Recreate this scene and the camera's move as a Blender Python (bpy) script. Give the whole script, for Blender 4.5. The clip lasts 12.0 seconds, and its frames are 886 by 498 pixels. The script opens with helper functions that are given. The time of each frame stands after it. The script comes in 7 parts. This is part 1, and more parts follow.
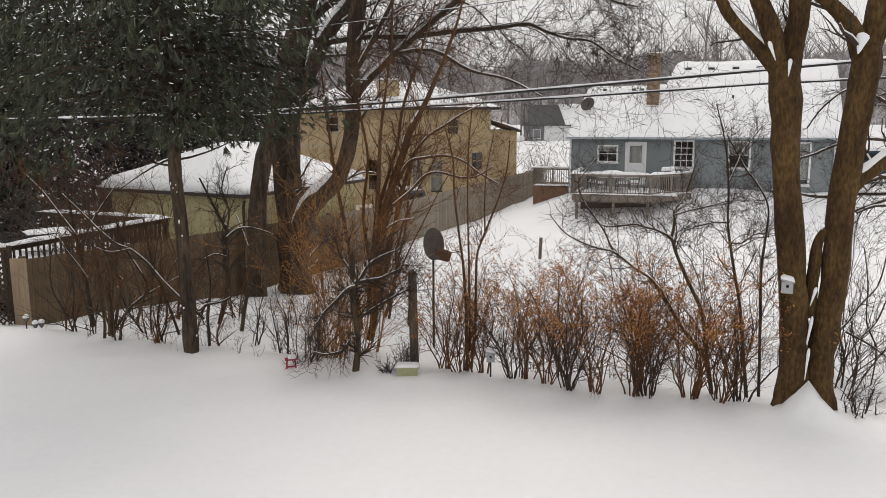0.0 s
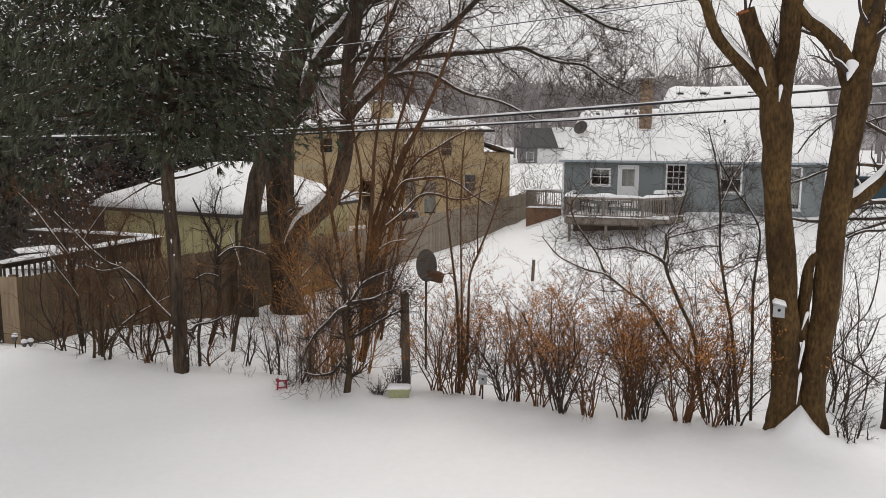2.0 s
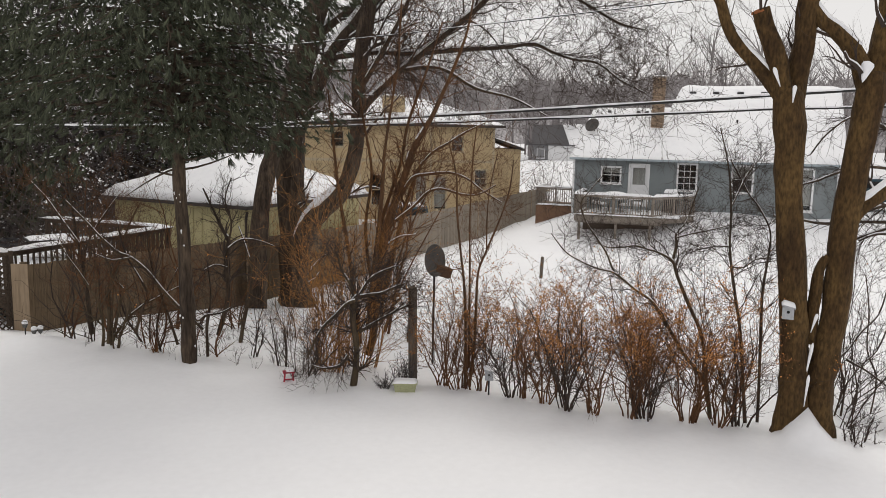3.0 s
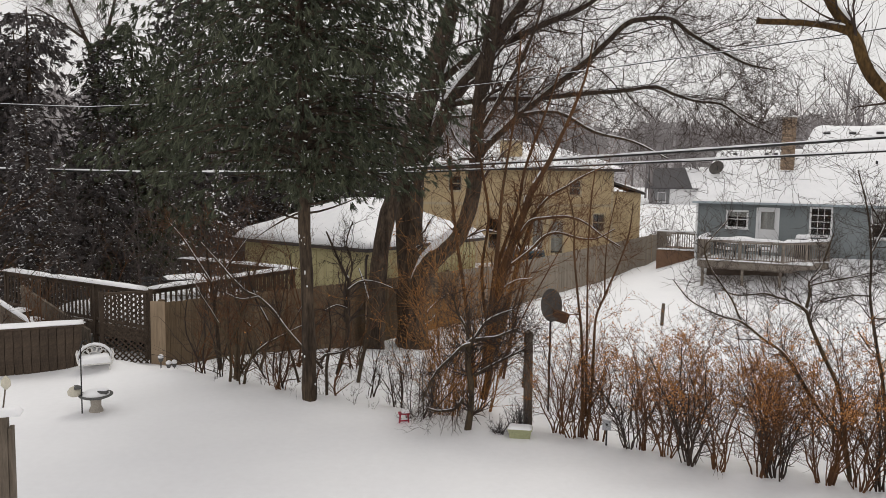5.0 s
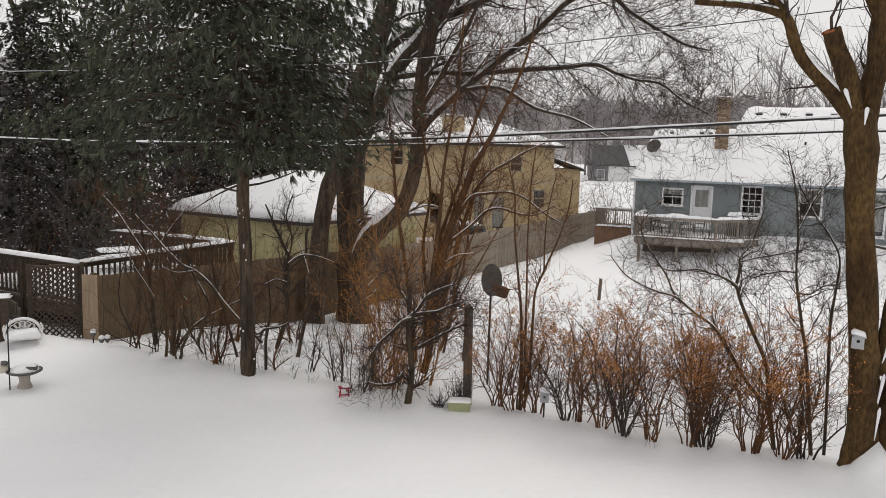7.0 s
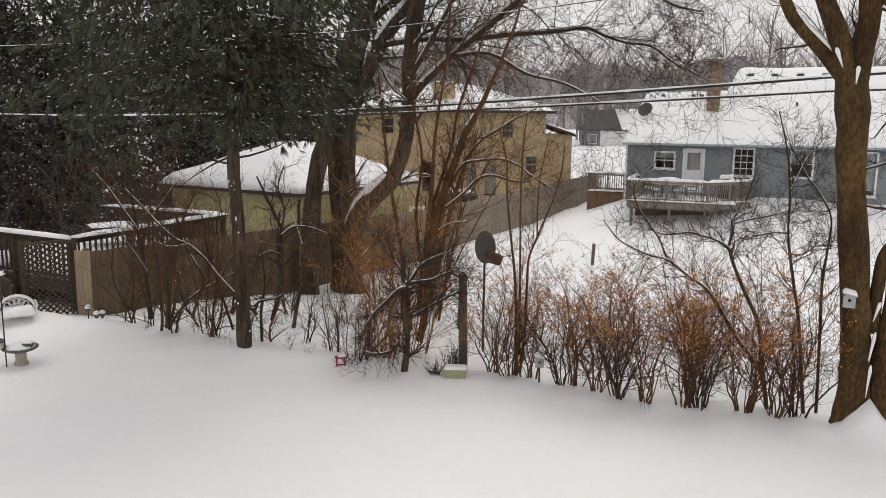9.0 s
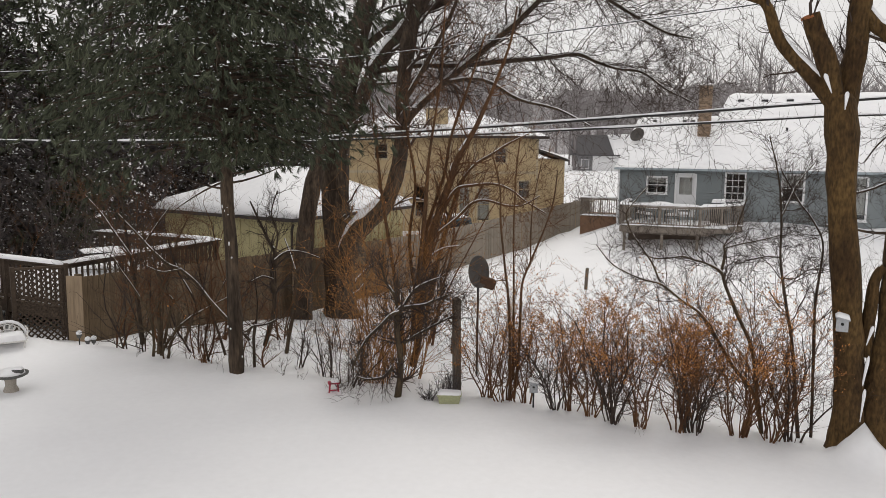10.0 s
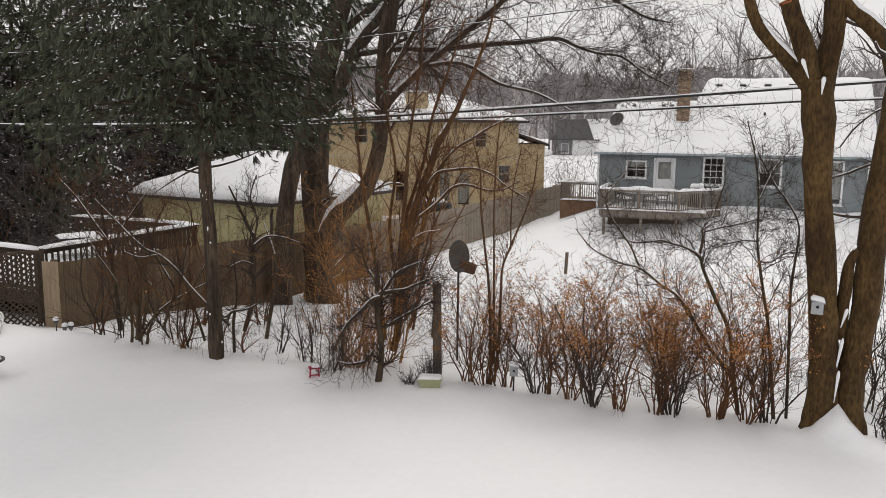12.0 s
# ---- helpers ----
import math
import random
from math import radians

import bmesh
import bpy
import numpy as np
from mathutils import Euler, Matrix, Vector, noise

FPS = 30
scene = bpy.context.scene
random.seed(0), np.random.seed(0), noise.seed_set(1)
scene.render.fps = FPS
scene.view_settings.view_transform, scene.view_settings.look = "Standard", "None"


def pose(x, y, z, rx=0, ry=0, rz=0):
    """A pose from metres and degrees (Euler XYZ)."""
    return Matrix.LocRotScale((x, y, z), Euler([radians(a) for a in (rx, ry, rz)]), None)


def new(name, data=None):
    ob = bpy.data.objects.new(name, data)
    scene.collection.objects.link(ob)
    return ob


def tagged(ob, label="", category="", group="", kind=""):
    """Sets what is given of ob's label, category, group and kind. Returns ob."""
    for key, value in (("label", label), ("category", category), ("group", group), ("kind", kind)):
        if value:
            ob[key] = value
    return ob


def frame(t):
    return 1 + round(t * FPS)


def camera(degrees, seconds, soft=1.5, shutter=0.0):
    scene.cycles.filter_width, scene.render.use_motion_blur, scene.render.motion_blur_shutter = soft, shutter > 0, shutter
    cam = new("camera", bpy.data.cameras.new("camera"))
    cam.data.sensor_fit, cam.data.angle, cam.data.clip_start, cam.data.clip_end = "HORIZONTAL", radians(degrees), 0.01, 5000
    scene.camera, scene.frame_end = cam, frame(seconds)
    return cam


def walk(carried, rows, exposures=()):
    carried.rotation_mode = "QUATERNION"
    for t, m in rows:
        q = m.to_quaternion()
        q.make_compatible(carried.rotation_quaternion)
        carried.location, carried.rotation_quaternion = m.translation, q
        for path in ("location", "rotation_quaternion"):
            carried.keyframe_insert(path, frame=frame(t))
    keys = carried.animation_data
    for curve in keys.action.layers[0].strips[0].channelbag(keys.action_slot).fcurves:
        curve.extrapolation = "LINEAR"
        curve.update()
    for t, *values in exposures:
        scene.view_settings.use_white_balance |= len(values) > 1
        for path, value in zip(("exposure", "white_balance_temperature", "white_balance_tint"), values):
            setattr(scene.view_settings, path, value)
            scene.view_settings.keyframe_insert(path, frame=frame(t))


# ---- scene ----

# ---- camera: held in the hand at an upper window, turning where it stands ----
EYE = (0.0, 0.0, 4.0)
ROWS = (
    (0.0, 80.325, 0.276, -6.685),
    (0.5, 80.327, 0.281, -6.752),
    (1.0, 80.894, 1.236, -7.310),
    (1.5, 82.427, -0.032, -6.870),
    (2.0, 81.888, -0.240, -7.135),
    (2.5, 82.101, -0.407, -6.694),
    (3.0, 81.536, -1.196, -6.347),
    (3.2, 81.497, -0.912, -6.365),
    (4.8, 83.172, -2.481, 0.693),
    (5.0, 84.570, -0.830, 2.138),
    (5.5, 84.158, -1.393, 0.142),
    (6.0, 83.446, -1.488, -1.157),
    (6.5, 82.923, -1.595, -1.341),
    (7.0, 82.814, -1.729, -2.066),
    (7.2, 82.763, -1.657, -2.331),
    (8.8, 81.021, -0.618, -2.770),
    (9.0, 80.514, -0.607, -2.729),
    (9.5, 80.897, -0.677, -5.147),
    (10.0, 82.318, -0.576, -3.215),
    (10.5, 81.919, 0.003, -4.573),
    (11.0, 81.842, -0.580, -4.365),
    (11.5, 81.407, -0.746, -4.556),
    (12.0, 81.208, -0.658, -4.651),
)
cam = camera(58.86, 12.0, soft=0.8)
walk(cam, [(t, pose(*EYE, rx, ry, rz)) for t, rx, ry, rz in ROWS], exposures=((0.0, 0.12, 6750, 7), (12.0, 0.12, 6750, 7)))

# ---- light: an overcast winter sky ----
SUN_EL, SUN_AZ = radians(56), radians(200)
world = bpy.data.worlds.new("world")
scene.world = world
world.use_nodes = True
wn, wl = world.node_tree.nodes, world.node_tree.links
sky = wn.new("ShaderNodeTexSky")
sky.sky_type, sky.sun_disc, sky.sun_elevation, sky.sun_rotation = "NISHITA", False, SUN_EL, SUN_AZ
grey = wn.new("ShaderNodeHueSaturation")
grey.inputs["Saturation"].default_value = 0.12
grey.inputs["Value"].default_value = 0.09
cloud = wn.new("ShaderNodeMix")
cloud.data_type = "RGBA"
cloud.inputs["Factor"].default_value = 0.72
cloud.inputs["B"].default_value = (0.72, 0.70, 0.725, 1)
wl.new(sky.outputs["Color"], grey.inputs["Color"])
wl.new(grey.outputs["Color"], cloud.inputs["A"])
wl.new(cloud.outputs["Result"], wn["Background"].inputs["Color"])
wn["Background"].inputs["Strength"].default_value = 1.12
sun = new("sun", bpy.data.lights.new("sun", "SUN"))
sun.data.energy, sun.data.angle, sun.data.color = 0.9, radians(40), (1.0, 0.97, 0.93)
sun.matrix_world = Matrix.Rotation(-SUN_AZ, 4, "Z") @ Matrix.Rotation(math.pi / 2 - SUN_EL, 4, "X")

# ---- materials ----
def material(name, base, rough=0.8, metal=0.0, other=None, scale=6.0, amount=0.5, bump=0.0, bump_scale=40.0,
             stretch=(1, 1, 1), fine=None, random_value=0.0, island=False, spec=0.3):
    """A surface with a large and a fine variation of colour, and a fine relief."""
    m = bpy.data.materials.new(name)
    m.use_nodes = True
    n, l = m.node_tree.nodes, m.node_tree.links
    b = n["Principled BSDF"]
    b.inputs["Roughness"].default_value, b.inputs["Metallic"].default_value = rough, metal
    b.inputs["Specular IOR Level"].default_value = spec
    co = n.new("ShaderNodeTexCoord")
    mp = n.new("ShaderNodeMapping")
    mp.inputs["Scale"].default_value = stretch
    l.new(co.outputs["Object"], mp.inputs["Vector"])
    t1 = n.new("ShaderNodeTexNoise")
    t1.inputs["Scale"].default_value, t1.inputs["Detail"].default_value = scale, 4
    l.new(mp.outputs["Vector"], t1.inputs["Vector"])
    ramp = n.new("ShaderNodeMapRange")
    ramp.inputs["From Min"].default_value, ramp.inputs["From Max"].default_value = 0.35, 0.65
    ramp.inputs["To Max"].default_value = amount
    l.new(t1.outputs["Fac"], ramp.inputs["Value"])
    mix = n.new("ShaderNodeMix")
    mix.data_type = "RGBA"
    mix.inputs["A"].default_value = (*base, 1)
    mix.inputs["B"].default_value = (*(other or [c * 0.6 for c in base]), 1)
    l.new(ramp.outputs["Result"], mix.inputs["Factor"])
    t2 = n.new("ShaderNodeTexNoise")
    t2.inputs["Scale"].default_value, t2.inputs["Detail"].default_value = bump_scale, 3
    l.new(mp.outputs["Vector"], t2.inputs["Vector"])
    hsv = n.new("ShaderNodeHueSaturation")
    l.new(mix.outputs["Result"], hsv.inputs["Color"])
    val = n.new("ShaderNodeMapRange")
    val.inputs["From Min"].default_value, val.inputs["From Max"].default_value = 0.3, 0.7
    f = 0.12 if fine is None else fine
    val.inputs["To Min"].default_value, val.inputs["To Max"].default_value = 1 - f, 1 + f
    l.new(t2.outputs["Fac"], val.inputs["Value"])
    out = val.outputs["Result"]
    if random_value:
        src = n.new("ShaderNodeNewGeometry").outputs["Random Per Island"] if island else n.new("ShaderNodeObjectInfo").outputs["Random"]
        rv = n.new("ShaderNodeMapRange")
        rv.inputs["To Min"].default_value, rv.inputs["To Max"].default_value = 1 - random_value, 1 + random_value
        l.new(src, rv.inputs["Value"])
        mul = n.new("ShaderNodeMath")
        mul.operation = "MULTIPLY"
        l.new(out, mul.inputs[0])
        l.new(rv.outputs["Result"], mul.inputs[1])
        out = mul.outputs["Value"]
    l.new(out, hsv.inputs["Value"])
    l.new(hsv.outputs["Color"], b.inputs["Base Color"])
    if bump:
        bp = n.new("ShaderNodeBump")
        bp.inputs["Strength"].default_value, bp.inputs["Distance"].default_value = bump, 0.02
        l.new(t2.outputs["Fac"], bp.inputs["Height"])
        l.new(bp.outputs["Normal"], b.inputs["Normal"])
    return m


SNOW = material("snow", (0.90, 0.90, 0.92), 0.6, other=(0.86, 0.86, 0.885), scale=0.7, amount=0.6, bump=0.15, bump_scale=9, fine=0.015)
SNOW_CAP = material("snow_cap", (0.87, 0.87, 0.89), 0.6, other=(0.80, 0.80, 0.83), scale=4, amount=0.5, bump=0.2, bump_scale=18, fine=0.02)
BARK = material("bark", (0.062, 0.043, 0.028), 0.95, other=(0.11, 0.082, 0.05), scale=5, amount=0.8, bump=0.9, bump_scale=30, stretch=(1, 1, 0.22), fine=0.35)
BARK_GREEN = material("bark_mossy", (0.048, 0.026, 0.010), 0.95, other=(0.098, 0.058, 0.021), scale=3.5, amount=1.0, bump=1.0, bump_scale=30, stretch=(1, 1, 0.38), fine=0.5)
BARK_DARK = material("bark_dark", (0.034, 0.024, 0.017), 0.95, other=(0.105, 0.076, 0.053), scale=6, amount=0.8, bump=1.0, bump_scale=28, stretch=(1, 1, 0.2), fine=0.5)
BARK_ORANGE = material("bark_orange", (0.14, 0.068, 0.03), 0.9, other=(0.075, 0.045, 0.028), scale=5, amount=0.9, bump=0.6, bump_scale=30, stretch=(1, 1, 0.3), fine=0.3)
CUT = material("cut_wood", (0.30, 0.11, 0.045), 0.9, scale=18, amount=0.5, bump=0.2)
TWIG = material("twig", (0.045, 0.032, 0.026), 0.95, other=(0.075, 0.055, 0.045), scale=2, amount=0.8)
TWIG_GREY = material("twig_grey", (0.14, 0.118, 0.112), 0.95, other=(0.085, 0.07, 0.066), scale=2, amount=0.8)
TWIG_RED = material("twig_reddish", (0.09, 0.043, 0.023), 0.9, other=(0.165, 0.078, 0.033), scale=3, amount=0.9)
STEM_ORANGE = material("stem_orange", (0.42, 0.20, 0.06), 0.9, other=(0.24, 0.125, 0.05), scale=3, amount=0.9)
LEAF = material("dry_leaf", (0.60, 0.26, 0.066), 0.85, other=(0.27, 0.125, 0.055), scale=3, amount=1.0, random_value=0.5, island=True)
NEEDLE = material("pine_needles", (0.044, 0.052, 0.032), 0.75, other=(0.105, 0.115, 0.072), scale=2.2, amount=0.8, random_value=0.6, island=True)
SPRUCE = material("spruce_needles", (0.068, 0.060, 0.060), 0.85, other=(0.115, 0.10, 0.10), scale=1.0, amount=0.9, random_value=0.45, island=True)
# twigs for far things: distance haze is mixed into this pale grey
FAR_TWIG = material("far_hazed_twigs", (0.21, 0.19, 0.19), 0.95, other=(0.30, 0.28, 0.28), scale=0.15, amount=0.9)
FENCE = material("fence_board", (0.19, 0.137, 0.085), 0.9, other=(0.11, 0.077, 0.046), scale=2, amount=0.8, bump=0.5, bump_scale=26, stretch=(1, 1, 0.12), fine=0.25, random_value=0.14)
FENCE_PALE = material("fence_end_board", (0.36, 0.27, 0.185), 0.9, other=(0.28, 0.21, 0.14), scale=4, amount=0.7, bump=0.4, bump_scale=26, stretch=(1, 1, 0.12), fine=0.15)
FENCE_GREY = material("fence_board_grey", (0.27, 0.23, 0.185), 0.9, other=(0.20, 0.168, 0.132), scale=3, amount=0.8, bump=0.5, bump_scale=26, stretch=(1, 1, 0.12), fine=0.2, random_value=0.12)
SIDING_BLUE = material("blue_siding", (0.235, 0.26, 0.268), 0.7, other=(0.20, 0.225, 0.235), scale=1.5, amount=0.6, bump=0.1, bump_scale=60, fine=0.06)
SIDING_YELLOW = material("yellow_siding", (0.57, 0.44, 0.265), 0.75, other=(0.48, 0.37, 0.225), scale=1.2, amount=0.6, bump=0.1, bump_scale=50, fine=0.06)
SIDING_GREEN = material("pale_green_siding", (0.52, 0.46, 0.26), 0.75, other=(0.44, 0.39, 0.22), scale=1.2, amount=0.6, bump=0.1, bump_scale=50, fine=0.06)
SIDING_GREY = material("grey_siding", (0.33, 0.33, 0.34), 0.75, scale=1.2, amount=0.3, fine=0.05)
TRIM = material("white_trim", (0.78, 0.78, 0.79), 0.6, other=(0.68, 0.68, 0.69), scale=5, amount=0.4, fine=0.04)
TRIM_TAN = material("tan_trim", (0.55, 0.46, 0.32), 0.7, scale=5, amount=0.3, fine=0.05)
FASCIA = material("dark_fascia", (0.07, 0.06, 0.055), 0.8, scale=5, amount=0.4)
GUTTER = material("painted_gutter", (0.33, 0.38, 0.41), 0.5, scale=5, amount=0.3)
SHINGLE = material("roof_shingle", (0.10, 0.095, 0.10), 0.9, scale=6, amount=0.6, bump=0.4, bump_scale=50)
BRICK = material("chimney_brick", (0.37, 0.27, 0.19), 0.9, other=(0.28, 0.20, 0.14), scale=7, amount=0.8, bump=0.4, bump_scale=60, fine=0.2, random_value=0.25)
MORTAR = material("mortar", (0.34, 0.30, 0.26), 0.95, scale=9, amount=0.4, bump=0.2)
DECK_WOOD = material("deck_wood", (0.27, 0.235, 0.20), 0.9, other=(0.19, 0.16, 0.135), scale=5, amount=0.8, bump=0.4, bump_scale=30, fine=0.2, random_value=0.12)
DECK_RED = material("deck_wood_reddish", (0.22, 0.13, 0.085), 0.9, other=(0.16, 0.095, 0.06), scale=5, amount=0.8, bump=0.4, bump_scale=30, fine=0.15)
DECK_BROWN = material("deck_wood_brown", (0.085, 0.062, 0.045), 0.9, other=(0.055, 0.04, 0.03), scale=5, amount=0.8, bump=0.4, bump_scale=30, fine=0.2, random_value=0.12)
POST_WOOD = material("weathered_post", (0.16, 0.13, 0.105), 0.95, other=(0.10, 0.08, 0.06), scale=7, amount=0.8, bump=0.8, bump_scale=34, stretch=(1, 1, 0.15), fine=0.3)
DARK_METAL = material("dark_metal", (0.045, 0.045, 0.048), 0.5, 0.6, scale=9, amount=0.4)
WIRE = material("black_cable", (0.03, 0.03, 0.03), 0.6, scale=4, amount=0.3)
DISH = material("dark_dish", (0.075, 0.07, 0.068), 0.7, 0.2, other=(0.13, 0.115, 0.10), scale=5, amount=0.7, bump=0.2)
RUST = material("rusty_brown", (0.11, 0.06, 0.038), 0.9, other=(0.07, 0.045, 0.033), scale=9, amount=0.8, bump=0.2)
STONE = material("cast_stone", (0.42, 0.38, 0.33), 0.95, other=(0.33, 0.30, 0.26), scale=9, amount=0.8, bump=0.5, bump_scale=50)
STONE_DARK = material("dark_stone", (0.13, 0.13, 0.125), 0.9, scale=9, amount=0.6, bump=0.4)
PALE_GREEN = material("pale_green_planter", (0.38, 0.39, 0.23), 0.8, other=(0.30, 0.31, 0.19), scale=7, amount=0.6, bump=0.15)
GREY_BOX = material("grey_birdhouse", (0.42, 0.43, 0.45), 0.85, other=(0.34, 0.35, 0.37), scale=9, amount=0.6, bump=0.2)
HOLE = material("dark_hollow", (0.02, 0.02, 0.02), 0.9, scale=9, amount=0.3)
RED = material("red_paint", (0.42, 0.03, 0.06), 0.5, scale=12, amount=0.5, fine=0.1)
WHITE_IRON = material("white_painted_iron", (0.72, 0.71, 0.69), 0.6, other=(0.58, 0.56, 0.53), scale=12, amount=0.6, bump=0.2)
CREAM = material("cream_ceramic", (0.62, 0.58, 0.48), 0.6, scale=10, amount=0.4)
BLUE_PLASTIC = material("blue_cover", (0.03, 0.065, 0.085), 0.6, scale=6, amount=0.4)
CURTAIN = material("curtain", (0.55, 0.53, 0.50), 0.9, other=(0.42, 0.40, 0.38), scale=10, amount=0.8, stretch=(1, 1, 0.05))
# near-black colour that paints the shade indoors
ROOM_SHADE = material("room_shade", (0.05, 0.05, 0.05), 0.9, scale=3, amount=0.4)
WALL_PLAIN = material("house_wall", (0.72, 0.71, 0.69), 0.8, scale=2, amount=0.3)


def glass_material():
    m = bpy.data.materials.new("window_glass")
    m.use_nodes = True
    b = m.node_tree.nodes["Principled BSDF"]
    b.inputs["Base Color"].default_value = (0.9, 0.93, 0.93, 1)
    b.inputs["Roughness"].default_value = 0.03
    b.inputs["Transmission Weight"].default_value = 1.0
    b.inputs["IOR"].default_value = 1.45
    return m


GLASS = glass_material()


# ---- mesh helpers ----
class Shape:
    """Collects vertices and faces for one mesh."""

    def __init__(self):
        self.v, self.f, self.count = [], [], 0

    def add(self, verts, faces):
        k = self.count
        self.v.extend(tuple(p) for p in verts)
        self.f.extend(tuple(i + k for i in q) for q in faces)
        self.count += len(verts)
        return self

    def box(self, c, s, m=None, bevel=0.0):
        x, y, z = (a / 2 for a in s)
        if bevel:
            b = bevel
            vs = [(sx * (x - b), sy * (y - b), -z) for sx, sy in ((-1, -1), (1, -1), (1, 1), (-1, 1))]
            vs += [(sx * x, sy * y, -z + b) for sx, sy in ((-1, -1), (1, -1), (1, 1), (-1, 1))]
            vs += [(sx * x, sy * y, z - b) for sx, sy in ((-1, -1), (1, -1), (1, 1), (-1, 1))]
            vs += [(sx * (x - b), sy * (y - b), z) for sx, sy in ((-1, -1), (1, -1), (1, 1), (-1, 1))]
            fs = [(3, 2, 1, 0), (12, 13, 14, 15)]
            for k in (0, 4, 8):
                fs += [(k + i, k + (i + 1) % 4, k + 4 + (i + 1) % 4, k + 4 + i) for i in range(4)]
        else:
            vs = [(sx * x, sy * y, sz * z) for sz in (-1, 1) for sx, sy in ((-1, -1), (1, -1), (1, 1), (-1, 1))]
            fs = [(3, 2, 1, 0), (4, 5, 6, 7)] + [(i, (i + 1) % 4, 4 + (i + 1) % 4, 4 + i) for i in range(4)]
        t = Matrix.Translation(c) @ (m if m else Matrix.Identity(4))
        return self.add([t @ Vector(p) for p in vs], fs)

    def tube(self, pts, radii, n=6, cap=True, uneven=0.0, squash=1.0):
        pts = [Vector(p) for p in pts]
        k, verts, faces = len(pts), [], []
        side = None
        for i, p in enumerate(pts):
            d = (pts[min(i + 1, k - 1)] - pts[max(i - 1, 0)])
            d = d.normalized() if d.length > 1e-9 else Vector((0, 0, 1))
            if side is None:
                side = d.cross(Vector((0.3, 1, 0.1)) if abs(d.y) < 0.9 else Vector((1, 0, 0.2))).normalized()
            side = (side - d * side.dot(d)).normalized()
            up = d.cross(side)
            r = radii[i] if hasattr(radii, "__len__") else radii
            for j in range(n):
                a = 2 * math.pi * j / n
                q = r * (1 + uneven * noise.noise(p * 3.1 + Vector((j * 1.7, 0, 0)))) if uneven else r
                o = side * (math.cos(a) * q) + up * (math.sin(a) * q)
                if squash != 1.0:
                    o.z *= squash
                verts.append(p + o)
        for i in range(k - 1):
            faces += [(i * n + j, i * n + (j + 1) % n, (i + 1) * n + (j + 1) % n, (i + 1) * n + j) for j in range(n)]
        if cap:
            faces += [tuple(range(n - 1, -1, -1)), tuple((k - 1) * n + j for j in range(n))]
        return self.add(verts, faces)

    def lathe(self, c, profile, n=20, m=None):
        """profile: radius and height from the bottom up."""
        t = Matrix.Translation(c) @ (m if m else Matrix.Identity(4))
        vs = [t @ Vector((r * math.cos(2 * math.pi * j / n), r * math.sin(2 * math.pi * j / n), h)) for r, h in profile for j in range(n)]
        fs = [(i * n + j, i * n + (j + 1) % n, (i + 1) * n + (j + 1) % n, (i + 1) * n + j) for i in range(len(profile) - 1) for j in range(n)]
        fs += [tuple(range(n - 1, -1, -1)), tuple((len(profile) - 1) * n + j for j in range(n))]
        return self.add(vs, fs)

    def prism(self, outline, vec):
        """A flat outline of points, pulled along vec."""
        a = [Vector(p) for p in outline]
        n, w = len(a), Vector(vec)
        return self.add(a + [p + w for p in a], [tuple(range(n - 1, -1, -1)), tuple(range(n, 2 * n))] + [(i, (i + 1) % n, n + (i + 1) % n, n + i) for i in range(n)])

    def pillow(self, c, s, m=None, seed=0, nx=10, ny=10):
        """A heap of snow with rounded, uneven edges, standing on c."""
        t = Matrix.Translation(c) @ (m if m else Matrix.Identity(4))
        vs, fs = [], []
        for j in range(ny + 1):
            for i in range(nx + 1):
                u, v = 2 * i / nx - 1, 2 * j / ny - 1
                h = ((1 - abs(u) ** 6) * (1 - abs(v) ** 6)) ** 0.5
                w = 1 + 0.05 * noise.noise(Vector((u * 3 + seed, v * 3, seed * 1.3)))
                x, y = u * s[0] / 2 * w, v * s[1] / 2 * w
                vs.append(t @ Vector((x, y, s[2] * h * (0.85 + 0.3 * noise.noise(Vector((x * 2.2 + seed, y * 2.2, 3.1)))))))
        k = len(vs)
        for j in range(ny + 1):
            for i in range(nx + 1):
                u, v = 2 * i / nx - 1, 2 * j / ny - 1
                vs.append(t @ Vector((u * s[0] / 2, v * s[1] / 2, -0.004)))
        for j in range(ny):
            for i in range(nx):
                a = j * (nx + 1) + i
                fs.append((a, a + 1, a + nx + 2, a + nx + 1))
                fs.append((k + a + nx + 1, k + a + nx + 2, k + a + 1, k + a))
        rim = [i for i in range(nx + 1)] + [(j + 1) * (nx + 1) - 1 for j in range(1, ny + 1)] + [ny * (nx + 1) + i for i in range(nx - 1, -1, -1)] + [j * (nx + 1) for j in range(ny - 1, 0, -1)]
        for i, a in enumerate(rim):
            b = rim[(i + 1) % len(rim)]
            fs.append((a, k + a, k + b, b))
        return self.add(vs, fs)

    def mesh(self, name, mat, smooth=False):
        me = bpy.data.meshes.new(name)
        me.from_pydata(self.v, [], self.f)
        me.materials.append(mat)
        if smooth:
            me.polygons.foreach_set("use_smooth", [True] * len(me.polygons))
        me.update()
        return me


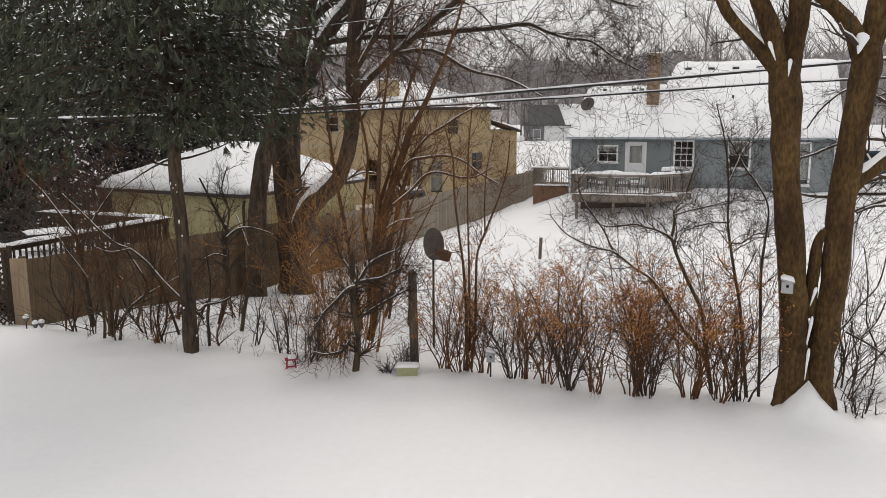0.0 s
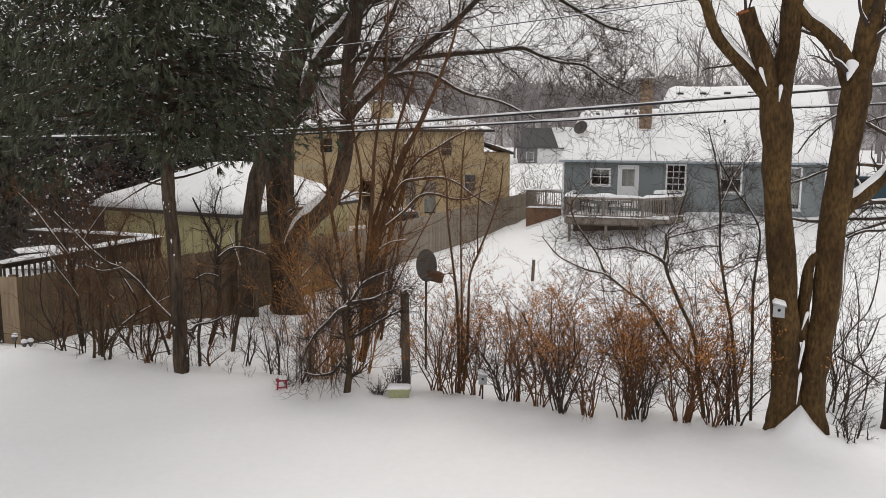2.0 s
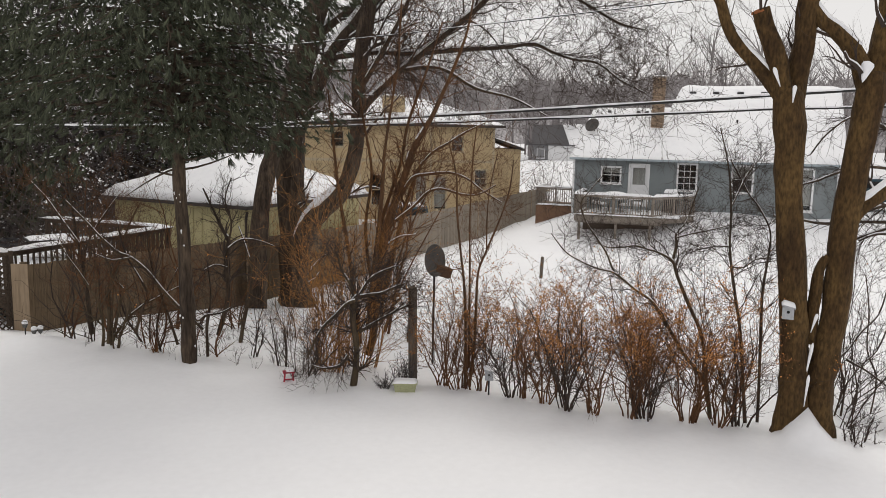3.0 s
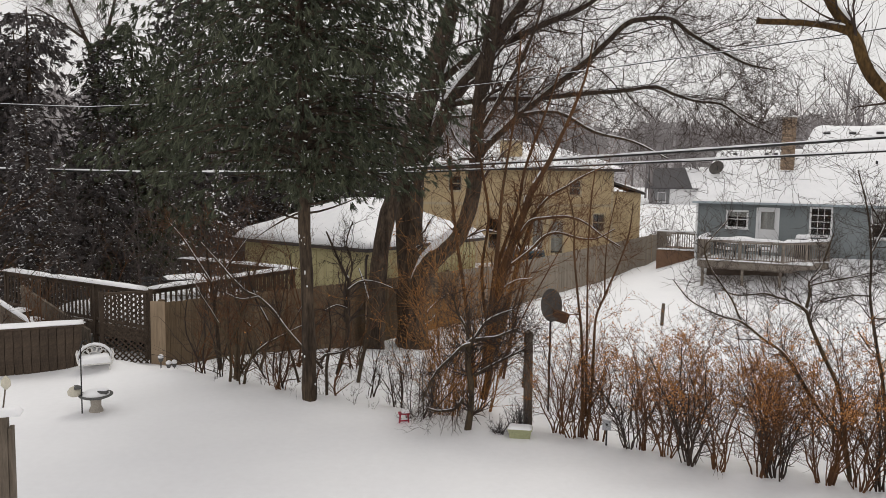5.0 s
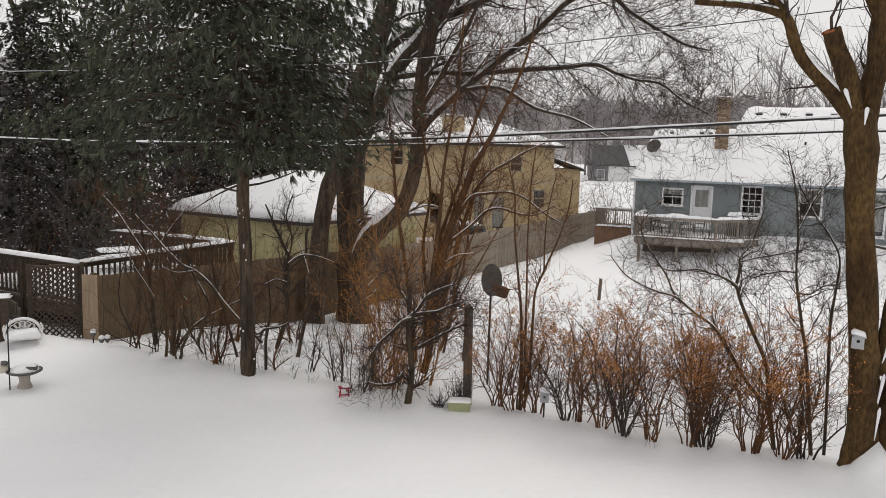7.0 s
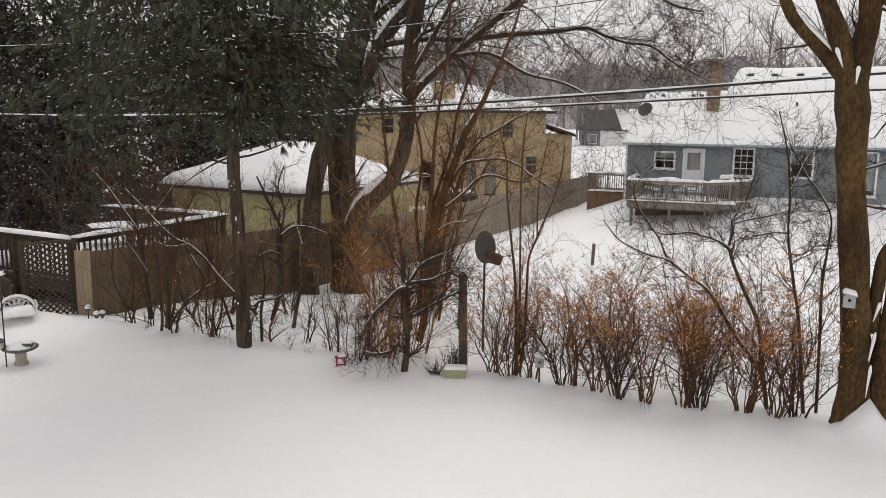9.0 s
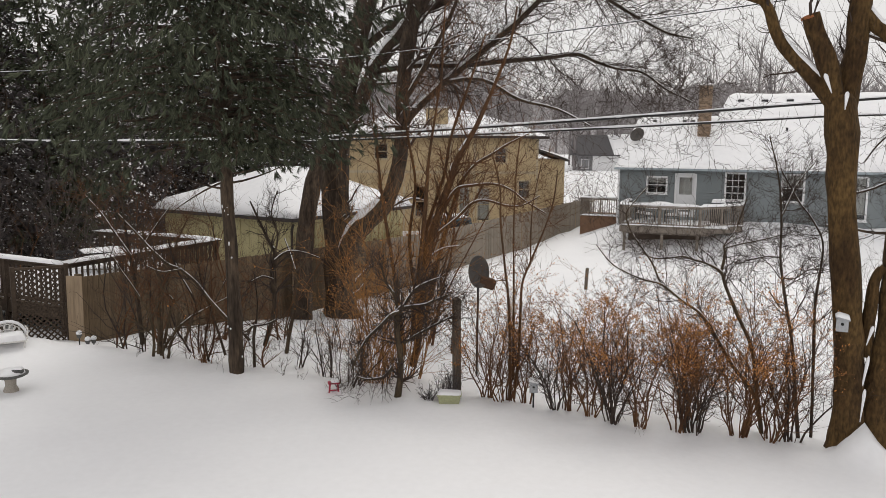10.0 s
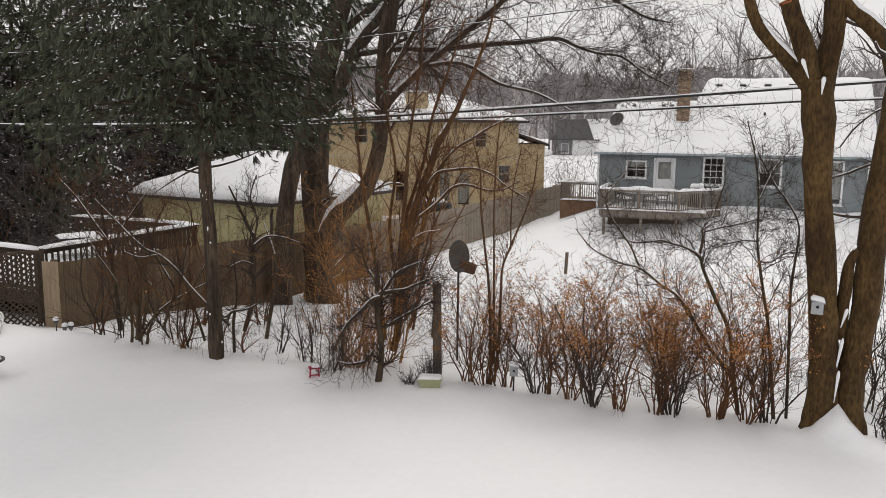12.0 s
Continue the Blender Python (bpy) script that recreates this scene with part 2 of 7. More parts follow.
def mesh_arrays(name, verts, tris, mat, smooth=False):
    """A mesh of many triangles from arrays."""
    me = bpy.data.meshes.new(name)
    nv, nf = len(verts), len(tris)
    me.vertices.add(nv)
    me.vertices.foreach_set("co", np.asarray(verts, np.float32).ravel())
    me.loops.add(nf * 3)
    me.loops.foreach_set("vertex_index", np.asarray(tris, np.int32).ravel())
    me.polygons.add(nf)
    me.polygons.foreach_set("loop_start", np.arange(0, nf * 3, 3, dtype=np.int32))
    me.materials.append(mat)
    me.update(calc_edges=True)
    if smooth:
        me.polygons.foreach_set("use_smooth", [True] * nf)
    return me


def thing(name, label, category, at=(0, 0, 0), turn=0.0, group="", kind=""):
    ob = tagged(new(name), label, category, group, kind)
    ob.matrix_basis = pose(*at, 0, 0, turn)
    return ob


def part(name, shape, mat, parent, label="", smooth=False):
    me = shape.mesh(name, mat, smooth) if isinstance(shape, Shape) else shape
    ob = new(name, me)
    ob.parent = parent
    if label:
        tagged(ob, label)
    return ob


def solid(name, shape, mat, label, category, kind="", group="", smooth=False):
    me = shape.mesh(name, mat, smooth) if isinstance(shape, Shape) else shape
    return tagged(new(name, me), label, category, group, kind)


def smoothstep(a, b, x):
    t = min(1, max(0, (x - a) / (b - a)))
    return t * t * (3 - 2 * t)

# ---- ground ----
HOUSE_AT, HOUSE_TURN = Vector((11.47, 40.4)), math.atan2(-5.2, 11.44)
HOUSE_X, HOUSE_Y = Vector((math.cos(HOUSE_TURN), math.sin(HOUSE_TURN))), Vector((-math.sin(HOUSE_TURN), math.cos(HOUSE_TURN)))


def crest(x):
    return 12.2 - 0.42 * x + (0.05 * (x + 2) * (x + 11) * -0.25 if -11 < x < -2 else 0)


def ground_z(x, y):
    """The lawn, the bank behind the hedge, the neighbours' gardens and the rise to the blue house."""
    s = (y - crest(x)) * 0.92
    z = -0.25 * smoothstep(0.0, 1.6, s) - 1.05 * smoothstep(1.2, 11, s)
    p = Vector((x, y)) - HOUSE_AT
    a, u = p.dot(HOUSE_X), p.dot(HOUSE_Y)
    z += 1.65 * smoothstep(-4.6, 0.1, u) * smoothstep(-4.5, 2.0, a) * (1 - smoothstep(24, 40, u))
    z += 0.12 * noise.noise(Vector((x * 0.16, y * 0.16, 0))) * smoothstep(-1, 4, s) + 0.02 * noise.noise(Vector((x * 0.6, y * 0.6, 4)))
    if s > -2.5:
        z += 0.05 * noise.noise(Vector((x * 1.7, y * 1.7, 9))) * smoothstep(-2.5, 0.3, s)
    for cx, cy, h, w in ((5.98, 9.38, 0.50, 0.30), (-3.4, 23.6, 0.25, 0.9), (-2.78, 13.3, 0.06, 0.4), (-6.0, 14.9, 0.14, 0.5), (-7.3, 15.2, 0.20, 0.6)):
        d2 = ((x - cx) ** 2 + (y - cy) ** 2) / (w * w)
        if d2 < 9:
            z += h * math.exp(-d2 * 1.4)
    far = math.hypot(x, y)
    z += 2.3 * smoothstep(58, 92, far) + 14 * smoothstep(120, 700, far)
    return z


def ground():
    def steps(near, fine, far):
        out, q, d = [], near[0], fine
        while q < near[1]:
            out.append(q)
            q += fine
        lo, q, d = [], near[0], fine
        while q > -far:
            d *= 1.22
            q -= d
            lo.append(q)
        hi, q, d = [], out[-1], fine
        while q < far:
            d *= 1.22
            q += d
            hi.append(q)
        return lo[::-1] + out + hi

    xs, ys = steps((-14, 14), 0.2, 1800), steps((3, 26), 0.2, 1800)
    verts = [(x, y, ground_z(x, y)) for y in ys for x in xs]
    n = len(xs)
    faces = [(j * n + i, j * n + i + 1, (j + 1) * n + i + 1, (j + 1) * n + i) for j in range(len(ys) - 1) for i in range(n - 1)]
    me = bpy.data.meshes.new("ground")
    me.from_pydata(verts, [], faces)
    me.materials.append(SNOW)
    me.polygons.foreach_set("use_smooth", [True] * len(faces))
    return tagged(new("ground", me), "deep fresh snow over a lawn and the gardens beyond", "ground", kind="structure")


ground()

# ---- plain house behind the camera, from whose upper window it looks out ----
def own_house():
    s = Shape()
    s.box((0, -4.2, 1.4), (11, 8, 5.2))
    wall = solid("wall_south", s, WALL_PLAIN, "plain wall of the house behind the lawn", "wall", "structure")
    return wall


own_house()


# ---- houses ----
def clapboards(s, x0, x1, z0, z1, y, holes, rise=0.15, out=0.04):
    """Overlapping boards of a wall whose face looks to -y, left open at the holes (x0, z0, x1, z1)."""
    z = z0
    while z < z1 - 0.01:
        top = min(z + rise, z1)
        cuts = sorted((h[0], h[2]) for h in holes if h[1] < top - 0.01 and h[3] > z + 0.01)
        x = x0
        for a, b in cuts + [(x1, x1)]:
            if a > x + 0.01:
                s.add([(x, y - out, z), (a, y - out, z), (a, y - 0.003, top), (x, y - 0.003, top), (x, y, z), (a, y, z)],
                      [(0, 1, 2, 3), (4, 5, 1, 0), (0, 3, 4), (1, 5, 2)])
            x = max(x, b)
        z += rise


def wall_with_holes(s, x0, x1, z0, z1, y0, y1, holes):
    """One wall from y0 to y1 with openings that go through it."""
    xs = sorted({x0, x1, *(h[0] for h in holes), *(h[2] for h in holes)})
    zs = sorted({z0, z1, *(h[1] for h in holes), *(h[3] for h in holes)})
    nx, nz = len(xs), len(zs)
    vs = [(x, y, z) for y in (y0, y1) for z in zs for x in xs]
    at = lambda k, i, j: k * nx * nz + j * nx + i

    def full(i, j):
        if not (0 <= i < nx - 1 and 0 <= j < nz - 1):
            return False
        x, z = (xs[i] + xs[i + 1]) / 2, (zs[j] + zs[j + 1]) / 2
        return not any(h[0] < x < h[2] and h[1] < z < h[3] for h in holes)

    fs = []
    for i in range(nx - 1):
        for j in range(nz - 1):
            if full(i, j):
                fs.append((at(0, i, j), at(0, i + 1, j), at(0, i + 1, j + 1), at(0, i, j + 1)))
                fs.append((at(1, i, j), at(1, i, j + 1), at(1, i + 1, j + 1), at(1, i + 1, j)))
                for di, dj, a, b in ((-1, 0, (i, j), (i, j + 1)), (1, 0, (i + 1, j + 1), (i + 1, j)), (0, -1, (i + 1, j), (i, j)), (0, 1, (i, j + 1), (i + 1, j + 1))):
                    if not full(i + di, j + dj):
                        fs.append((at(0, *a), at(0, *b), at(1, *b), at(1, *a)))
    s.add(vs, fs)


def window(parent, x0, z0, x1, z1, y, frame=TRIM, trim=0.09, rows=2, cols=1, curtain=0.0, name="window"):
    """A window in an opening of a wall that looks to -y."""
    w = part(name, Shape(), frame, parent)
    f = Shape()
    f.box(((x0 + x1) / 2, y - 0.03, z1 + trim / 2), (x1 - x0 + 2 * trim, 0.07, trim))
    f.box(((x0 + x1) / 2, y - 0.03, z0 - trim / 2), (x1 - x0 + 2 * trim, 0.07, trim))
    for x in (x0 - trim / 2, x1 + trim / 2):
        f.box((x, y - 0.03, (z0 + z1) / 2), (trim, 0.07, z1 - z0))
    part("frame", f, frame, w)
    part("sill", Shape().box(((x0 + x1) / 2, y - 0.055, z0 - trim - 0.02), (x1 - x0 + 2 * trim + 0.08, 0.13, 0.04)), frame, w)
    b = Shape()
    for k in range(1, rows):
        b.box(((x0 + x1) / 2, y + 0.05, z0 + (z1 - z0) * k / rows), (x1 - x0, 0.04, 0.045))
    for k in range(1, cols):
        b.box((x0 + (x1 - x0) * k / cols, y + 0.052, (z0 + z1) / 2), (0.03, 0.036, z1 - z0))
    if rows > 1 or cols > 1:
        part("bar", b, frame, w)
    g = part("pane", Shape().box(((x0 + x1) / 2, y + 0.08, (z0 + z1) / 2), (x1 - x0, 0.008, z1 - z0)), GLASS, w)
    g.visible_shadow = False
    if curtain:
        c, n = Shape(), 16
        h0 = z1 - (z1 - z0) * curtain
        for i in range(n):
            a, d = x0 + (x1 - x0) * i / n, x0 + (x1 - x0) * (i + 1) / n
            p, q = y + 0.17 + 0.02 * (i % 2), y + 0.17 + 0.02 * ((i + 1) % 2)
            c.add([(a, p, h0), (d, q, h0), (d, q, z1), (a, p, z1), (a, p + 0.01, h0), (d, q + 0.01, h0), (d, q + 0.01, z1), (a, p + 0.01, z1)], [(0, 1, 2, 3), (7, 6, 5, 4), (0, 4, 5, 1), (3, 2, 6, 7)])
        part("curtain", c, CURTAIN, w)
    return w


def roof_face(s, pts, thick=0.1):
    """A slab of a roof under the outline pts."""
    s.prism([Vector(p) - Vector((0, 0, thick)) for p in pts], (0, 0, thick))


def snow_slab(corners, thick=0.22, nx=26, ny=12, seed=0.0, lip=0.05):
    """Snow that lies on a roof face with four corners (eave, eave, ridge, ridge), rounded at its edges."""
    a, b, c, d = (Vector(p) for p in corners)
    s, vs, fs = Shape(), [], []
    for j in range(ny + 1):
        for i in range(nx + 1):
            u, v = i / nx, j / ny
            p = (a * (1 - u) + b * u) * (1 - v) + (d * (1 - u) + c * u) * v
            e = min(1.0, (min(u, 1 - u) * nx / 2.0) ** 0.5, ((v * ny) / 1.6) ** 0.5)
            t = thick * e * (0.82 + 0.45 * noise.noise(Vector((p.x * 0.5 + seed, p.y * 0.5, p.z))) + 0.12 * noise.noise(p * 2.1))
            if j == 0:
                p = p + Vector((0, 0, -lip * abs(noise.noise(p * 1.3))))
            vs.append(p + Vector((0, 0, max(0.004, t))))
    k = len(vs)
    for j in range(ny + 1):
        for i in range(nx + 1):
            u, v = i / nx, j / ny
            vs.append((a * (1 - u) + b * u) * (1 - v) + (d * (1 - u) + c * u) * v + Vector((0, 0, 0.002)))
    for j in range(ny):
        for i in range(nx):
            q = j * (nx + 1) + i
            fs.append((q, q + 1, q + nx + 2, q + nx + 1))
    n = nx + 1
    rim = list(range(n)) + [(j + 1) * n - 1 for j in range(1, ny + 1)] + [ny * n + i for i in range(nx - 1, -1, -1)] + [j * n for j in range(ny - 1, 0, -1)]
    for i, q in enumerate(rim):
        r = rim[(i + 1) % len(rim)]
        fs.append((q, k + q, k + r, r))
    return s.add(vs, fs)


def blue_house():
    h = thing("house", "blue clapboard house with a snow-covered roof and white trim", "house", (*HOUSE_AT, 0), math.degrees(HOUSE_TURN))
    L, D, E = 12.6, 10.4, 2.95
    wins = [(1.48, 1.62, 2.36, 2.36), (5.27, 1.38, 6.1, 2.62), (7.86, 1.38, 8.74, 2.6), (10.9, 0.62, 11.45, 2.55)]
    door = (2.92, 0.42, 3.74, 2.5)
    holes = wins + [door]
    w = Shape()
    wall_with_holes(w, 0, L, -1.4, E, 0.0, 0.2, holes)
    part("wall", Shape().box((0.1, D / 2 + 0.1, 0.775), (0.2, D - 0.2, 4.35)), SIDING_BLUE, h)
    part("wall", Shape().box((L - 0.1, D / 2 + 0.1, 0.775), (0.2, D - 0.2, 4.35)), SIDING_BLUE, h)
    part("wall", Shape().box((L / 2, D - 0.1, 0.775), (L - 0.4, 0.2, 4.35)), SIDING_BLUE, h)
    part("gable", Shape().prism([(0.0, 0.2, E), (0.3, 6.4, E), (0.55, 3.3, 5.2)], (0.18, 0, 0)), SIDING_BLUE, h)
    part("gable", Shape().prism([(L - 0.2, 0.2, E), (L - 0.2, D - 0.2, E), (L - 0.2, 5.2, 6.55)], (0.18, 0, 0)), SIDING_BLUE, h)
    part("wall", w, SIDING_BLUE, h)
    c = Shape()
    pads = [(a - 0.09, b - 0.13, x + 0.09, z + 0.09) for a, b, x, z in holes]
    clapboards(c, 0.0, L, 0.0, E, 0.0, pads)
    tagged(part("siding", c, SIDING_BLUE, h, "overlapping blue clapboard siding"), kind="stuff")
    # a dark sheet behind the glass stands in for the unlit interior
    part("room_shade_sheet", Shape().box((L / 2, 2.6, 1.5), (L - 0.8, 0.1, 2.6)), ROOM_SHADE, h)
    window(h, *wins[0], 0.0, rows=2, cols=2, curtain=0.35)
    window(h, *wins[1], 0.0, rows=4, cols=3, curtain=0.0)
    window(h, *wins[2], 0.0, rows=2, curtain=0.45)
    window(h, *wins[3], 0.0, rows=1, curtain=0.9)
    d = part("door", Shape().box((3.33, 0.06, 0.98), (0.82, 0.05, 1.12)), TRIM, h, "white glazed back door")
    f = Shape()
    for x in (2.97, 3.69):
        f.box((x, 0.055, 2.02), (0.1, 0.055, 0.96))
    f.box((3.33, 0.055, 2.45), (0.62, 0.055, 0.1))
    for x in (2.86, 3.80):
        f.box((x, -0.03, 1.5), (0.12, 0.07, 2.2))
    f.box((3.33, -0.03, 2.56), (0.82, 0.07, 0.12))
    part("frame", f, TRIM, d)
    part("pane", Shape().box((3.33, 0.06, 1.97), (0.62, 0.008, 0.86)), GLASS, d).visible_shadow = False
    part("blind", Shape().box((3.33, 0.16, 1.97), (0.62, 0.01, 0.86)), CURTAIN, d)
    for x in (-0.01, L + 0.01):
        part("corner_board", Shape().box((x, -0.02, 1.45), (0.1, 0.07, 3.0)), TRIM, h)
    r = Shape()
    roof_face(r, [(-0.15, -0.35, 2.86), (12.85, -0.35, 2.86), (13.0, 3.3, 5.38), (0.45, 3.3, 5.38)])
    roof_face(r, [(0.45, 3.3, 5.38), (4.9, 3.3, 5.38), (4.9, 6.6, 3.1), (0.45, 6.6, 3.1)])
    roof_face(r, [(4.55, 3.32, 5.4), (13.0, 3.32, 5.4), (13.05, 5.2, 6.68), (5.0, 5.2, 6.68)])
    roof_face(r, [(5.0, 5.2, 6.68), (13.05, 5.2, 6.68), (13.05, 10.7, 2.86), (5.0, 10.7, 2.86)])
    r.prism([(4.58, 3.4, 5.3), (5.0, 5.2, 6.55), (5.0, 8.6, 4.2), (4.7, 5.4, 4.0)], (0.12, 0, 0))
    part("roof", r, SHINGLE, h)
    part("roof_snow", snow_slab([(-0.2, -0.4, 2.86), (12.9, -0.4, 2.86), (13.05, 3.3, 5.42), (0.42, 3.3, 5.42)], 0.16, 60, 20), SNOW_CAP, h, "thick smooth snow on the roof", True)
    part("roof_snow", snow_slab([(4.5, 3.3, 5.42), (13.05, 3.3, 5.42), (13.1, 5.3, 6.74), (5.0, 5.3, 6.74)], 0.14, 40, 8, 3.0), SNOW_CAP, h, "", True)
    part("roof_snow", snow_slab([(5.0, 3.35, 5.38), (0.42, 3.35, 5.38), (0.42, 6.65, 3.1), (5.0, 6.65, 3.1)], 0.14, 20, 10, 5.0), SNOW_CAP, h, "", True)
    part("gutter", Shape().box((6.35, -0.42, 2.80), (13.1, 0.12, 0.11), bevel=0.02), GUTTER, h)
    part("downpipe", Shape().tube([(12.55, -0.4, 2.75), (12.55, -0.12, 2.55), (12.55, -0.1, 0.4)], 0.04, 8), TRIM, h)
    part("chimney_core", Shape().box((3.97, 2.1, 5.3), (0.56, 0.56, 3.5)), MORTAR, h)
    for i, (a, z) in enumerate(((0.75, 5.22), (1.35, 5.24), (2.9, 5.25), (3.35, 5.24))):
        part("roof_vent", Shape().box((a, 3.0, z), (0.2, 0.22, 0.2), pose(0, 0, 0, 32), 0.02), DARK_METAL, h)
    for a in (5.65, 6.85, 8.1, 9.3):
        v = part("roof_vent", Shape().box((a, 4.75, 6.42), (0.34, 0.3, 0.22), pose(0, 0, 0, 30), 0.03), DARK_METAL, h)
        part("snow", Shape().pillow((a, 4.78, 6.53), (0.36, 0.3, 0.08), pose(0, 0, 0, 30), a, 6, 6), SNOW_CAP, v, "", True)
    part("roof_pipe", Shape().tube([(7.95, 2.2, 4.5), (7.95, 2.2, 4.95)], 0.05, 8), DARK_METAL, h)
    return h


BLUE = blue_house()


def roof_dish():
    at = HOUSE_AT + HOUSE_X * 0.7 + HOUSE_Y * 1.35
    d = thing("satellite_dish", "grey satellite dish on a bent arm on the snowy roof", "dish", (at.x, at.y, 4.22), math.degrees(HOUSE_TURN))
    m = pose(0, 0, 0, 62, 0, -20)
    part("bowl", Shape().lathe((0, -0.12, 0.28), [(0.02, 0.0), (0.2, 0.025), (0.36, 0.08), (0.39, 0.11), (0.37, 0.11), (0.19, 0.05), (0.01, 0.03)], 24, m), DISH, d, "", True)
    part("mast", Shape().tube([(0.12, 0.05, -0.25), (0.1, 0.02, 0.0), (0.0, -0.08, 0.22)], 0.03, 8), DARK_METAL, d)
    part("feed_arm", Shape().tube([(0, -0.12, 0.1), (0.05, -0.42, 0.3), (0.05, -0.5, 0.42)], 0.014, 6), DARK_METAL, d)


roof_dish()


def railing(parent, a, b, z0, z1, wood, post_every=1.8, gap=0.125, base=None, cap=0.14, snow=0.09, broken=0.0):
    """A railing from a to b: posts, rails, balusters and a snowy cap."""
    a, b = Vector((*a, 0)), Vector((*b, 0))
    run = b - a
    n, turn = max(1, round(run.length / post_every)), math.atan2(run.y, run.x)
    m = Matrix.Rotation(turn, 4, "Z")
    for i in range(n + 1):
        p = a + run * i / n
        low = z0 if base is None else base
        part("post", Shape().box((p.x, p.y, (low + z1) / 2), (0.09, 0.09, z1 - low - 0.04), m, 0.006), wood, parent)
    mid = (a + b) / 2
    part("top_rail", Shape().box((mid.x, mid.y, z1), (run.length + cap, cap, 0.04), m, 0.008), wood, parent)
    part("bottom_rail", Shape().box((mid.x, mid.y, z0 + 0.1), (run.length, 0.04, 0.07), m), wood, parent)
    part("upper_rail", Shape().box((mid.x, mid.y, z1 - 0.07), (run.length, 0.04, 0.07), m), wood, parent)
    k = int(run.length / gap)
    me = Shape().box((0, 0, 0), (0.036, 0.036, z1 - z0 - 0.16)).mesh("baluster", wood)
    for i in range(k):
        p = a + run * (i + 0.5) / k
        if random.random() < broken:
            continue
        o = part("baluster", me, wood, parent)
        o.matrix_basis = Matrix.Translation((p.x, p.y, (z0 + z1) / 2 + 0.02)) @ m
    if snow:
        s = Shape().pillow((mid.x, mid.y, z1 + 0.022), (run.length + cap, cap + 0.04, snow), m, random.random() * 9, max(8, int(run.length * 5)), 6)
        part("snow", s, SNOW_CAP, parent, "", True)


def back_deck():
    d = thing("deck", "weathered grey wooden deck with a snowy railing", "deck", (*HOUSE_AT, 0), math.degrees(HOUSE_TURN))
    F, R = 0.2, 1.17
    line = [(0.65, -0.1), (0.65, -3.5), (4.3, -3.5), (6.1, -1.5), (6.1, -0.1)]
    part("floor", Shape().prism([(x, y, F - 0.05) for x, y in line][::-1], (0, 0, 0.05)), DECK_WOOD, d)
    for a, b in zip(line, line[1:]):
        va, vb = Vector((*a, 0)), Vector((*b, 0))
        run, mid = vb - va, (va + vb) / 2
        m = Matrix.Rotation(math.atan2(run.y, run.x), 4, "Z")
        part("rim_board", Shape().box((mid.x, mid.y, F - 0.17), (run.length + 0.04, 0.05, 0.26), m), DECK_WOOD, d)
        part("rim_board", Shape().box((mid.x, mid.y, F + 0.01), (run.length + 0.16, 0.14, 0.04), m), DECK_WOOD, d)
        part("snow", Shape().pillow((mid.x, mid.y, F + 0.032), (run.length + 0.1, 0.2, 0.06), m, run.length, 20, 5), SNOW_CAP, d, "", True)
        railing(d, a, b, F, R, DECK_WOOD, 1.6, 0.12, None, 0.16, 0.13)
    part("snow", Shape().pillow((3.2, -1.8, F + 0.002), (4.6, 3.1, 0.14), None, 2.0, 24, 18), SNOW_CAP, d, "", True)
    for x, y in ((0.85, -3.3), (2.6, -3.3), (4.2, -3.3), (5.9, -1.5), (0.85, -1.0), (5.9, -0.5)):
        part("support_post", Shape().box((x, y, -0.55), (0.12, 0.12, 1.3)), DECK_WOOD, d)
    for y in (-3.2, -1.8, -0.6):
        part("beam", Shape().box((2.7, y, F - 0.3), (4.0, 0.1, 0.2)), DECK_WOOD, d)
    # dark panel set back below the floor, painting the shadow under the deck
    part("skirt", Shape().box((2.6, -2.3, -0.6), (3.4, 0.05, 1.0)), DECK_BROWN, d)
    return d


back_deck()


def side_landing():
    d = thing("deck", "small reddish wooden landing with a snowy railing beside the house", "deck", (*HOUSE_AT, 0), math.degrees(HOUSE_TURN))
    line = [(-2.1, 3.2), (-2.1, 0.9), (-0.05, 0.9)]
    part("floor", Shape().box((-1.06, 2.05, 0.17), (2.08, 2.3, 0.06)), DECK_RED, d)
    part("skirt", Shape().box((-1.08, 0.9, -0.4), (2.08, 0.05, 1.1)), DECK_RED, d)
    part("skirt", Shape().box((-2.12, 2.05, -0.4), (0.05, 2.3, 1.1)), DECK_RED, d)
    part("snow", Shape().pillow((-1.08, 0.9, 0.21), (2.1, 0.3, 0.1), None, 4, 14, 5), SNOW_CAP, d, "", True)
    for a, b in zip(line, line[1:]):
        railing(d, a, b, 0.2, 1.15, DECK_WOOD, 1.1, 0.12)


side_landing()


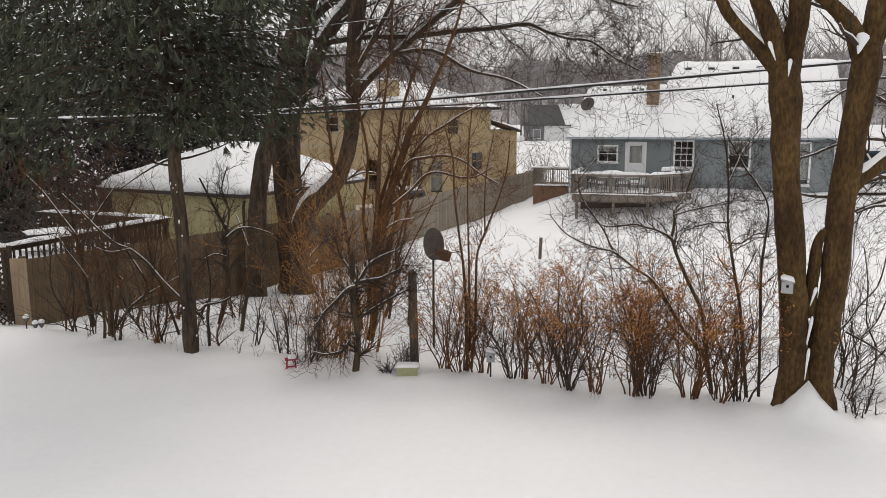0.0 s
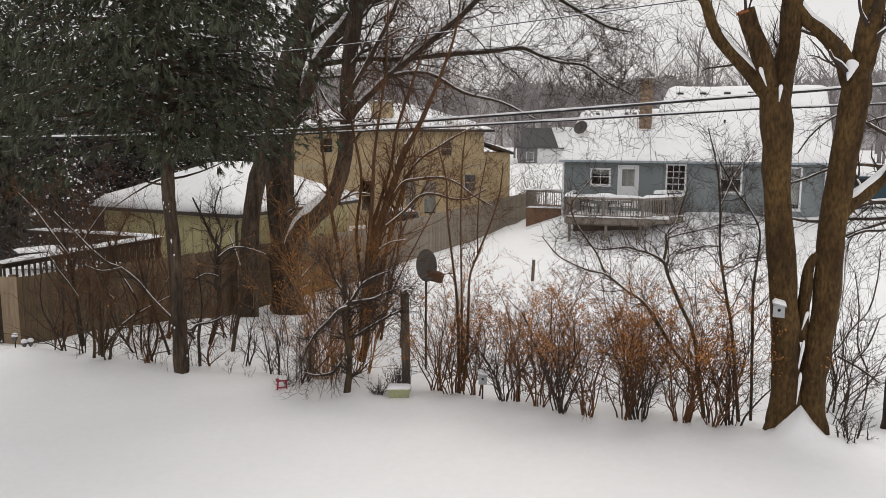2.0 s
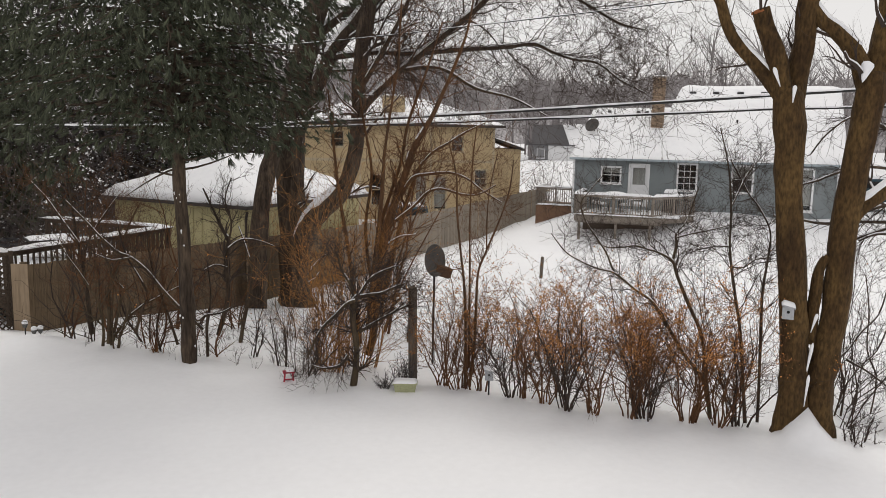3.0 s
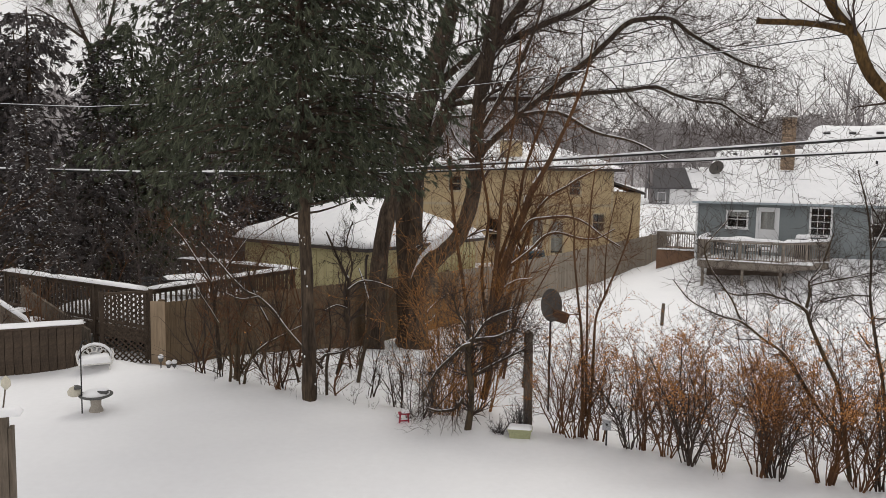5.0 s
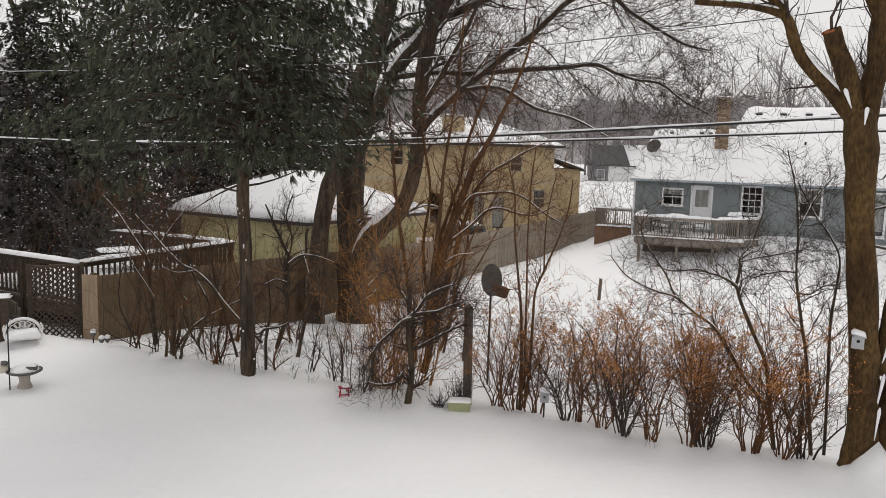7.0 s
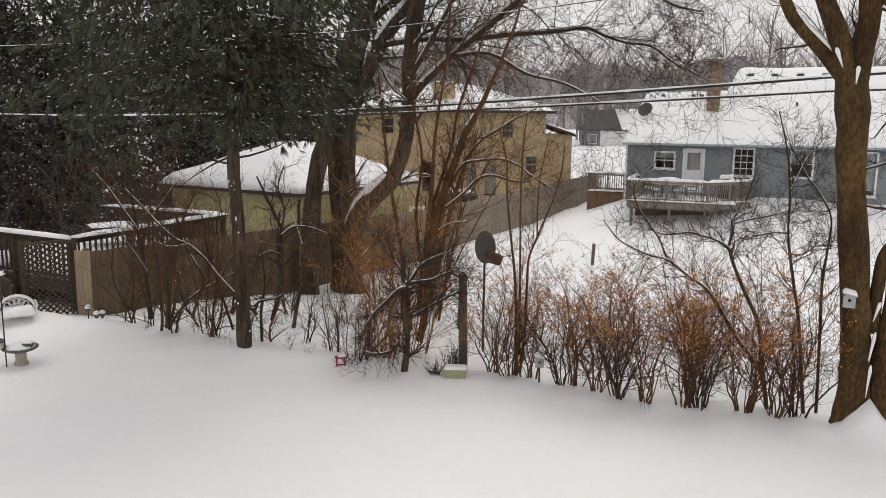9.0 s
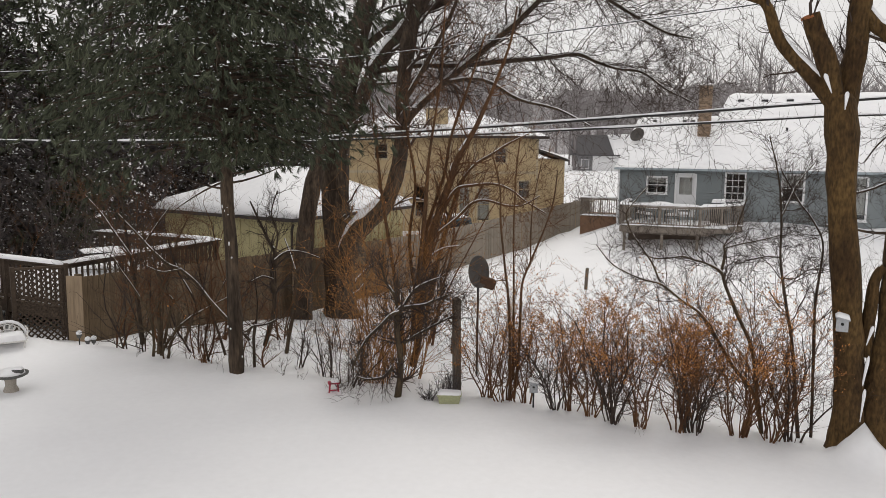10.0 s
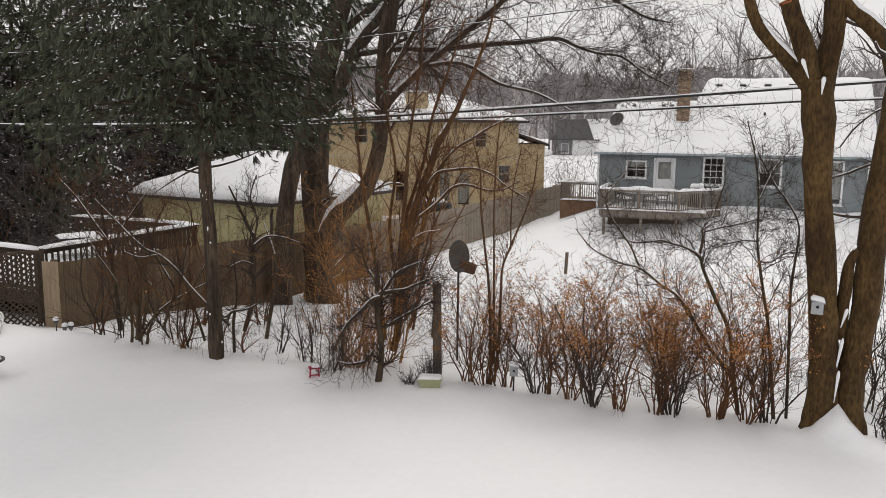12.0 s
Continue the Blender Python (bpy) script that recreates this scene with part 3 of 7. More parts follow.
def yellow_house():
    h = thing("house", "two-storey yellow house with tan trim and a snowy hip roof", "house", (-3.45, 47.15, -0.6))
    h.scale = (1.15, 1.15, 1.15)
    L, D, E = 10.3, 8.6, 4.4
    wins = [(1.8, 3.2, 2.4, 3.9), (3.9, 0.2, 4.45, 1.75), (6.2, 0.2, 6.7, 1.7), (7.15, 0.0, 7.75, 1.65), (8.05, 3.05, 8.6, 3.75), (9.3, 1.2, 9.85, 2.05)]
    w = Shape()
    wall_with_holes(w, 0, L, -1.6, E, 0, 0.2, wins)
    for c, q in (((0.1, D / 2 + 0.1, 1.4), (0.2, D - 0.2, 6.0)), ((L - 0.1, D / 2 + 0.1, 1.4), (0.2, D - 0.2, 6.0)), ((L / 2, D - 0.1, 1.4), (L - 0.4, 0.2, 6.0))):
        part("wall", Shape().box(c, q), SIDING_YELLOW, h)
    part("wall", w, SIDING_YELLOW, h)
    c = Shape()
    clapboards(c, 0, L, -1.3, E, 0, [(a - 0.07, b - 0.13, x + 0.07, z + 0.07) for a, b, x, z in wins], 0.2, 0.02)
    tagged(part("siding", c, SIDING_YELLOW, h, "overlapping yellow siding"), kind="stuff")
    # a dark sheet again paints the shade behind these windows
    part("room_shade_sheet", Shape().box((L / 2, 2.2, 1.6), (L - 0.8, 0.1, 5.0)), ROOM_SHADE, h)
    # curtains in windows 2 and 3 are added only to lighten their glass
    for i, q in enumerate(wins):
        window(h, *q, 0.0, TRIM_TAN, 0.07, 2, 1, 0.96 if i in (2, 3) else 0.0)
    for x in (0.05, 3.3, 5.7, 6.95, L - 0.05):
        part("trim_board", Shape().box((x, -0.03, 1.4), (0.1, 0.05, 6.0)), TRIM_TAN, h)
    part("trim_board", Shape().box((L / 2, -0.032, 2.5), (L, 0.05, 0.14)), TRIM_TAN, h)
    r, o = Shape(), 0.45
    A, B, C, Dd = (-o, -o, E), (L + o, -o, E), (L + o, D + o, E), (-o, D + o, E)
    P, Q = (3.6, D / 2, E + 1.35), (L - 3.6, D / 2, E + 1.35)
    for f in ((A, B, Q, P), (B, C, Q), (C, Dd, P, Q), (Dd, A, P)):
        roof_face(r, f)
    part("roof", r, SHINGLE, h)
    up = Vector((0, 0, 0.01))
    for i, f in enumerate(((A, B, Q, P), (B, C, Q, Q), (Dd, A, P, P))):
        part("roof_snow", snow_slab([Vector(p) + up for p in f], 0.17, 30, 10, i * 2.0), SNOW_CAP, h, "", True)
    part("eave_board", Shape().box((L / 2, -o - 0.01, E - 0.07), (L + 2 * o, 0.06, 0.12)), FASCIA, h)
    part("eave_board", Shape().box((L + o + 0.01, D / 2, E - 0.07), (0.06, D + 2 * o, 0.12)), FASCIA, h)
    s = part("chimney", Shape().box((5.05, 1.5, 4.9), (1.15, 0.9, 1.9)), SIDING_YELLOW, h, "boxed yellow chimney")
    part("snow", Shape().pillow((5.05, 1.5, 5.85), (1.2, 0.95, 0.09), None, 1, 8, 8), SNOW_CAP, s, "", True)
    part("trim_board", Shape().box((5.05, 1.04, 5.78), (1.2, 0.05, 0.1)), TRIM_TAN, s)
    wing = part("wing", Shape().box((11.0, 1.6, 0.8), (1.5, 2.8, 4.8)), SIDING_YELLOW, h, "lower side wing with a snowy roof")
    wr = Shape()
    roof_face(wr, [(10.3, -0.1, 3.75), (11.9, -0.1, 3.2), (11.9, 3.2, 3.2), (10.3, 3.2, 3.75)])
    part("roof", wr, FASCIA, wing)
    part("snow", snow_slab([(10.3, -0.15, 3.76), (11.95, -0.15, 3.21), (11.95, 3.2, 3.21), (10.3, 3.2, 3.76)], 0.13, 10, 10), SNOW_CAP, wing, "", True)


yellow_house()

GAR_C, GAR_TURN = Vector((-3.28, 24.64)), math.degrees(math.atan2(0.56, -0.83))


def garage():
    """Eave corner at the origin, x along the long front to the far left, y along the side that runs away."""
    g = thing("garage", "pale green garage with thick snow on its hip roof", "garage", (*GAR_C, 0), 0)
    ex, ey = Vector((-0.83, 0.56, 0)), Vector((0.56, 0.83, 0))
    at = lambda a, b, z: ex * a + ey * b + Vector((0, 0, z))
    o, A, B, E = 0.32, 6.5, 6.84, 1.6
    for p, q in (((o, o), (A - o, o)), ((A - o, o), (A - o, B - o)), ((A - o, B - o), (o, B - o)), ((o, B - o), (o, o))):
        v0, v1 = at(*p, 0), at(*q, 0)
        run, mid = v1 - v0, (v0 + v1) / 2
        part("wall", Shape().box((mid.x, mid.y, 0.05), (run.length, 0.14, 3.05), Matrix.Rotation(math.atan2(run.y, run.x), 4, "Z")), SIDING_GREEN, g)
    b = Shape()
    for i in range(int((A - 2 * o) / 0.4)):
        p = at(o + 0.2 + i * 0.4, o - 0.085, 0.05)
        b.box(p, (0.03, 0.015, 3.0), Matrix.Rotation(math.atan2(ex.y, ex.x), 4, "Z"))
    for i in range(int((B - 2 * o) / 0.4)):
        p = at(o - 0.085, o + 0.2 + i * 0.4, 0.05)
        b.box(p, (0.015, 0.03, 3.0), Matrix.Rotation(math.atan2(ex.y, ex.x), 4, "Z"))
    tagged(part("siding", b, SIDING_GREEN, g), kind="stuff")
    c0, c1, c2, c3 = at(0, 0, E), at(A, 0, E), at(A, B, E), at(0, B, E)
    r0, r1 = at(A / 2, 2.45, 2.72), at(A / 2, B - 2.45, 2.72)
    r = Shape()
    for f in ((c0, c1, r0), (c1, c2, r1, r0), (c2, c3, r1), (c3, c0, r0, r1)):
        roof_face(r, f[::-1], 0.1)
    part("roof", r, SHINGLE, g)
    n, vs, fs = 40, [], []
    for lower in (0, 1):
        for j in range(n + 1):
            for i in range(n + 1):
                a, b = A * i / n, B * j / n
                slopes = [a * 0.40, (A - a) * 0.40, b * 0.53, (B - b) * 0.53]
                h = -math.log(sum(math.exp(-20 * q) for q in slopes)) / 20 + 0.04
                edge = min(a, A - a, b, B - b)
                t = 0.22 * min(1, (edge / 0.35 + 0.02)) ** 0.45 * (0.88 + 0.3 * noise.noise(Vector((a * 0.6, b * 0.6, 2))) + 0.08 * noise.noise(Vector((a * 2, b * 2, 7))))
                ov = 1 + (0.0 if lower else 0.012)
                vs.append(at((a - A / 2) * ov + A / 2, (b - B / 2) * ov + B / 2, E + 0.005 + (0.0 if lower else max(0.0, h) + t)))
    m = (n + 1) ** 2
    for j in range(n):
        for i in range(n):
            q = j * (n + 1) + i
            fs.append((q, q + n + 1, q + n + 2, q + 1))
    rim = list(range(n + 1)) + [(j + 1) * (n + 1) - 1 for j in range(1, n + 1)] + [n * (n + 1) + i for i in range(n - 1, -1, -1)] + [j * (n + 1) for j in range(n - 1, 0, -1)]
    for i, q in enumerate(rim):
        w = rim[(i + 1) % len(rim)]
        fs.append((q, w, m + w, m + q))
    part("roof_snow", Shape().add(vs, fs), SNOW_CAP, g, "thick snow with rounded edges", True)
    for p, q in ((c0, c1), (c3, c0)):
        run, mid = q - p, (p + q) / 2
        part("eave_board", Shape().box((mid.x, mid.y, E - 0.06), (run.length + 0.03, 0.05, 0.09), Matrix.Rotation(math.atan2(run.y, run.x), 4, "Z")), FASCIA, g)
    d0, d1 = at(0.05, 0.05, E - 0.2), at(o - 0.1, o - 0.14, E - 0.4)
    part("downpipe", Shape().tube([d0, d1, (d1.x, d1.y, -0.9)], 0.045, 8), FASCIA, g)


garage()


def grey_house():
    h = thing("house", "distant grey house with a snow-dusted roof", "house", (21.2, 93.2, 0), -16)
    part("wall", Shape().box((4.5, 5, 1.6), (9, 9, 3.0)), SIDING_GREY, h)
    part("white_wall", Shape().box((3.6, 0.2, 1.4), (3.4, 0.8, 2.6)), TRIM, h)
    r = Shape()
    roof_face(r, [(-0.8, -0.6, 2.8), (9.6, -0.6, 2.8), (9.6, 5, 5.2), (-0.8, 5, 5.2)])
    roof_face(r, [(9.6, 10.6, 2.8), (-0.8, 10.6, 2.8), (-0.8, 5, 5.2), (9.6, 5, 5.2)])
    part("roof", r, SHINGLE, h)
    part("roof_snow", snow_slab([(4.4, -0.6, 2.82), (9.6, -0.6, 2.82), (9.6, 5, 5.22), (3.4, 5, 5.22)], 0.1, 10, 8), SNOW_CAP, h, "", True)
    window(h, 0.6, 1.2, 1.4, 2.2, 0.5, rows=2)


grey_house()

# ---- fences and the neighbour's raised deck ----
FENCE_AT, FENCE_STEP = Vector((-6.57, 16.44)), Vector((0.486, 0.874))


def fence_top(y):
    return 0.52 + (0.68 * ((31.5 - y) / 15.35) ** 1.25 if y < 31.5 else 0.0)


def privacy_fence():
    f = thing("fence", "tall brown board fence along the gardens, standing in snow", "fence")
    n = Vector((FENCE_STEP.y, -FENCE_STEP.x))
    turn = Matrix.Rotation(math.atan2(FENCE_STEP.y, FENCE_STEP.x), 4, "Z")
    length, w = 39.2, 0.142
    me = Shape().box((0, 0, -0.95), (w - 0.006, 0.02, 1.9), None, 0.004)
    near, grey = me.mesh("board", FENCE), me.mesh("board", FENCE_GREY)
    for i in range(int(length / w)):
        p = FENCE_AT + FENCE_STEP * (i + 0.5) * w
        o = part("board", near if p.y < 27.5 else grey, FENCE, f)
        tilt = Matrix.Rotation(random.uniform(-0.006, 0.006), 4, "Y")
        o.matrix_basis = Matrix.Translation((*(p + n * random.uniform(0, 0.008)), fence_top(p.y) + random.uniform(-0.012, 0.012))) @ turn @ tilt
    k = 0
    while k * 2.4 < length:
        p = FENCE_AT + FENCE_STEP * (k * 2.4) - n * 0.08
        z = fence_top(p.y)
        part("post", Shape().box((p.x, p.y, z - 0.95), (0.1, 0.1, 2.0), turn, 0.008), FENCE, f)
        if k % 4 == 3:
            q = p + n * 0.11
            part("joint_strip", Shape().box((q.x, q.y, z - 0.9), (0.07, 0.02, 1.8), turn), FENCE_PALE, f)
        q = p + FENCE_STEP * 1.2
        for dz in (0.25, 1.35):
            part("rail", Shape().box((q.x, q.y, fence_top(q.y) - dz), (2.38, 0.04, 0.09), turn), FENCE, f)
        k += 1
    # the short return at the near end
    back = Vector((-0.995, 0.10))
    rt = Matrix.Rotation(math.atan2(back.y, back.x), 4, "Z")
    for i in range(2):
        p = FENCE_AT + back * (0.05 + i * 0.163) + Vector((0, -0.03))
        part("end_board", Shape().box((p.x, p.y, 1.2 - 0.95), (0.161, 0.03, 1.9), rt, 0.004), FENCE_PALE, f, "paler end board")


privacy_fence()

DECK_A, DECK_B, DECK_C, DECK_D = Vector((-10.51, 19.01)), Vector((-7.25, 17.15)), Vector((-4.95, 21.5)), Vector((-8.75, 23.5))


def neighbour_deck():
    d = thing("deck", "raised brown wooden deck with deep snow on its railing", "deck")
    F, R = 0.38, 1.32
    line = [DECK_A, DECK_B, DECK_C, DECK_D]
    part("floor", Shape().prism([(*p, F - 0.05) for p in line], (0, 0, 0.05)), DECK_BROWN, d)
    c = (DECK_A + DECK_B + DECK_C + DECK_D) / 4
    m = Matrix.Rotation(math.atan2(-1.86, 3.26), 4, "Z")
    part("snow", Shape().pillow((c.x, c.y, F + 0.002), (3.6, 4.6, 0.42), m, 3, 24, 24), SNOW_CAP, d, "deep snow on the floor", True)
    left = DECK_A + (DECK_A - DECK_B) * 0.5
    for a, b in ((DECK_A, DECK_B), (DECK_B, DECK_C), (DECK_C, DECK_D), (left, DECK_A)):
        railing(d, a, b, F, R, DECK_BROWN, 1.9, 0.15, -0.7, 0.2, 0.08)
        run, mid = (b - a), (a + b) / 2
        part("rim_board", Shape().box((mid.x, mid.y, F - 0.15), (run.length, 0.05, 0.24), Matrix.Rotation(math.atan2(run.y, run.x), 4, "Z")), DECK_BROWN, d)
    return d


neighbour_deck()


def lattice():
    """A crossed lattice screen between the fence end and the steps."""
    d = thing("lattice_screen", "dark crossed wooden lattice screen with snow in its meshes", "screen")
    a, b = Vector((-7.72, 15.98)), Vector((-6.88, 16.5))
    run = b - a
    W, z0, z1 = run.length, -0.25, 1.38
    turn = Matrix.Translation((*a, 0)) @ Matrix.Rotation(math.atan2(run.y, run.x), 4, "Z")
    step = 0.085
    for sgn in (1, -1):
        c = -2.0
        while c < W + 2.0:
            pts = []
            for k in range(41):
                z = z0 + (z1 - z0) * k / 40
                x = c + sgn * (z - z0)
                if 0 <= x <= W:
                    pts.append((x, z))
            if len(pts) > 2:
                (x0, y0), (x1, y1) = pts[0], pts[-1]
                mid = turn @ Vector(((x0 + x1) / 2, 0.006 * sgn, (y0 + y1) / 2))
                o = part("lath", Shape().box((0, 0, 0), (math.hypot(x1 - x0, y1 - y0), 0.01, 0.032)), DECK_BROWN, d)
                o.matrix_basis = Matrix.Translation(mid) @ turn.to_3x3().to_4x4() @ Matrix.Rotation(-math.atan2(y1 - y0, x1 - x0), 4, "Y")
            c += step * 1.414
    for x in (0, W):
        p = turn @ Vector((x, 0, 0.55))
        part("post", Shape().box(p, (0.08, 0.08, 1.8), turn.to_3x3().to_4x4()), DECK_BROWN, d)
    p = turn @ Vector((W / 2, 0, z1 + 0.02))
    part("top_rail", Shape().box(p, (W, 0.06, 0.05), turn.to_3x3().to_4x4()), DECK_BROWN, d)


lattice()

# ---- trees ----
def grow(limb, snow, start, way, length, radius, depth, rnd, bend=0.35, lift=0.0, kids=3, sides=5, snowy=0.0, steps=5, tip=0.25, droop=0.0, share=(0.5, 0.78), angle=(0.35, 0.95), least=0.0028, first=1):
    """A limb that bends and forks into thinner ones."""
    p, d = Vector(start), Vector(way).normalized()
    pts, radii = [p.copy()], [radius]
    for i in range(steps):
        d = (d + Vector((rnd.uniform(-1, 1), rnd.uniform(-1, 1), rnd.uniform(-1, 1))) * bend * 0.5 + Vector((0, 0, lift - droop * i / steps))).normalized()
        p = p + d * (length / steps)
        pts.append(p.copy())
        radii.append(radius * (1 - (1 - tip) * (i + 1) / steps))
    limb.tube(pts, radii, sides, cap=sides > 3)
    if snow is not None and snowy and radius > 0.028:
        ridge(snow, pts, radii, snowy)
    if depth > 0:
        many, rest = (kids[0], kids[1:]) if isinstance(kids, tuple) else (kids, kids)
        for k in range(many):
            i = rnd.randint(min(first, steps), steps)
            f = rnd.uniform(0.2, 1.0) if i < steps else 1.0
            q = pts[i - 1].lerp(pts[i], f)
            dd = (pts[i] - pts[i - 1]).normalized()
            axis = Vector((rnd.uniform(-1, 1), rnd.uniform(-1, 1), rnd.uniform(-1, 1))).normalized()
            nd = (Matrix.Rotation(rnd.uniform(*angle), 3, dd.cross(axis).normalized()) @ dd)
            grow(limb, snow, q, nd, length * rnd.uniform(*share), max(least, radii[i] * rnd.uniform(0.5, 0.75)), depth - 1, rnd, bend, lift, rest, max(3, sides - 1), snowy, max(3, steps - 1), tip, droop, share, angle, least)


def ridge(snow, pts, radii, amount=1.0):
    """Snow heaped along the upper side of a limb, where it does not stand too steep."""
    run, rr = [], []
    for i in range(len(pts)):
        d = (Vector(pts[min(i + 1, len(pts) - 1)]) - Vector(pts[max(i - 1, 0)])).normalized()
        r = radii[i]
        if abs(d.z) < 0.88:
            up = (Vector((0, 0, 1)) - d * d.z).normalized()
            h = min(0.12, r * 0.5) * amount * (1 - abs(d.z) ** 3) * (0.8 + 0.5 * noise.noise(Vector(pts[i]) * 2.3))
            run.append(Vector(pts[i]) + up * (r * 0.72 + h * 0.45))
            rr.append(max(0.004, r * 0.5 + h * 0.5))
        else:
            if len(run) > 1:
                snow.tube(run, rr, 6, squash=0.9)
            run, rr = [], []
    if len(run) > 1:
        snow.tube(run, rr, 6, squash=0.9)


def smooth_path(rows, sub=4):
    """Rows of x, y, z, radius, with rounded corners."""
    P = [np.array(r, float) for r in rows]
    out = []
    for i in range(len(P) - 1):
        p0, p1, p2, p3 = P[max(i - 1, 0)], P[i], P[i + 1], P[min(i + 2, len(P) - 1)]
        for k in range(sub):
            t = k / sub
            out.append(0.5 * (2 * p1 + (p2 - p0) * t + (2 * p0 - 5 * p1 + 4 * p2 - p3) * t * t + (3 * p1 - p0 - 3 * p2 + p3) * t ** 3))
    out.append(P[-1])
    return [Vector(o[:3]) for o in out], [max(0.004, o[3]) for o in out]


def built_tree(name, label, limbs, bark, twigs, seed, twig_from=0.3, twig_len=0.9, per_limb=10, depth=2, snowy=0.9, sides=12, kids=3, droop=0.0, lift=0.05, twig_r=0.2, least=0.0028):
    """A tree from the courses of its main limbs, with twigs grown on the thinner ones."""
    rnd = random.Random(seed)
    t = thing(name, label, "tree")
    snow, tw = Shape(), Shape()
    for k, (rows, grown) in enumerate(limbs):
        pts, rr = smooth_path(rows)
        s = Shape().tube(pts, rr, sides, uneven=0.28)
        part("trunk" if k == 0 or rr[0] > 0.19 else "limb", s, bark, t, "", True)
        ridge(snow, pts, rr, snowy)
        for i in range(int(per_limb * grown)):
            j = rnd.randint(int(len(pts) * twig_from), len(pts) - 1)
            d = (pts[j] - pts[j - 1]).normalized()
            axis = Vector((rnd.uniform(-1, 1), rnd.uniform(-1, 1), rnd.uniform(-1, 1))).normalized()
            nd = Matrix.Rotation(rnd.uniform(0.4, 1.2), 3, d.cross(axis).normalized()) @ d
            grow(tw, snow, pts[j], nd, twig_len * rnd.uniform(0.6, 1.3), min(0.05, rr[j] * rnd.uniform(twig_r, twig_r * 1.8)), depth, rnd, 0.75, lift, kids, 4 if least > 0.003 else 3, snowy * 0.7, 6, 0.3, droop, (0.4, 0.75), (0.4, 1.2), least)
    if tw.count:
        tagged(part("brushwood", tw, twigs, t, "fine bare twigs"), kind="stuff")
    if snow.count:
        tagged(part("snow", snow, SNOW_CAP, t, "snow along the limbs", True), kind="stuff")
    return t


courses = []
courses.append(([(5.89, 9.65, -0.25, 0.274), (5.89, 9.65, 0.02, 0.237), (5.9, 9.64, 0.28, 0.203), (5.89, 9.64, 1.0, 0.188), (5.83, 9.68, 1.77, 0.180), (5.69, 9.76, 3.28, 0.168), (5.61, 9.81, 4.37, 0.193), (5.58, 9.85, 4.62, 0.166)], 0.0))
courses.append(([(6.3, 9.62, -0.25, 0.249), (6.3, 9.62, 0.0, 0.222), (6.26, 9.65, 0.5, 0.199), (6.29, 9.63, 0.98, 0.191), (6.36, 9.58, 1.77, 0.172), (6.38, 9.57, 2.91, 0.165), (6.46, 9.51, 4.0, 0.165), (6.5, 9.49, 4.64, 0.189), (6.52, 9.5, 4.85, 0.158)], 0.15))
courses.append(([(5.66, 9.8, 4.25, 0.124), (5.55, 9.84, 4.5, 0.108), (5.26, 10.0, 4.92, 0.081), (5.04, 10.12, 5.18, 0.074), (4.89, 10.19, 5.44, 0.074), (4.77, 10.25, 5.8, 0.067), (4.51, 10.36, 6.2, 0.061), (4.33, 10.44, 6.64, 0.054)], 0.8))
courses.append(([(4.72, 10.27, 5.86, 0.055), (4.5, 10.3, 5.93, 0.045), (4.19, 10.39, 5.99, 0.042), (3.75, 10.56, 6.04, 0.039), (3.68, 10.58, 6.05, 0.043)], 0.4))
courses.append(([(5.6, 9.82, 4.3, 0.149), (5.53, 9.85, 4.6, 0.133), (5.44, 9.9, 5.02, 0.121), (5.3, 9.98, 5.45, 0.116), (5.23, 10.02, 5.65, 0.120)], 0.2))
courses.append(([(5.65, 9.85, 4.25, 0.158), (5.73, 9.95, 4.6, 0.154), (5.79, 9.94, 5.02, 0.144), (5.82, 9.92, 5.44, 0.138), (5.82, 9.92, 6.28, 0.124), (5.71, 9.98, 7.17, 0.096), (5.6, 10.1, 8.6, 0.058)], 0.6))
courses.append(([(6.5, 9.5, 4.55, 0.141), (6.34, 9.59, 5.06, 0.103), (6.15, 9.72, 5.35, 0.090), (5.94, 9.85, 5.58, 0.082), (5.68, 10.0, 6.08, 0.069), (5.4, 10.1, 6.9, 0.050)], 0.5))
courses.append(([(6.5, 9.52, 4.5, 0.166), (6.62, 9.62, 4.85, 0.166), (6.69, 9.6, 5.2, 0.147), (6.72, 9.58, 5.82, 0.133), (6.62, 9.65, 6.76, 0.105), (6.5, 9.8, 8.2, 0.066)], 0.8))
courses.append(([(6.42, 9.56, 2.98, 0.11), (6.55, 9.5, 3.16, 0.10), (6.76, 9.5, 3.30, 0.09), (7.03, 9.5, 3.54, 0.08), (7.3, 9.5, 3.80, 0.07), (7.9, 9.5, 4.5, 0.05)], 1.0))
courses.append(([(6.08, 9.66, 1.30, 0.089), (6.1, 9.63, 1.93, 0.079), (6.12, 9.62, 2.31, 0.068), (6.19, 9.57, 2.5, 0.047)], 0.0))
near = built_tree("tree", "two-stemmed bare tree with mossy brown bark, snow at its foot", courses, BARK_GREEN, TWIG, 5, 0.3, 0.8, 9, 2, 0.9, 14, 3, 0.0, 0.12)
part("cut_end", Shape().lathe((5.225, 10.022, 5.66), [(0.122, -0.03), (0.115, 0.0), (0.06, 0.012)], 14, pose(0, 0, 0, 0, -22)), CUT, near, "reddish sawn limb end", True)
part("cut_end", Shape().lathe((3.665, 10.585, 6.05), [(0.05, -0.01), (0.045, 0.004), (0.02, 0.01)], 10, pose(0, 0, 0, 0, -86)), BARK_DARK, near, "", True)

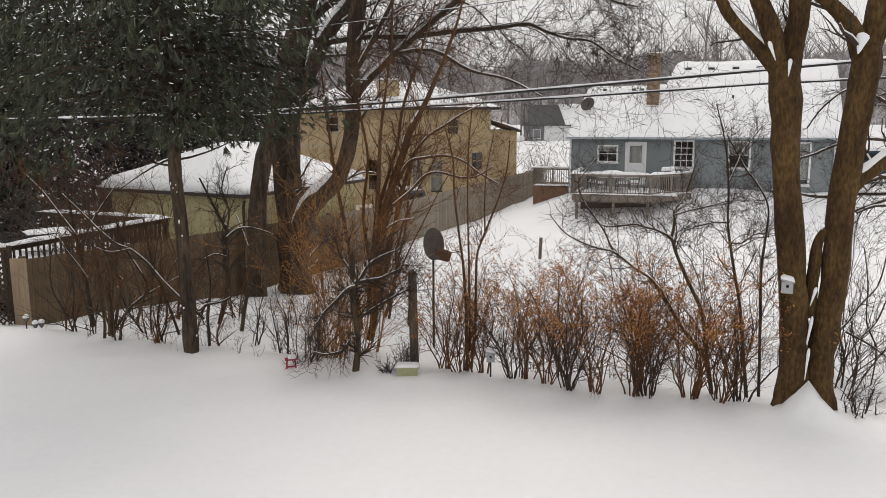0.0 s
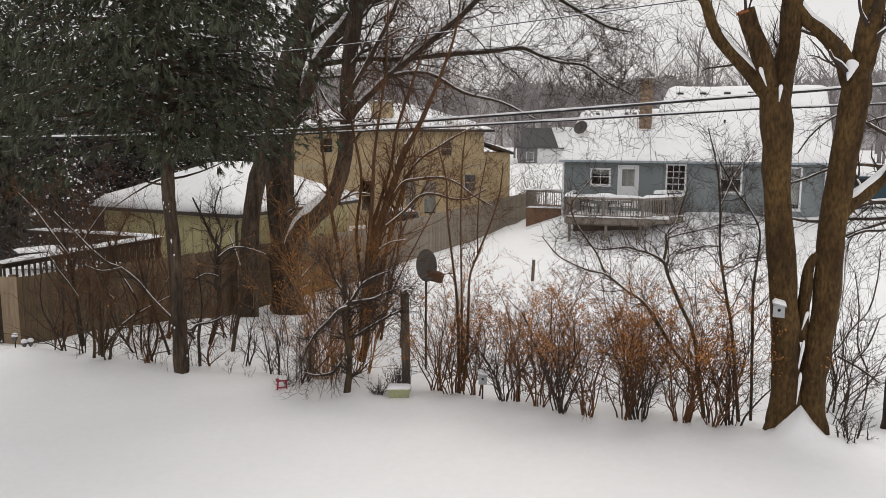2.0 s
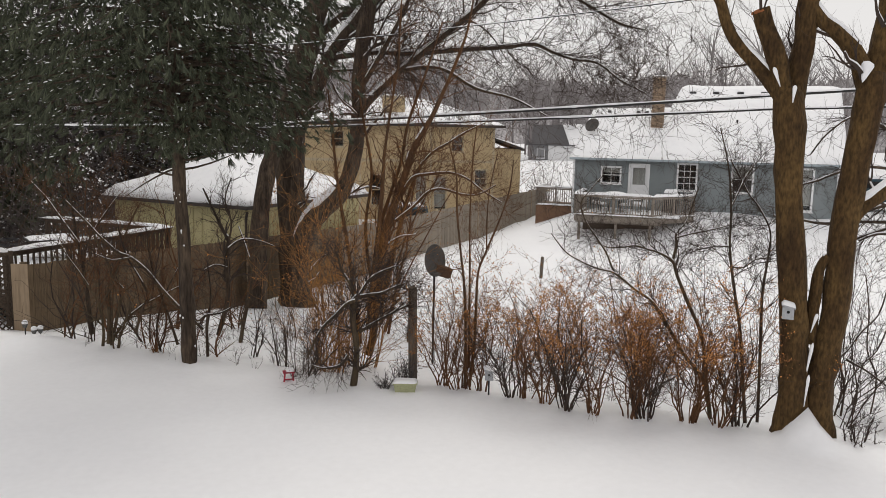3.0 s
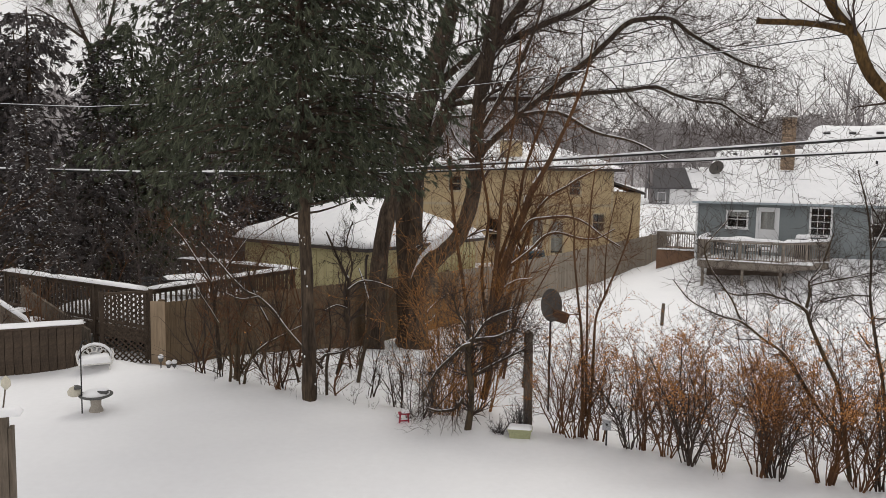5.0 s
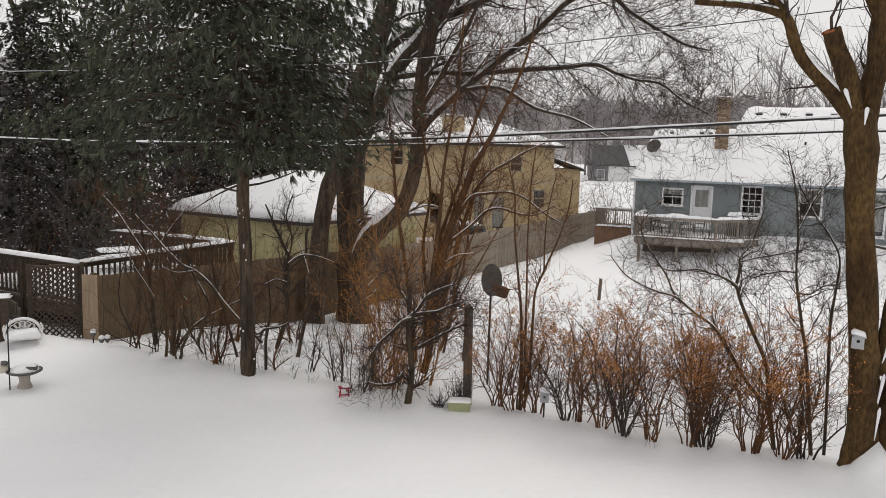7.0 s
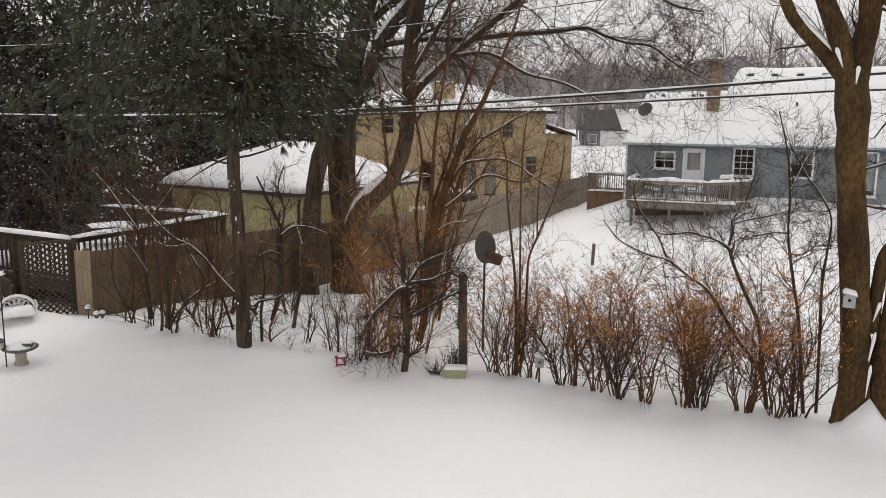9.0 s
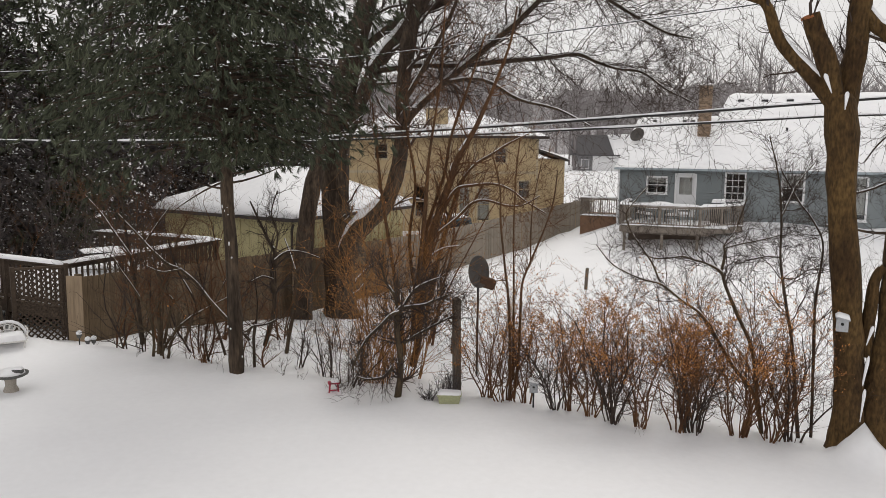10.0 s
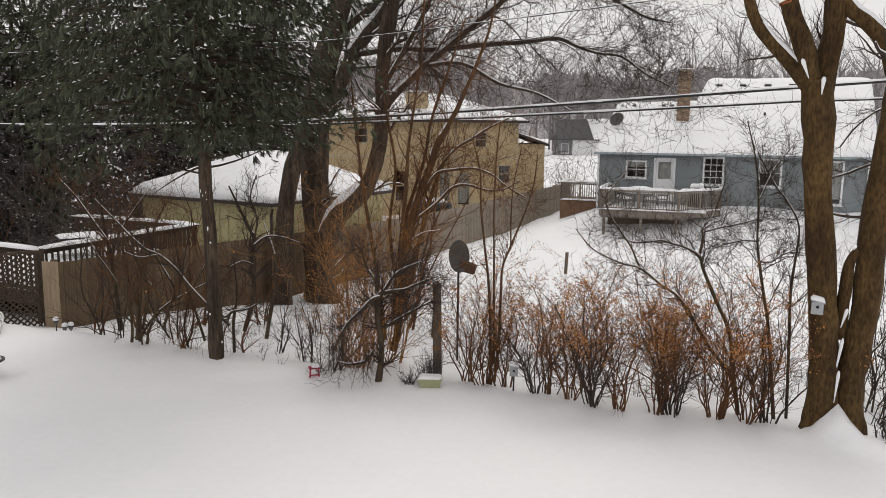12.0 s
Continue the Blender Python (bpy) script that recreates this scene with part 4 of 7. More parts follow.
courses = []
courses.append(([(-1.68, 23.44, -1.7, 0.7), (-1.68, 23.44, -1.36, 0.58), (-1.76, 23.43, -0.49, 0.45), (-1.81, 23.43, 1.41, 0.40), (-1.86, 23.42, 3.6, 0.40), (-1.66, 23.44, 5.11, 0.36), (-1.27, 23.47, 6.76, 0.32), (-0.81, 23.49, 8.39, 0.25), (-0.43, 23.5, 9.84, 0.19), (-0.2, 23.6, 11.5, 0.1)], 0.8))
courses.append(([(-1.8, 23.3, 3.7, 0.247), (-1.5, 23.26, 4.3, 0.217), (-0.99, 23.28, 5.43, 0.201), (-0.57, 23.29, 6.27, 0.189), (0.11, 23.3, 7.19, 0.169), (1.26, 23.27, 8.83, 0.135), (1.9, 23.22, 9.82, 0.105), (2.6, 23.2, 11.2, 0.060)], 1.6))
courses.append(([(-1.35, 23.6, 6.45, 0.134), (-0.25, 23.8, 7.39, 0.117), (0.88, 23.78, 7.89, 0.104), (2.01, 23.71, 8.44, 0.091), (3.25, 23.58, 8.97, 0.072), (4.19, 23.43, 9.73, 0.052), (5.0, 23.3, 10.4, 0.026)], 2.0))
courses.append(([(-1.6, 23.1, 0.5, 0.32), (-1.2, 22.6, 1.4, 0.27), (-0.48, 22.5, 2.12, 0.24), (-0.1, 22.5, 2.86, 0.215), (0.08, 22.5, 3.99, 0.20), (0.12, 22.5, 5.58, 0.20), (0.26, 22.5, 6.68, 0.22), (0.49, 22.49, 8.08, 0.2), (0.66, 22.49, 9.31, 0.17), (0.82, 22.49, 10.53, 0.12)], 1.0))
courses.append(([(0.2, 22.5, 4.6, 0.125), (0.43, 22.5, 4.86, 0.107), (1.29, 22.46, 5.68, 0.092), (2.41, 22.37, 6.62, 0.081), (3.49, 22.23, 7.54, 0.074), (4.11, 22.12, 8.16, 0.069), (4.6, 22.02, 8.28, 0.063), (5.28, 21.87, 8.26, 0.056), (5.78, 21.75, 7.85, 0.046), (6.62, 21.5, 7.32, 0.036), (7.21, 21.31, 6.99, 0.026), (7.83, 21.09, 6.83, 0.015)], 4.5))
courses.append(([(-0.6, 23.2, 6.05, 0.086), (0.61, 22.99, 6.19, 0.069), (1.58, 22.95, 6.2, 0.069), (3.28, 22.77, 6.36, 0.061), (4.26, 22.6, 6.43, 0.056), (5.03, 22.44, 6.52, 0.050), (5.54, 22.32, 6.31, 0.040), (6.11, 22.17, 6.11, 0.034), (6.78, 21.98, 6.0, 0.029), (7.37, 21.79, 5.56, 0.022), (8.08, 21.53, 5.18, 0.012)], 4.5))
courses.append(([(0.2, 22.45, 5.2, 0.070), (1.0, 21.9, 6.6, 0.052), (1.6, 21.6, 7.9, 0.038), (2.0, 21.5, 9.4, 0.021)], 2.0))
courses.append(([(1.29, 22.46, 5.68, 0.056), (2.3, 22.0, 5.75, 0.045), (3.3, 21.7, 5.2, 0.038), (4.3, 21.5, 4.95, 0.026), (5.2, 21.3, 4.5, 0.015)], 1.3))
mid_tree = built_tree("tree", "large many-stemmed bare tree with snow along its spreading limbs", courses, BARK_DARK, TWIG, 8, 0.12, 1.9, 15, 3, 1.5, 14, (5, 3, 2), 0.0, 0.03, 0.2, 0.0062)

built_tree("tree", "dark leaning tree trunk beside the fence", [
    ([(-2.75, 22.33, -1.3, 0.36), (-2.75, 22.33, -0.85, 0.30), (-2.66, 22.35, 1.02, 0.25), (-2.5, 22.37, 2.31, 0.235), (-2.25, 22.6, 3.45, 0.21), (-1.98, 23.0, 4.6, 0.17)], 0.0)], BARK_DARK, TWIG, 12, snowy=0.5)

# snow lying in the forks: thin wedges, wide above and narrow below
for x, y, z, sx, sz, lean in ((5.37, 9.74, 4.80, 0.06, 0.24, -24), (5.52, 9.56, 4.58, 0.06, 0.2, 4), (6.30, 9.32, 4.86, 0.17, 0.24, 14), (6.0, 9.48, 1.10, 0.05, 0.5, 8), (5.98, 9.44, 0.72, 0.05, 0.4, 4), (6.04, 9.5, 1.62, 0.055, 0.24, 16)):
    part("snow", Shape().lathe((x, y, z), [(0.006, -sz * 0.6), (sx * 0.2, -sz * 0.35), (sx * 0.36, 0.0), (sx * 0.5, sz * 0.28), (sx * 0.42, sz * 0.42), (sx * 0.12, sz * 0.5)], 12, pose(0, 0, 0, 0, lean) @ Matrix.Diagonal((1, 0.6, 1, 1))), SNOW_CAP, near, "snow lodged in a fork", True)


# ---- saplings, the orange shrub and the crooked tree ----
courses = []
courses.append(([(0.27, 13.90, -0.04, 0.071), (0.35, 13.93, 0.37, 0.070), (0.43, 13.95, 1.20, 0.077), (0.51, 13.98, 1.92, 0.083), (0.65, 14.01, 2.52, 0.076), (0.86, 14.04, 3.13, 0.065), (1.06, 14.06, 3.73, 0.055), (1.32, 14.09, 4.18, 0.045), (1.57, 14.12, 4.72, 0.035), (1.78, 14.15, 5.22, 0.028), (1.98, 14.17, 5.81, 0.021), (2.08, 14.20, 6.40, 0.014)], 1.0))
courses.append(([(0.25, 13.80, 0.51, 0.045), (0.36, 13.78, 1.64, 0.044), (0.44, 13.76, 2.45, 0.037), (0.49, 13.73, 3.15, 0.034), (0.52, 13.71, 3.64, 0.027), (0.58, 13.69, 4.12, 0.023), (0.65, 13.67, 4.60, 0.020), (0.73, 13.64, 5.16, 0.020), (0.75, 13.62, 5.72, 0.017), (0.78, 13.60, 6.27, 0.014)], 1.2))
courses.append(([(0.48, 14.00, 0.77, 0.042), (0.80, 14.04, 2.21, 0.042), (0.96, 14.09, 2.82, 0.035), (1.14, 14.13, 3.32, 0.028), (1.38, 14.17, 3.62, 0.024), (1.69, 14.21, 3.81, 0.021), (1.95, 14.26, 3.98, 0.018), (2.37, 14.30, 4.19, 0.011)], 1.2))
courses.append(([(0.82, 14.00, 2.83, 0.031), (1.02, 13.93, 3.18, 0.027), (1.30, 13.87, 3.26, 0.024), (1.69, 13.80, 3.29, 0.020), (1.98, 13.73, 3.19, 0.017), (2.23, 13.67, 3.00, 0.014), (2.57, 13.60, 2.80, 0.010)], 1.0))
courses.append(([(0.74, 13.80, 2.44, 0.031), (1.04, 13.75, 2.70, 0.024), (1.28, 13.70, 2.95, 0.024), (1.52, 13.65, 3.02, 0.020), (1.87, 13.60, 2.93, 0.017), (2.16, 13.55, 2.94, 0.013), (2.45, 13.50, 3.11, 0.010)], 1.0))
courses.append(([(0.12, 13.70, 0.23, 0.038), (-0.00, 13.73, 1.25, 0.038), (-0.11, 13.77, 1.96, 0.034), (-0.24, 13.80, 2.75, 0.027), (-0.33, 13.83, 3.44, 0.024), (-0.39, 13.87, 4.02, 0.020), (-0.46, 13.90, 4.69, 0.014)], 1.0))
courses.append(([(0.28, 14.20, 0.73, 0.043), (0.45, 14.28, 2.19, 0.035), (0.83, 14.36, 3.41, 0.028), (0.96, 14.44, 4.13, 0.025), (1.31, 14.52, 5.15, 0.021), (1.57, 14.60, 5.96, 0.014)], 1.2))
courses.append(([(0.37, 14.10, 0.96, 0.035), (0.20, 14.20, 2.20, 0.032), (0.31, 14.30, 3.21, 0.025), (0.17, 14.40, 4.12, 0.021), (0.03, 14.50, 4.93, 0.014)], 1.0))
built_tree("tall_shrub", "tall orange-barked shrub with leaning stems and snow on its limbs", courses, BARK_ORANGE, TWIG_RED, 41, 0.2, 0.7, 26, 2, 0.55, 8, (4, 3), 0.0, 0.06, 0.25)
courses = []
courses.append(([(1.77, 11.95, -0.00, 0.025), (1.76, 11.95, 0.85, 0.024), (1.72, 11.95, 1.57, 0.021), (1.64, 11.95, 2.20, 0.018), (1.57, 11.95, 2.82, 0.016), (1.55, 11.95, 3.34, 0.013), (1.42, 11.95, 3.85, 0.010)], 1.0))
courses.append(([(1.83, 11.90, 0.01, 0.025), (1.90, 11.93, 0.85, 0.022), (1.92, 11.96, 1.75, 0.019), (1.99, 11.99, 2.01, 0.016), (2.10, 12.01, 2.28, 0.016), (2.28, 12.04, 2.72, 0.013), (2.41, 12.07, 3.15, 0.011), (2.46, 12.10, 3.59, 0.008)], 1.2))
courses.append(([(1.83, 12.00, 0.28, 0.022), (1.81, 12.03, 1.74, 0.016), (1.79, 12.05, 2.63, 0.013), (1.81, 12.07, 3.51, 0.011), (1.87, 12.10, 4.11, 0.008)], 1.2))
courses.append(([(2.06, 12.00, 2.21, 0.013), (2.04, 11.93, 2.64, 0.011), (2.06, 11.87, 3.17, 0.008), (2.15, 11.80, 3.69, 0.008)], 0.8))
built_tree("sapling", "tall thin red-stemmed sapling rising out of the hedge", courses, BARK_ORANGE, TWIG_RED, 42, 0.3, 0.45, 14, 2, 0.3, 6, (3, 2), 0.0, 0.10, 0.3)
courses = []
courses.append(([(5.17, 10.40, -0.18, 0.035), (5.04, 10.46, 0.50, 0.031), (4.71, 10.51, 0.93, 0.028), (4.29, 10.57, 1.60, 0.023), (3.97, 10.62, 1.85, 0.017), (3.70, 10.68, 2.06, 0.015), (3.46, 10.73, 2.12, 0.012), (3.19, 10.79, 2.23, 0.010), (3.00, 10.84, 2.35, 0.010), (2.80, 10.90, 2.60, 0.007)], 1.3))
courses.append(([(3.84, 10.85, 1.97, 0.015), (3.72, 10.82, 2.08, 0.015), (3.59, 10.79, 2.34, 0.012), (3.43, 10.76, 2.55, 0.012), (3.25, 10.74, 2.80, 0.010), (3.16, 10.71, 3.05, 0.010), (3.27, 10.68, 3.24, 0.007), (3.43, 10.65, 3.44, 0.007)], 1.0))
courses.append(([(5.17, 10.60, 0.27, 0.029), (5.05, 10.66, 1.12, 0.029), (4.87, 10.72, 1.54, 0.026), (4.67, 10.78, 2.00, 0.023), (4.61, 10.84, 2.21, 0.021), (4.41, 10.90, 2.33, 0.015), (4.26, 10.96, 2.37, 0.013), (4.11, 11.02, 2.41, 0.013), (3.92, 11.08, 2.38, 0.010), (3.72, 11.14, 2.37, 0.010), (3.57, 11.20, 2.45, 0.008)], 1.6))
courses.append(([(4.61, 10.85, 2.20, 0.018), (4.68, 10.91, 2.44, 0.018), (4.69, 10.97, 2.60, 0.016), (4.85, 11.03, 2.76, 0.010), (4.95, 11.09, 2.96, 0.011), (5.06, 11.15, 3.24, 0.008)], 1.0))
courses.append(([(4.67, 10.90, 2.55, 0.010), (4.88, 10.80, 2.63, 0.010), (5.17, 10.70, 2.71, 0.008), (5.33, 10.60, 2.78, 0.008)], 1.0))
built_tree("sapling", "arching bare sapling bent over the hedge", courses, BARK, TWIG, 43, 0.25, 0.55, 20, 2, 0.4, 7, (4, 3), 0.0, 0.06, 0.3)
courses = []
courses.append(([(5.67, 10.35, -0.24, 0.027), (5.51, 10.40, 1.16, 0.024), (5.43, 10.45, 1.66, 0.021), (5.35, 10.50, 2.14, 0.018), (5.32, 10.55, 2.46, 0.015), (5.33, 10.60, 2.86, 0.015), (5.32, 10.65, 3.26, 0.013), (5.27, 10.70, 3.66, 0.010), (5.15, 10.75, 4.14, 0.008)], 1.4))
courses.append(([(5.36, 10.55, 2.18, 0.013), (5.63, 10.72, 2.14, 0.013), (5.89, 10.88, 2.23, 0.011), (6.21, 11.05, 2.24, 0.008)], 1.2))
courses.append(([(5.93, 10.50, -0.31, 0.022), (5.91, 10.57, 1.10, 0.022), (5.92, 10.65, 1.76, 0.019), (6.00, 10.72, 2.25, 0.016), (6.05, 10.80, 2.66, 0.013), (5.90, 10.88, 2.99, 0.013), (5.76, 10.95, 3.19, 0.011), (5.66, 11.03, 3.40, 0.011), (5.51, 11.10, 3.69, 0.008)], 1.4))
courses.append(([(5.36, 10.60, 2.46, 0.013), (5.17, 10.67, 2.46, 0.010), (4.98, 10.73, 2.41, 0.010), (4.80, 10.80, 2.33, 0.008)], 1.2))
courses.append(([(5.37, 10.70, 3.02, 0.013), (5.68, 10.90, 3.49, 0.011), (6.03, 11.10, 3.80, 0.008)], 1.2))
built_tree("sapling", "thin dark upright saplings beside the large trunk", courses, BARK_DARK, TWIG, 44, 0.2, 0.6, 20, 2, 0.3, 6, (4, 3), 0.0, 0.05, 0.3)
courses = []
courses.append(([(7.56, 11.00, -0.43, 0.018), (7.61, 11.03, 0.17, 0.018), (7.51, 11.06, 0.62, 0.015), (7.66, 11.09, 0.79, 0.015), (7.85, 11.11, 1.05, 0.015), (8.14, 11.14, 1.34, 0.012), (8.27, 11.17, 1.83, 0.009), (8.30, 11.20, 2.27, 0.009)], 1.4))
courses.append(([(7.46, 11.00, -0.29, 0.015), (7.62, 11.05, 0.16, 0.015), (7.88, 11.10, 0.50, 0.012), (8.18, 11.15, 0.75, 0.012), (8.38, 11.20, 1.18, 0.009)], 1.2))
courses.append(([(7.58, 11.00, 0.65, 0.018), (7.88, 10.97, 0.49, 0.015), (8.06, 10.93, 0.37, 0.015), (8.23, 10.90, 0.24, 0.012)], 0.6))
courses.append(([(8.13, 11.10, -0.42, 0.012), (8.22, 11.15, 0.28, 0.012), (8.05, 11.20, 0.74, 0.012), (8.05, 11.25, 1.37, 0.009), (7.97, 11.30, 1.91, 0.009)], 1.2))
courses.append(([(7.78, 11.05, -0.45, 0.012), (7.90, 11.12, 0.03, 0.012), (7.84, 11.18, 0.48, 0.009), (7.75, 11.25, 1.02, 0.009)], 1.0))
built_tree("sapling", "thin forked bare sapling in the snow behind the trunks", courses, BARK_DARK, TWIG, 45, 0.2, 0.4, 14, 2, 0.0, 6, (3, 2), 0.0, 0.05, 0.35)
courses = []
courses.append(([(10.47, 12.60, -1.13, 0.158), (10.40, 12.66, 0.35, 0.145), (10.27, 12.72, 1.80, 0.134), (10.11, 12.78, 3.01, 0.115), (9.98, 12.84, 4.49, 0.088), (9.97, 12.90, 5.92, 0.062)], 0.6))
courses.append(([(10.10, 12.70, 3.02, 0.039), (9.78, 12.70, 2.91, 0.039), (9.44, 12.70, 2.91, 0.039), (9.14, 12.70, 2.89, 0.034), (8.88, 12.70, 2.80, 0.025), (8.62, 12.70, 2.68, 0.017)], 0.8))
courses.append(([(10.16, 12.70, 2.56, 0.040), (9.73, 12.74, 2.63, 0.035), (9.21, 12.77, 2.60, 0.030), (8.81, 12.81, 2.60, 0.029), (8.30, 12.85, 2.56, 0.029), (8.01, 12.89, 2.57, 0.025), (7.76, 12.92, 2.61, 0.020), (7.52, 12.96, 2.58, 0.016), (7.32, 13.00, 2.68, 0.012)], 1.6))
courses.append(([(10.07, 12.60, 2.68, 0.039), (9.74, 12.62, 2.65, 0.035), (9.42, 12.64, 2.56, 0.030), (9.04, 12.66, 2.44, 0.025), (8.74, 12.68, 2.33, 0.025), (8.54, 12.70, 2.25, 0.017)], 0.8))
courses.append(([(10.13, 12.80, 3.41, 0.035), (9.41, 12.84, 3.52, 0.030), (8.80, 12.89, 3.56, 0.025), (8.51, 12.93, 3.48, 0.025), (8.23, 12.97, 3.37, 0.021), (8.10, 13.01, 3.30, 0.021), (7.83, 13.06, 3.22, 0.016), (7.57, 13.10, 3.17, 0.012)], 1.6))
courses.append(([(10.14, 12.90, 3.70, 0.035), (9.47, 12.97, 4.11, 0.030), (8.75, 13.05, 4.42, 0.021), (8.28, 13.12, 4.14, 0.017), (8.03, 13.20, 3.75, 0.013)], 1.6))
courses.append(([(9.58, 12.40, 2.61, 0.034), (9.25, 12.40, 2.45, 0.025), (8.85, 12.40, 2.43, 0.021), (8.55, 12.40, 2.32, 0.016)], 0.8))
built_tree("small_tree", "bare tree with level snow-laden branches beside the house", courses, BARK_DARK, TWIG, 46, 0.25, 0.7, 12, 2, 0.9, 8, (4, 2), 0.02, 0.0, 0.25)
courses = []
courses.append(([(-2.51, 14.60, 0.17, 0.039), (-2.36, 14.63, 0.70, 0.043), (-2.32, 14.66, 1.12, 0.042), (-2.36, 14.69, 1.54, 0.042), (-2.30, 14.71, 1.90, 0.042), (-2.40, 14.74, 2.11, 0.028), (-2.57, 14.77, 2.47, 0.021), (-2.76, 14.80, 2.89, 0.014)], 1.5))
courses.append(([(-2.29, 14.60, 1.81, 0.024), (-2.07, 14.67, 1.96, 0.021), (-1.78, 14.73, 1.94, 0.014), (-1.48, 14.80, 1.82, 0.011)], 0.8))
courses.append(([(-2.33, 14.60, 1.45, 0.018), (-2.51, 14.50, 1.52, 0.014), (-2.70, 14.40, 1.44, 0.010)], 0.5))
courses.append(([(-2.31, 14.60, 1.86, 0.021), (-2.24, 14.67, 2.27, 0.017), (-2.36, 14.73, 2.68, 0.014), (-2.25, 14.80, 3.09, 0.011)], 1.2))
built_tree("sapling", "crooked bare sapling with snow in its forks on the bank", courses, BARK_DARK, TWIG, 47, 0.25, 0.55, 18, 2, 0.5, 7, (3, 2), 0.0, 0.05, 0.3)
courses = []
courses.append(([(-2.70, 14.20, 0.39, 0.028), (-3.13, 14.22, 0.81, 0.028), (-3.41, 14.24, 1.12, 0.028), (-3.65, 14.27, 1.43, 0.028), (-3.93, 14.29, 1.68, 0.025), (-4.17, 14.31, 1.78, 0.025), (-4.45, 14.33, 2.04, 0.021), (-4.63, 14.36, 2.24, 0.018), (-4.81, 14.38, 2.43, 0.014), (-5.04, 14.40, 2.68, 0.011)], 1.2))
courses.append(([(-3.90, 14.20, 1.70, 0.017), (-4.21, 14.10, 1.67, 0.014), (-4.45, 14.00, 1.79, 0.010)], 0.8))
built_tree("sapling", "long arching dead stem with snow along it", courses, BARK, TWIG, 48, 0.25, 0.55, 18, 2, 0.2, 7, (3, 2), 0.0, 0.05, 0.3)
courses = []
courses.append(([(-4.89, 15.00, 0.11, 0.046), (-4.94, 15.03, 0.67, 0.042), (-5.00, 15.07, 1.20, 0.038), (-5.05, 15.10, 1.62, 0.038), (-5.14, 15.13, 2.04, 0.030), (-5.19, 15.17, 2.45, 0.023), (-5.25, 15.20, 3.02, 0.015)], 1.5))
courses.append(([(-4.99, 15.00, 1.53, 0.022), (-4.88, 15.10, 1.93, 0.019), (-4.64, 15.20, 2.34, 0.015), (-4.40, 15.30, 2.70, 0.011)], 1.2))
courses.append(([(-5.05, 15.00, 1.84, 0.022), (-5.35, 15.07, 2.26, 0.019), (-5.64, 15.13, 2.67, 0.015), (-5.94, 15.20, 2.98, 0.011)], 1.2))
built_tree("sapling", "dark bare sapling before the board fence", courses, BARK_DARK, TWIG_RED, 49, 0.25, 0.55, 18, 2, 0.5, 7, (3, 2), 0.0, 0.05, 0.3)
courses = []
courses.append(([(-4.43, 14.50, 0.06, 0.055), (-4.42, 14.53, 0.46, 0.047), (-4.43, 14.57, 0.97, 0.033), (-4.37, 14.60, 1.33, 0.029), (-4.51, 14.63, 1.69, 0.025), (-4.65, 14.67, 1.99, 0.018), (-4.73, 14.70, 2.45, 0.011)], 1.4))
courses.append(([(-4.38, 14.50, 1.09, 0.025), (-4.20, 14.57, 1.59, 0.018), (-4.10, 14.63, 2.09, 0.014), (-3.90, 14.70, 2.54, 0.011)], 1.4))
courses.append(([(-4.34, 14.50, 0.25, 0.029), (-4.24, 14.53, 0.77, 0.025), (-4.16, 14.57, 1.02, 0.022), (-4.28, 14.60, 1.17, 0.014)], 0.6))
built_tree("sapling", "rough old stump with thin regrown stems", courses, BARK, TWIG_RED, 50, 0.25, 0.55, 18, 2, 0.5, 7, (3, 2), 0.0, 0.05, 0.3)
courses = []
courses.append(([(-3.91, 14.30, 0.29, 0.025), (-3.80, 14.34, 0.70, 0.025), (-3.70, 14.38, 0.99, 0.021), (-3.84, 14.42, 1.30, 0.018), (-4.07, 14.46, 1.71, 0.014), (-4.20, 14.50, 2.21, 0.011)], 1.2))
courses.append(([(-3.18, 14.30, 0.08, 0.025), (-3.36, 14.35, 0.68, 0.021), (-3.50, 14.40, 1.09, 0.021), (-3.64, 14.45, 1.60, 0.018), (-3.72, 14.50, 2.21, 0.011)], 1.4))
courses.append(([(-3.48, 14.30, -0.03, 0.021), (-3.54, 14.30, 0.39, 0.018), (-3.38, 14.30, 1.00, 0.014), (-3.12, 14.30, 1.51, 0.010)], 1.2))
built_tree("sapling", "bare crossing stems on the snowy bank", courses, BARK_DARK, TWIG_RED, 51, 0.25, 0.55, 18, 2, 0.5, 7, (3, 2), 0.0, 0.05, 0.3)
courses = []
courses.append(([(-2.58, 13.90, -0.03, 0.028), (-2.59, 13.92, 0.46, 0.027), (-2.58, 13.94, 0.71, 0.027), (-2.75, 13.96, 0.61, 0.021), (-2.87, 13.98, 0.86, 0.017), (-2.78, 14.00, 1.26, 0.010)], 0.9))
courses.append(([(-2.57, 13.90, 0.73, 0.020), (-2.35, 13.95, 0.75, 0.017), (-2.16, 14.00, 0.84, 0.010)], 0.6))
courses.append(([(-2.58, 13.90, 0.46, 0.017), (-2.51, 13.95, 1.06, 0.014), (-2.57, 14.00, 1.66, 0.010)], 1.0))
built_tree("sapling", "low crooked sapling beside the pine trunk", courses, BARK_DARK, TWIG, 52, 0.25, 0.55, 18, 2, 0.5, 7, (3, 2), 0.0, 0.05, 0.3)
courses = []
courses.append(([(-0.02, 12.05, -0.06, 0.059), (0.04, 12.05, 0.32, 0.051), (0.04, 12.05, 0.69, 0.047), (-0.01, 12.05, 1.05, 0.050), (-0.00, 12.05, 1.34, 0.053), (0.09, 12.05, 1.47, 0.039)], 1.2))
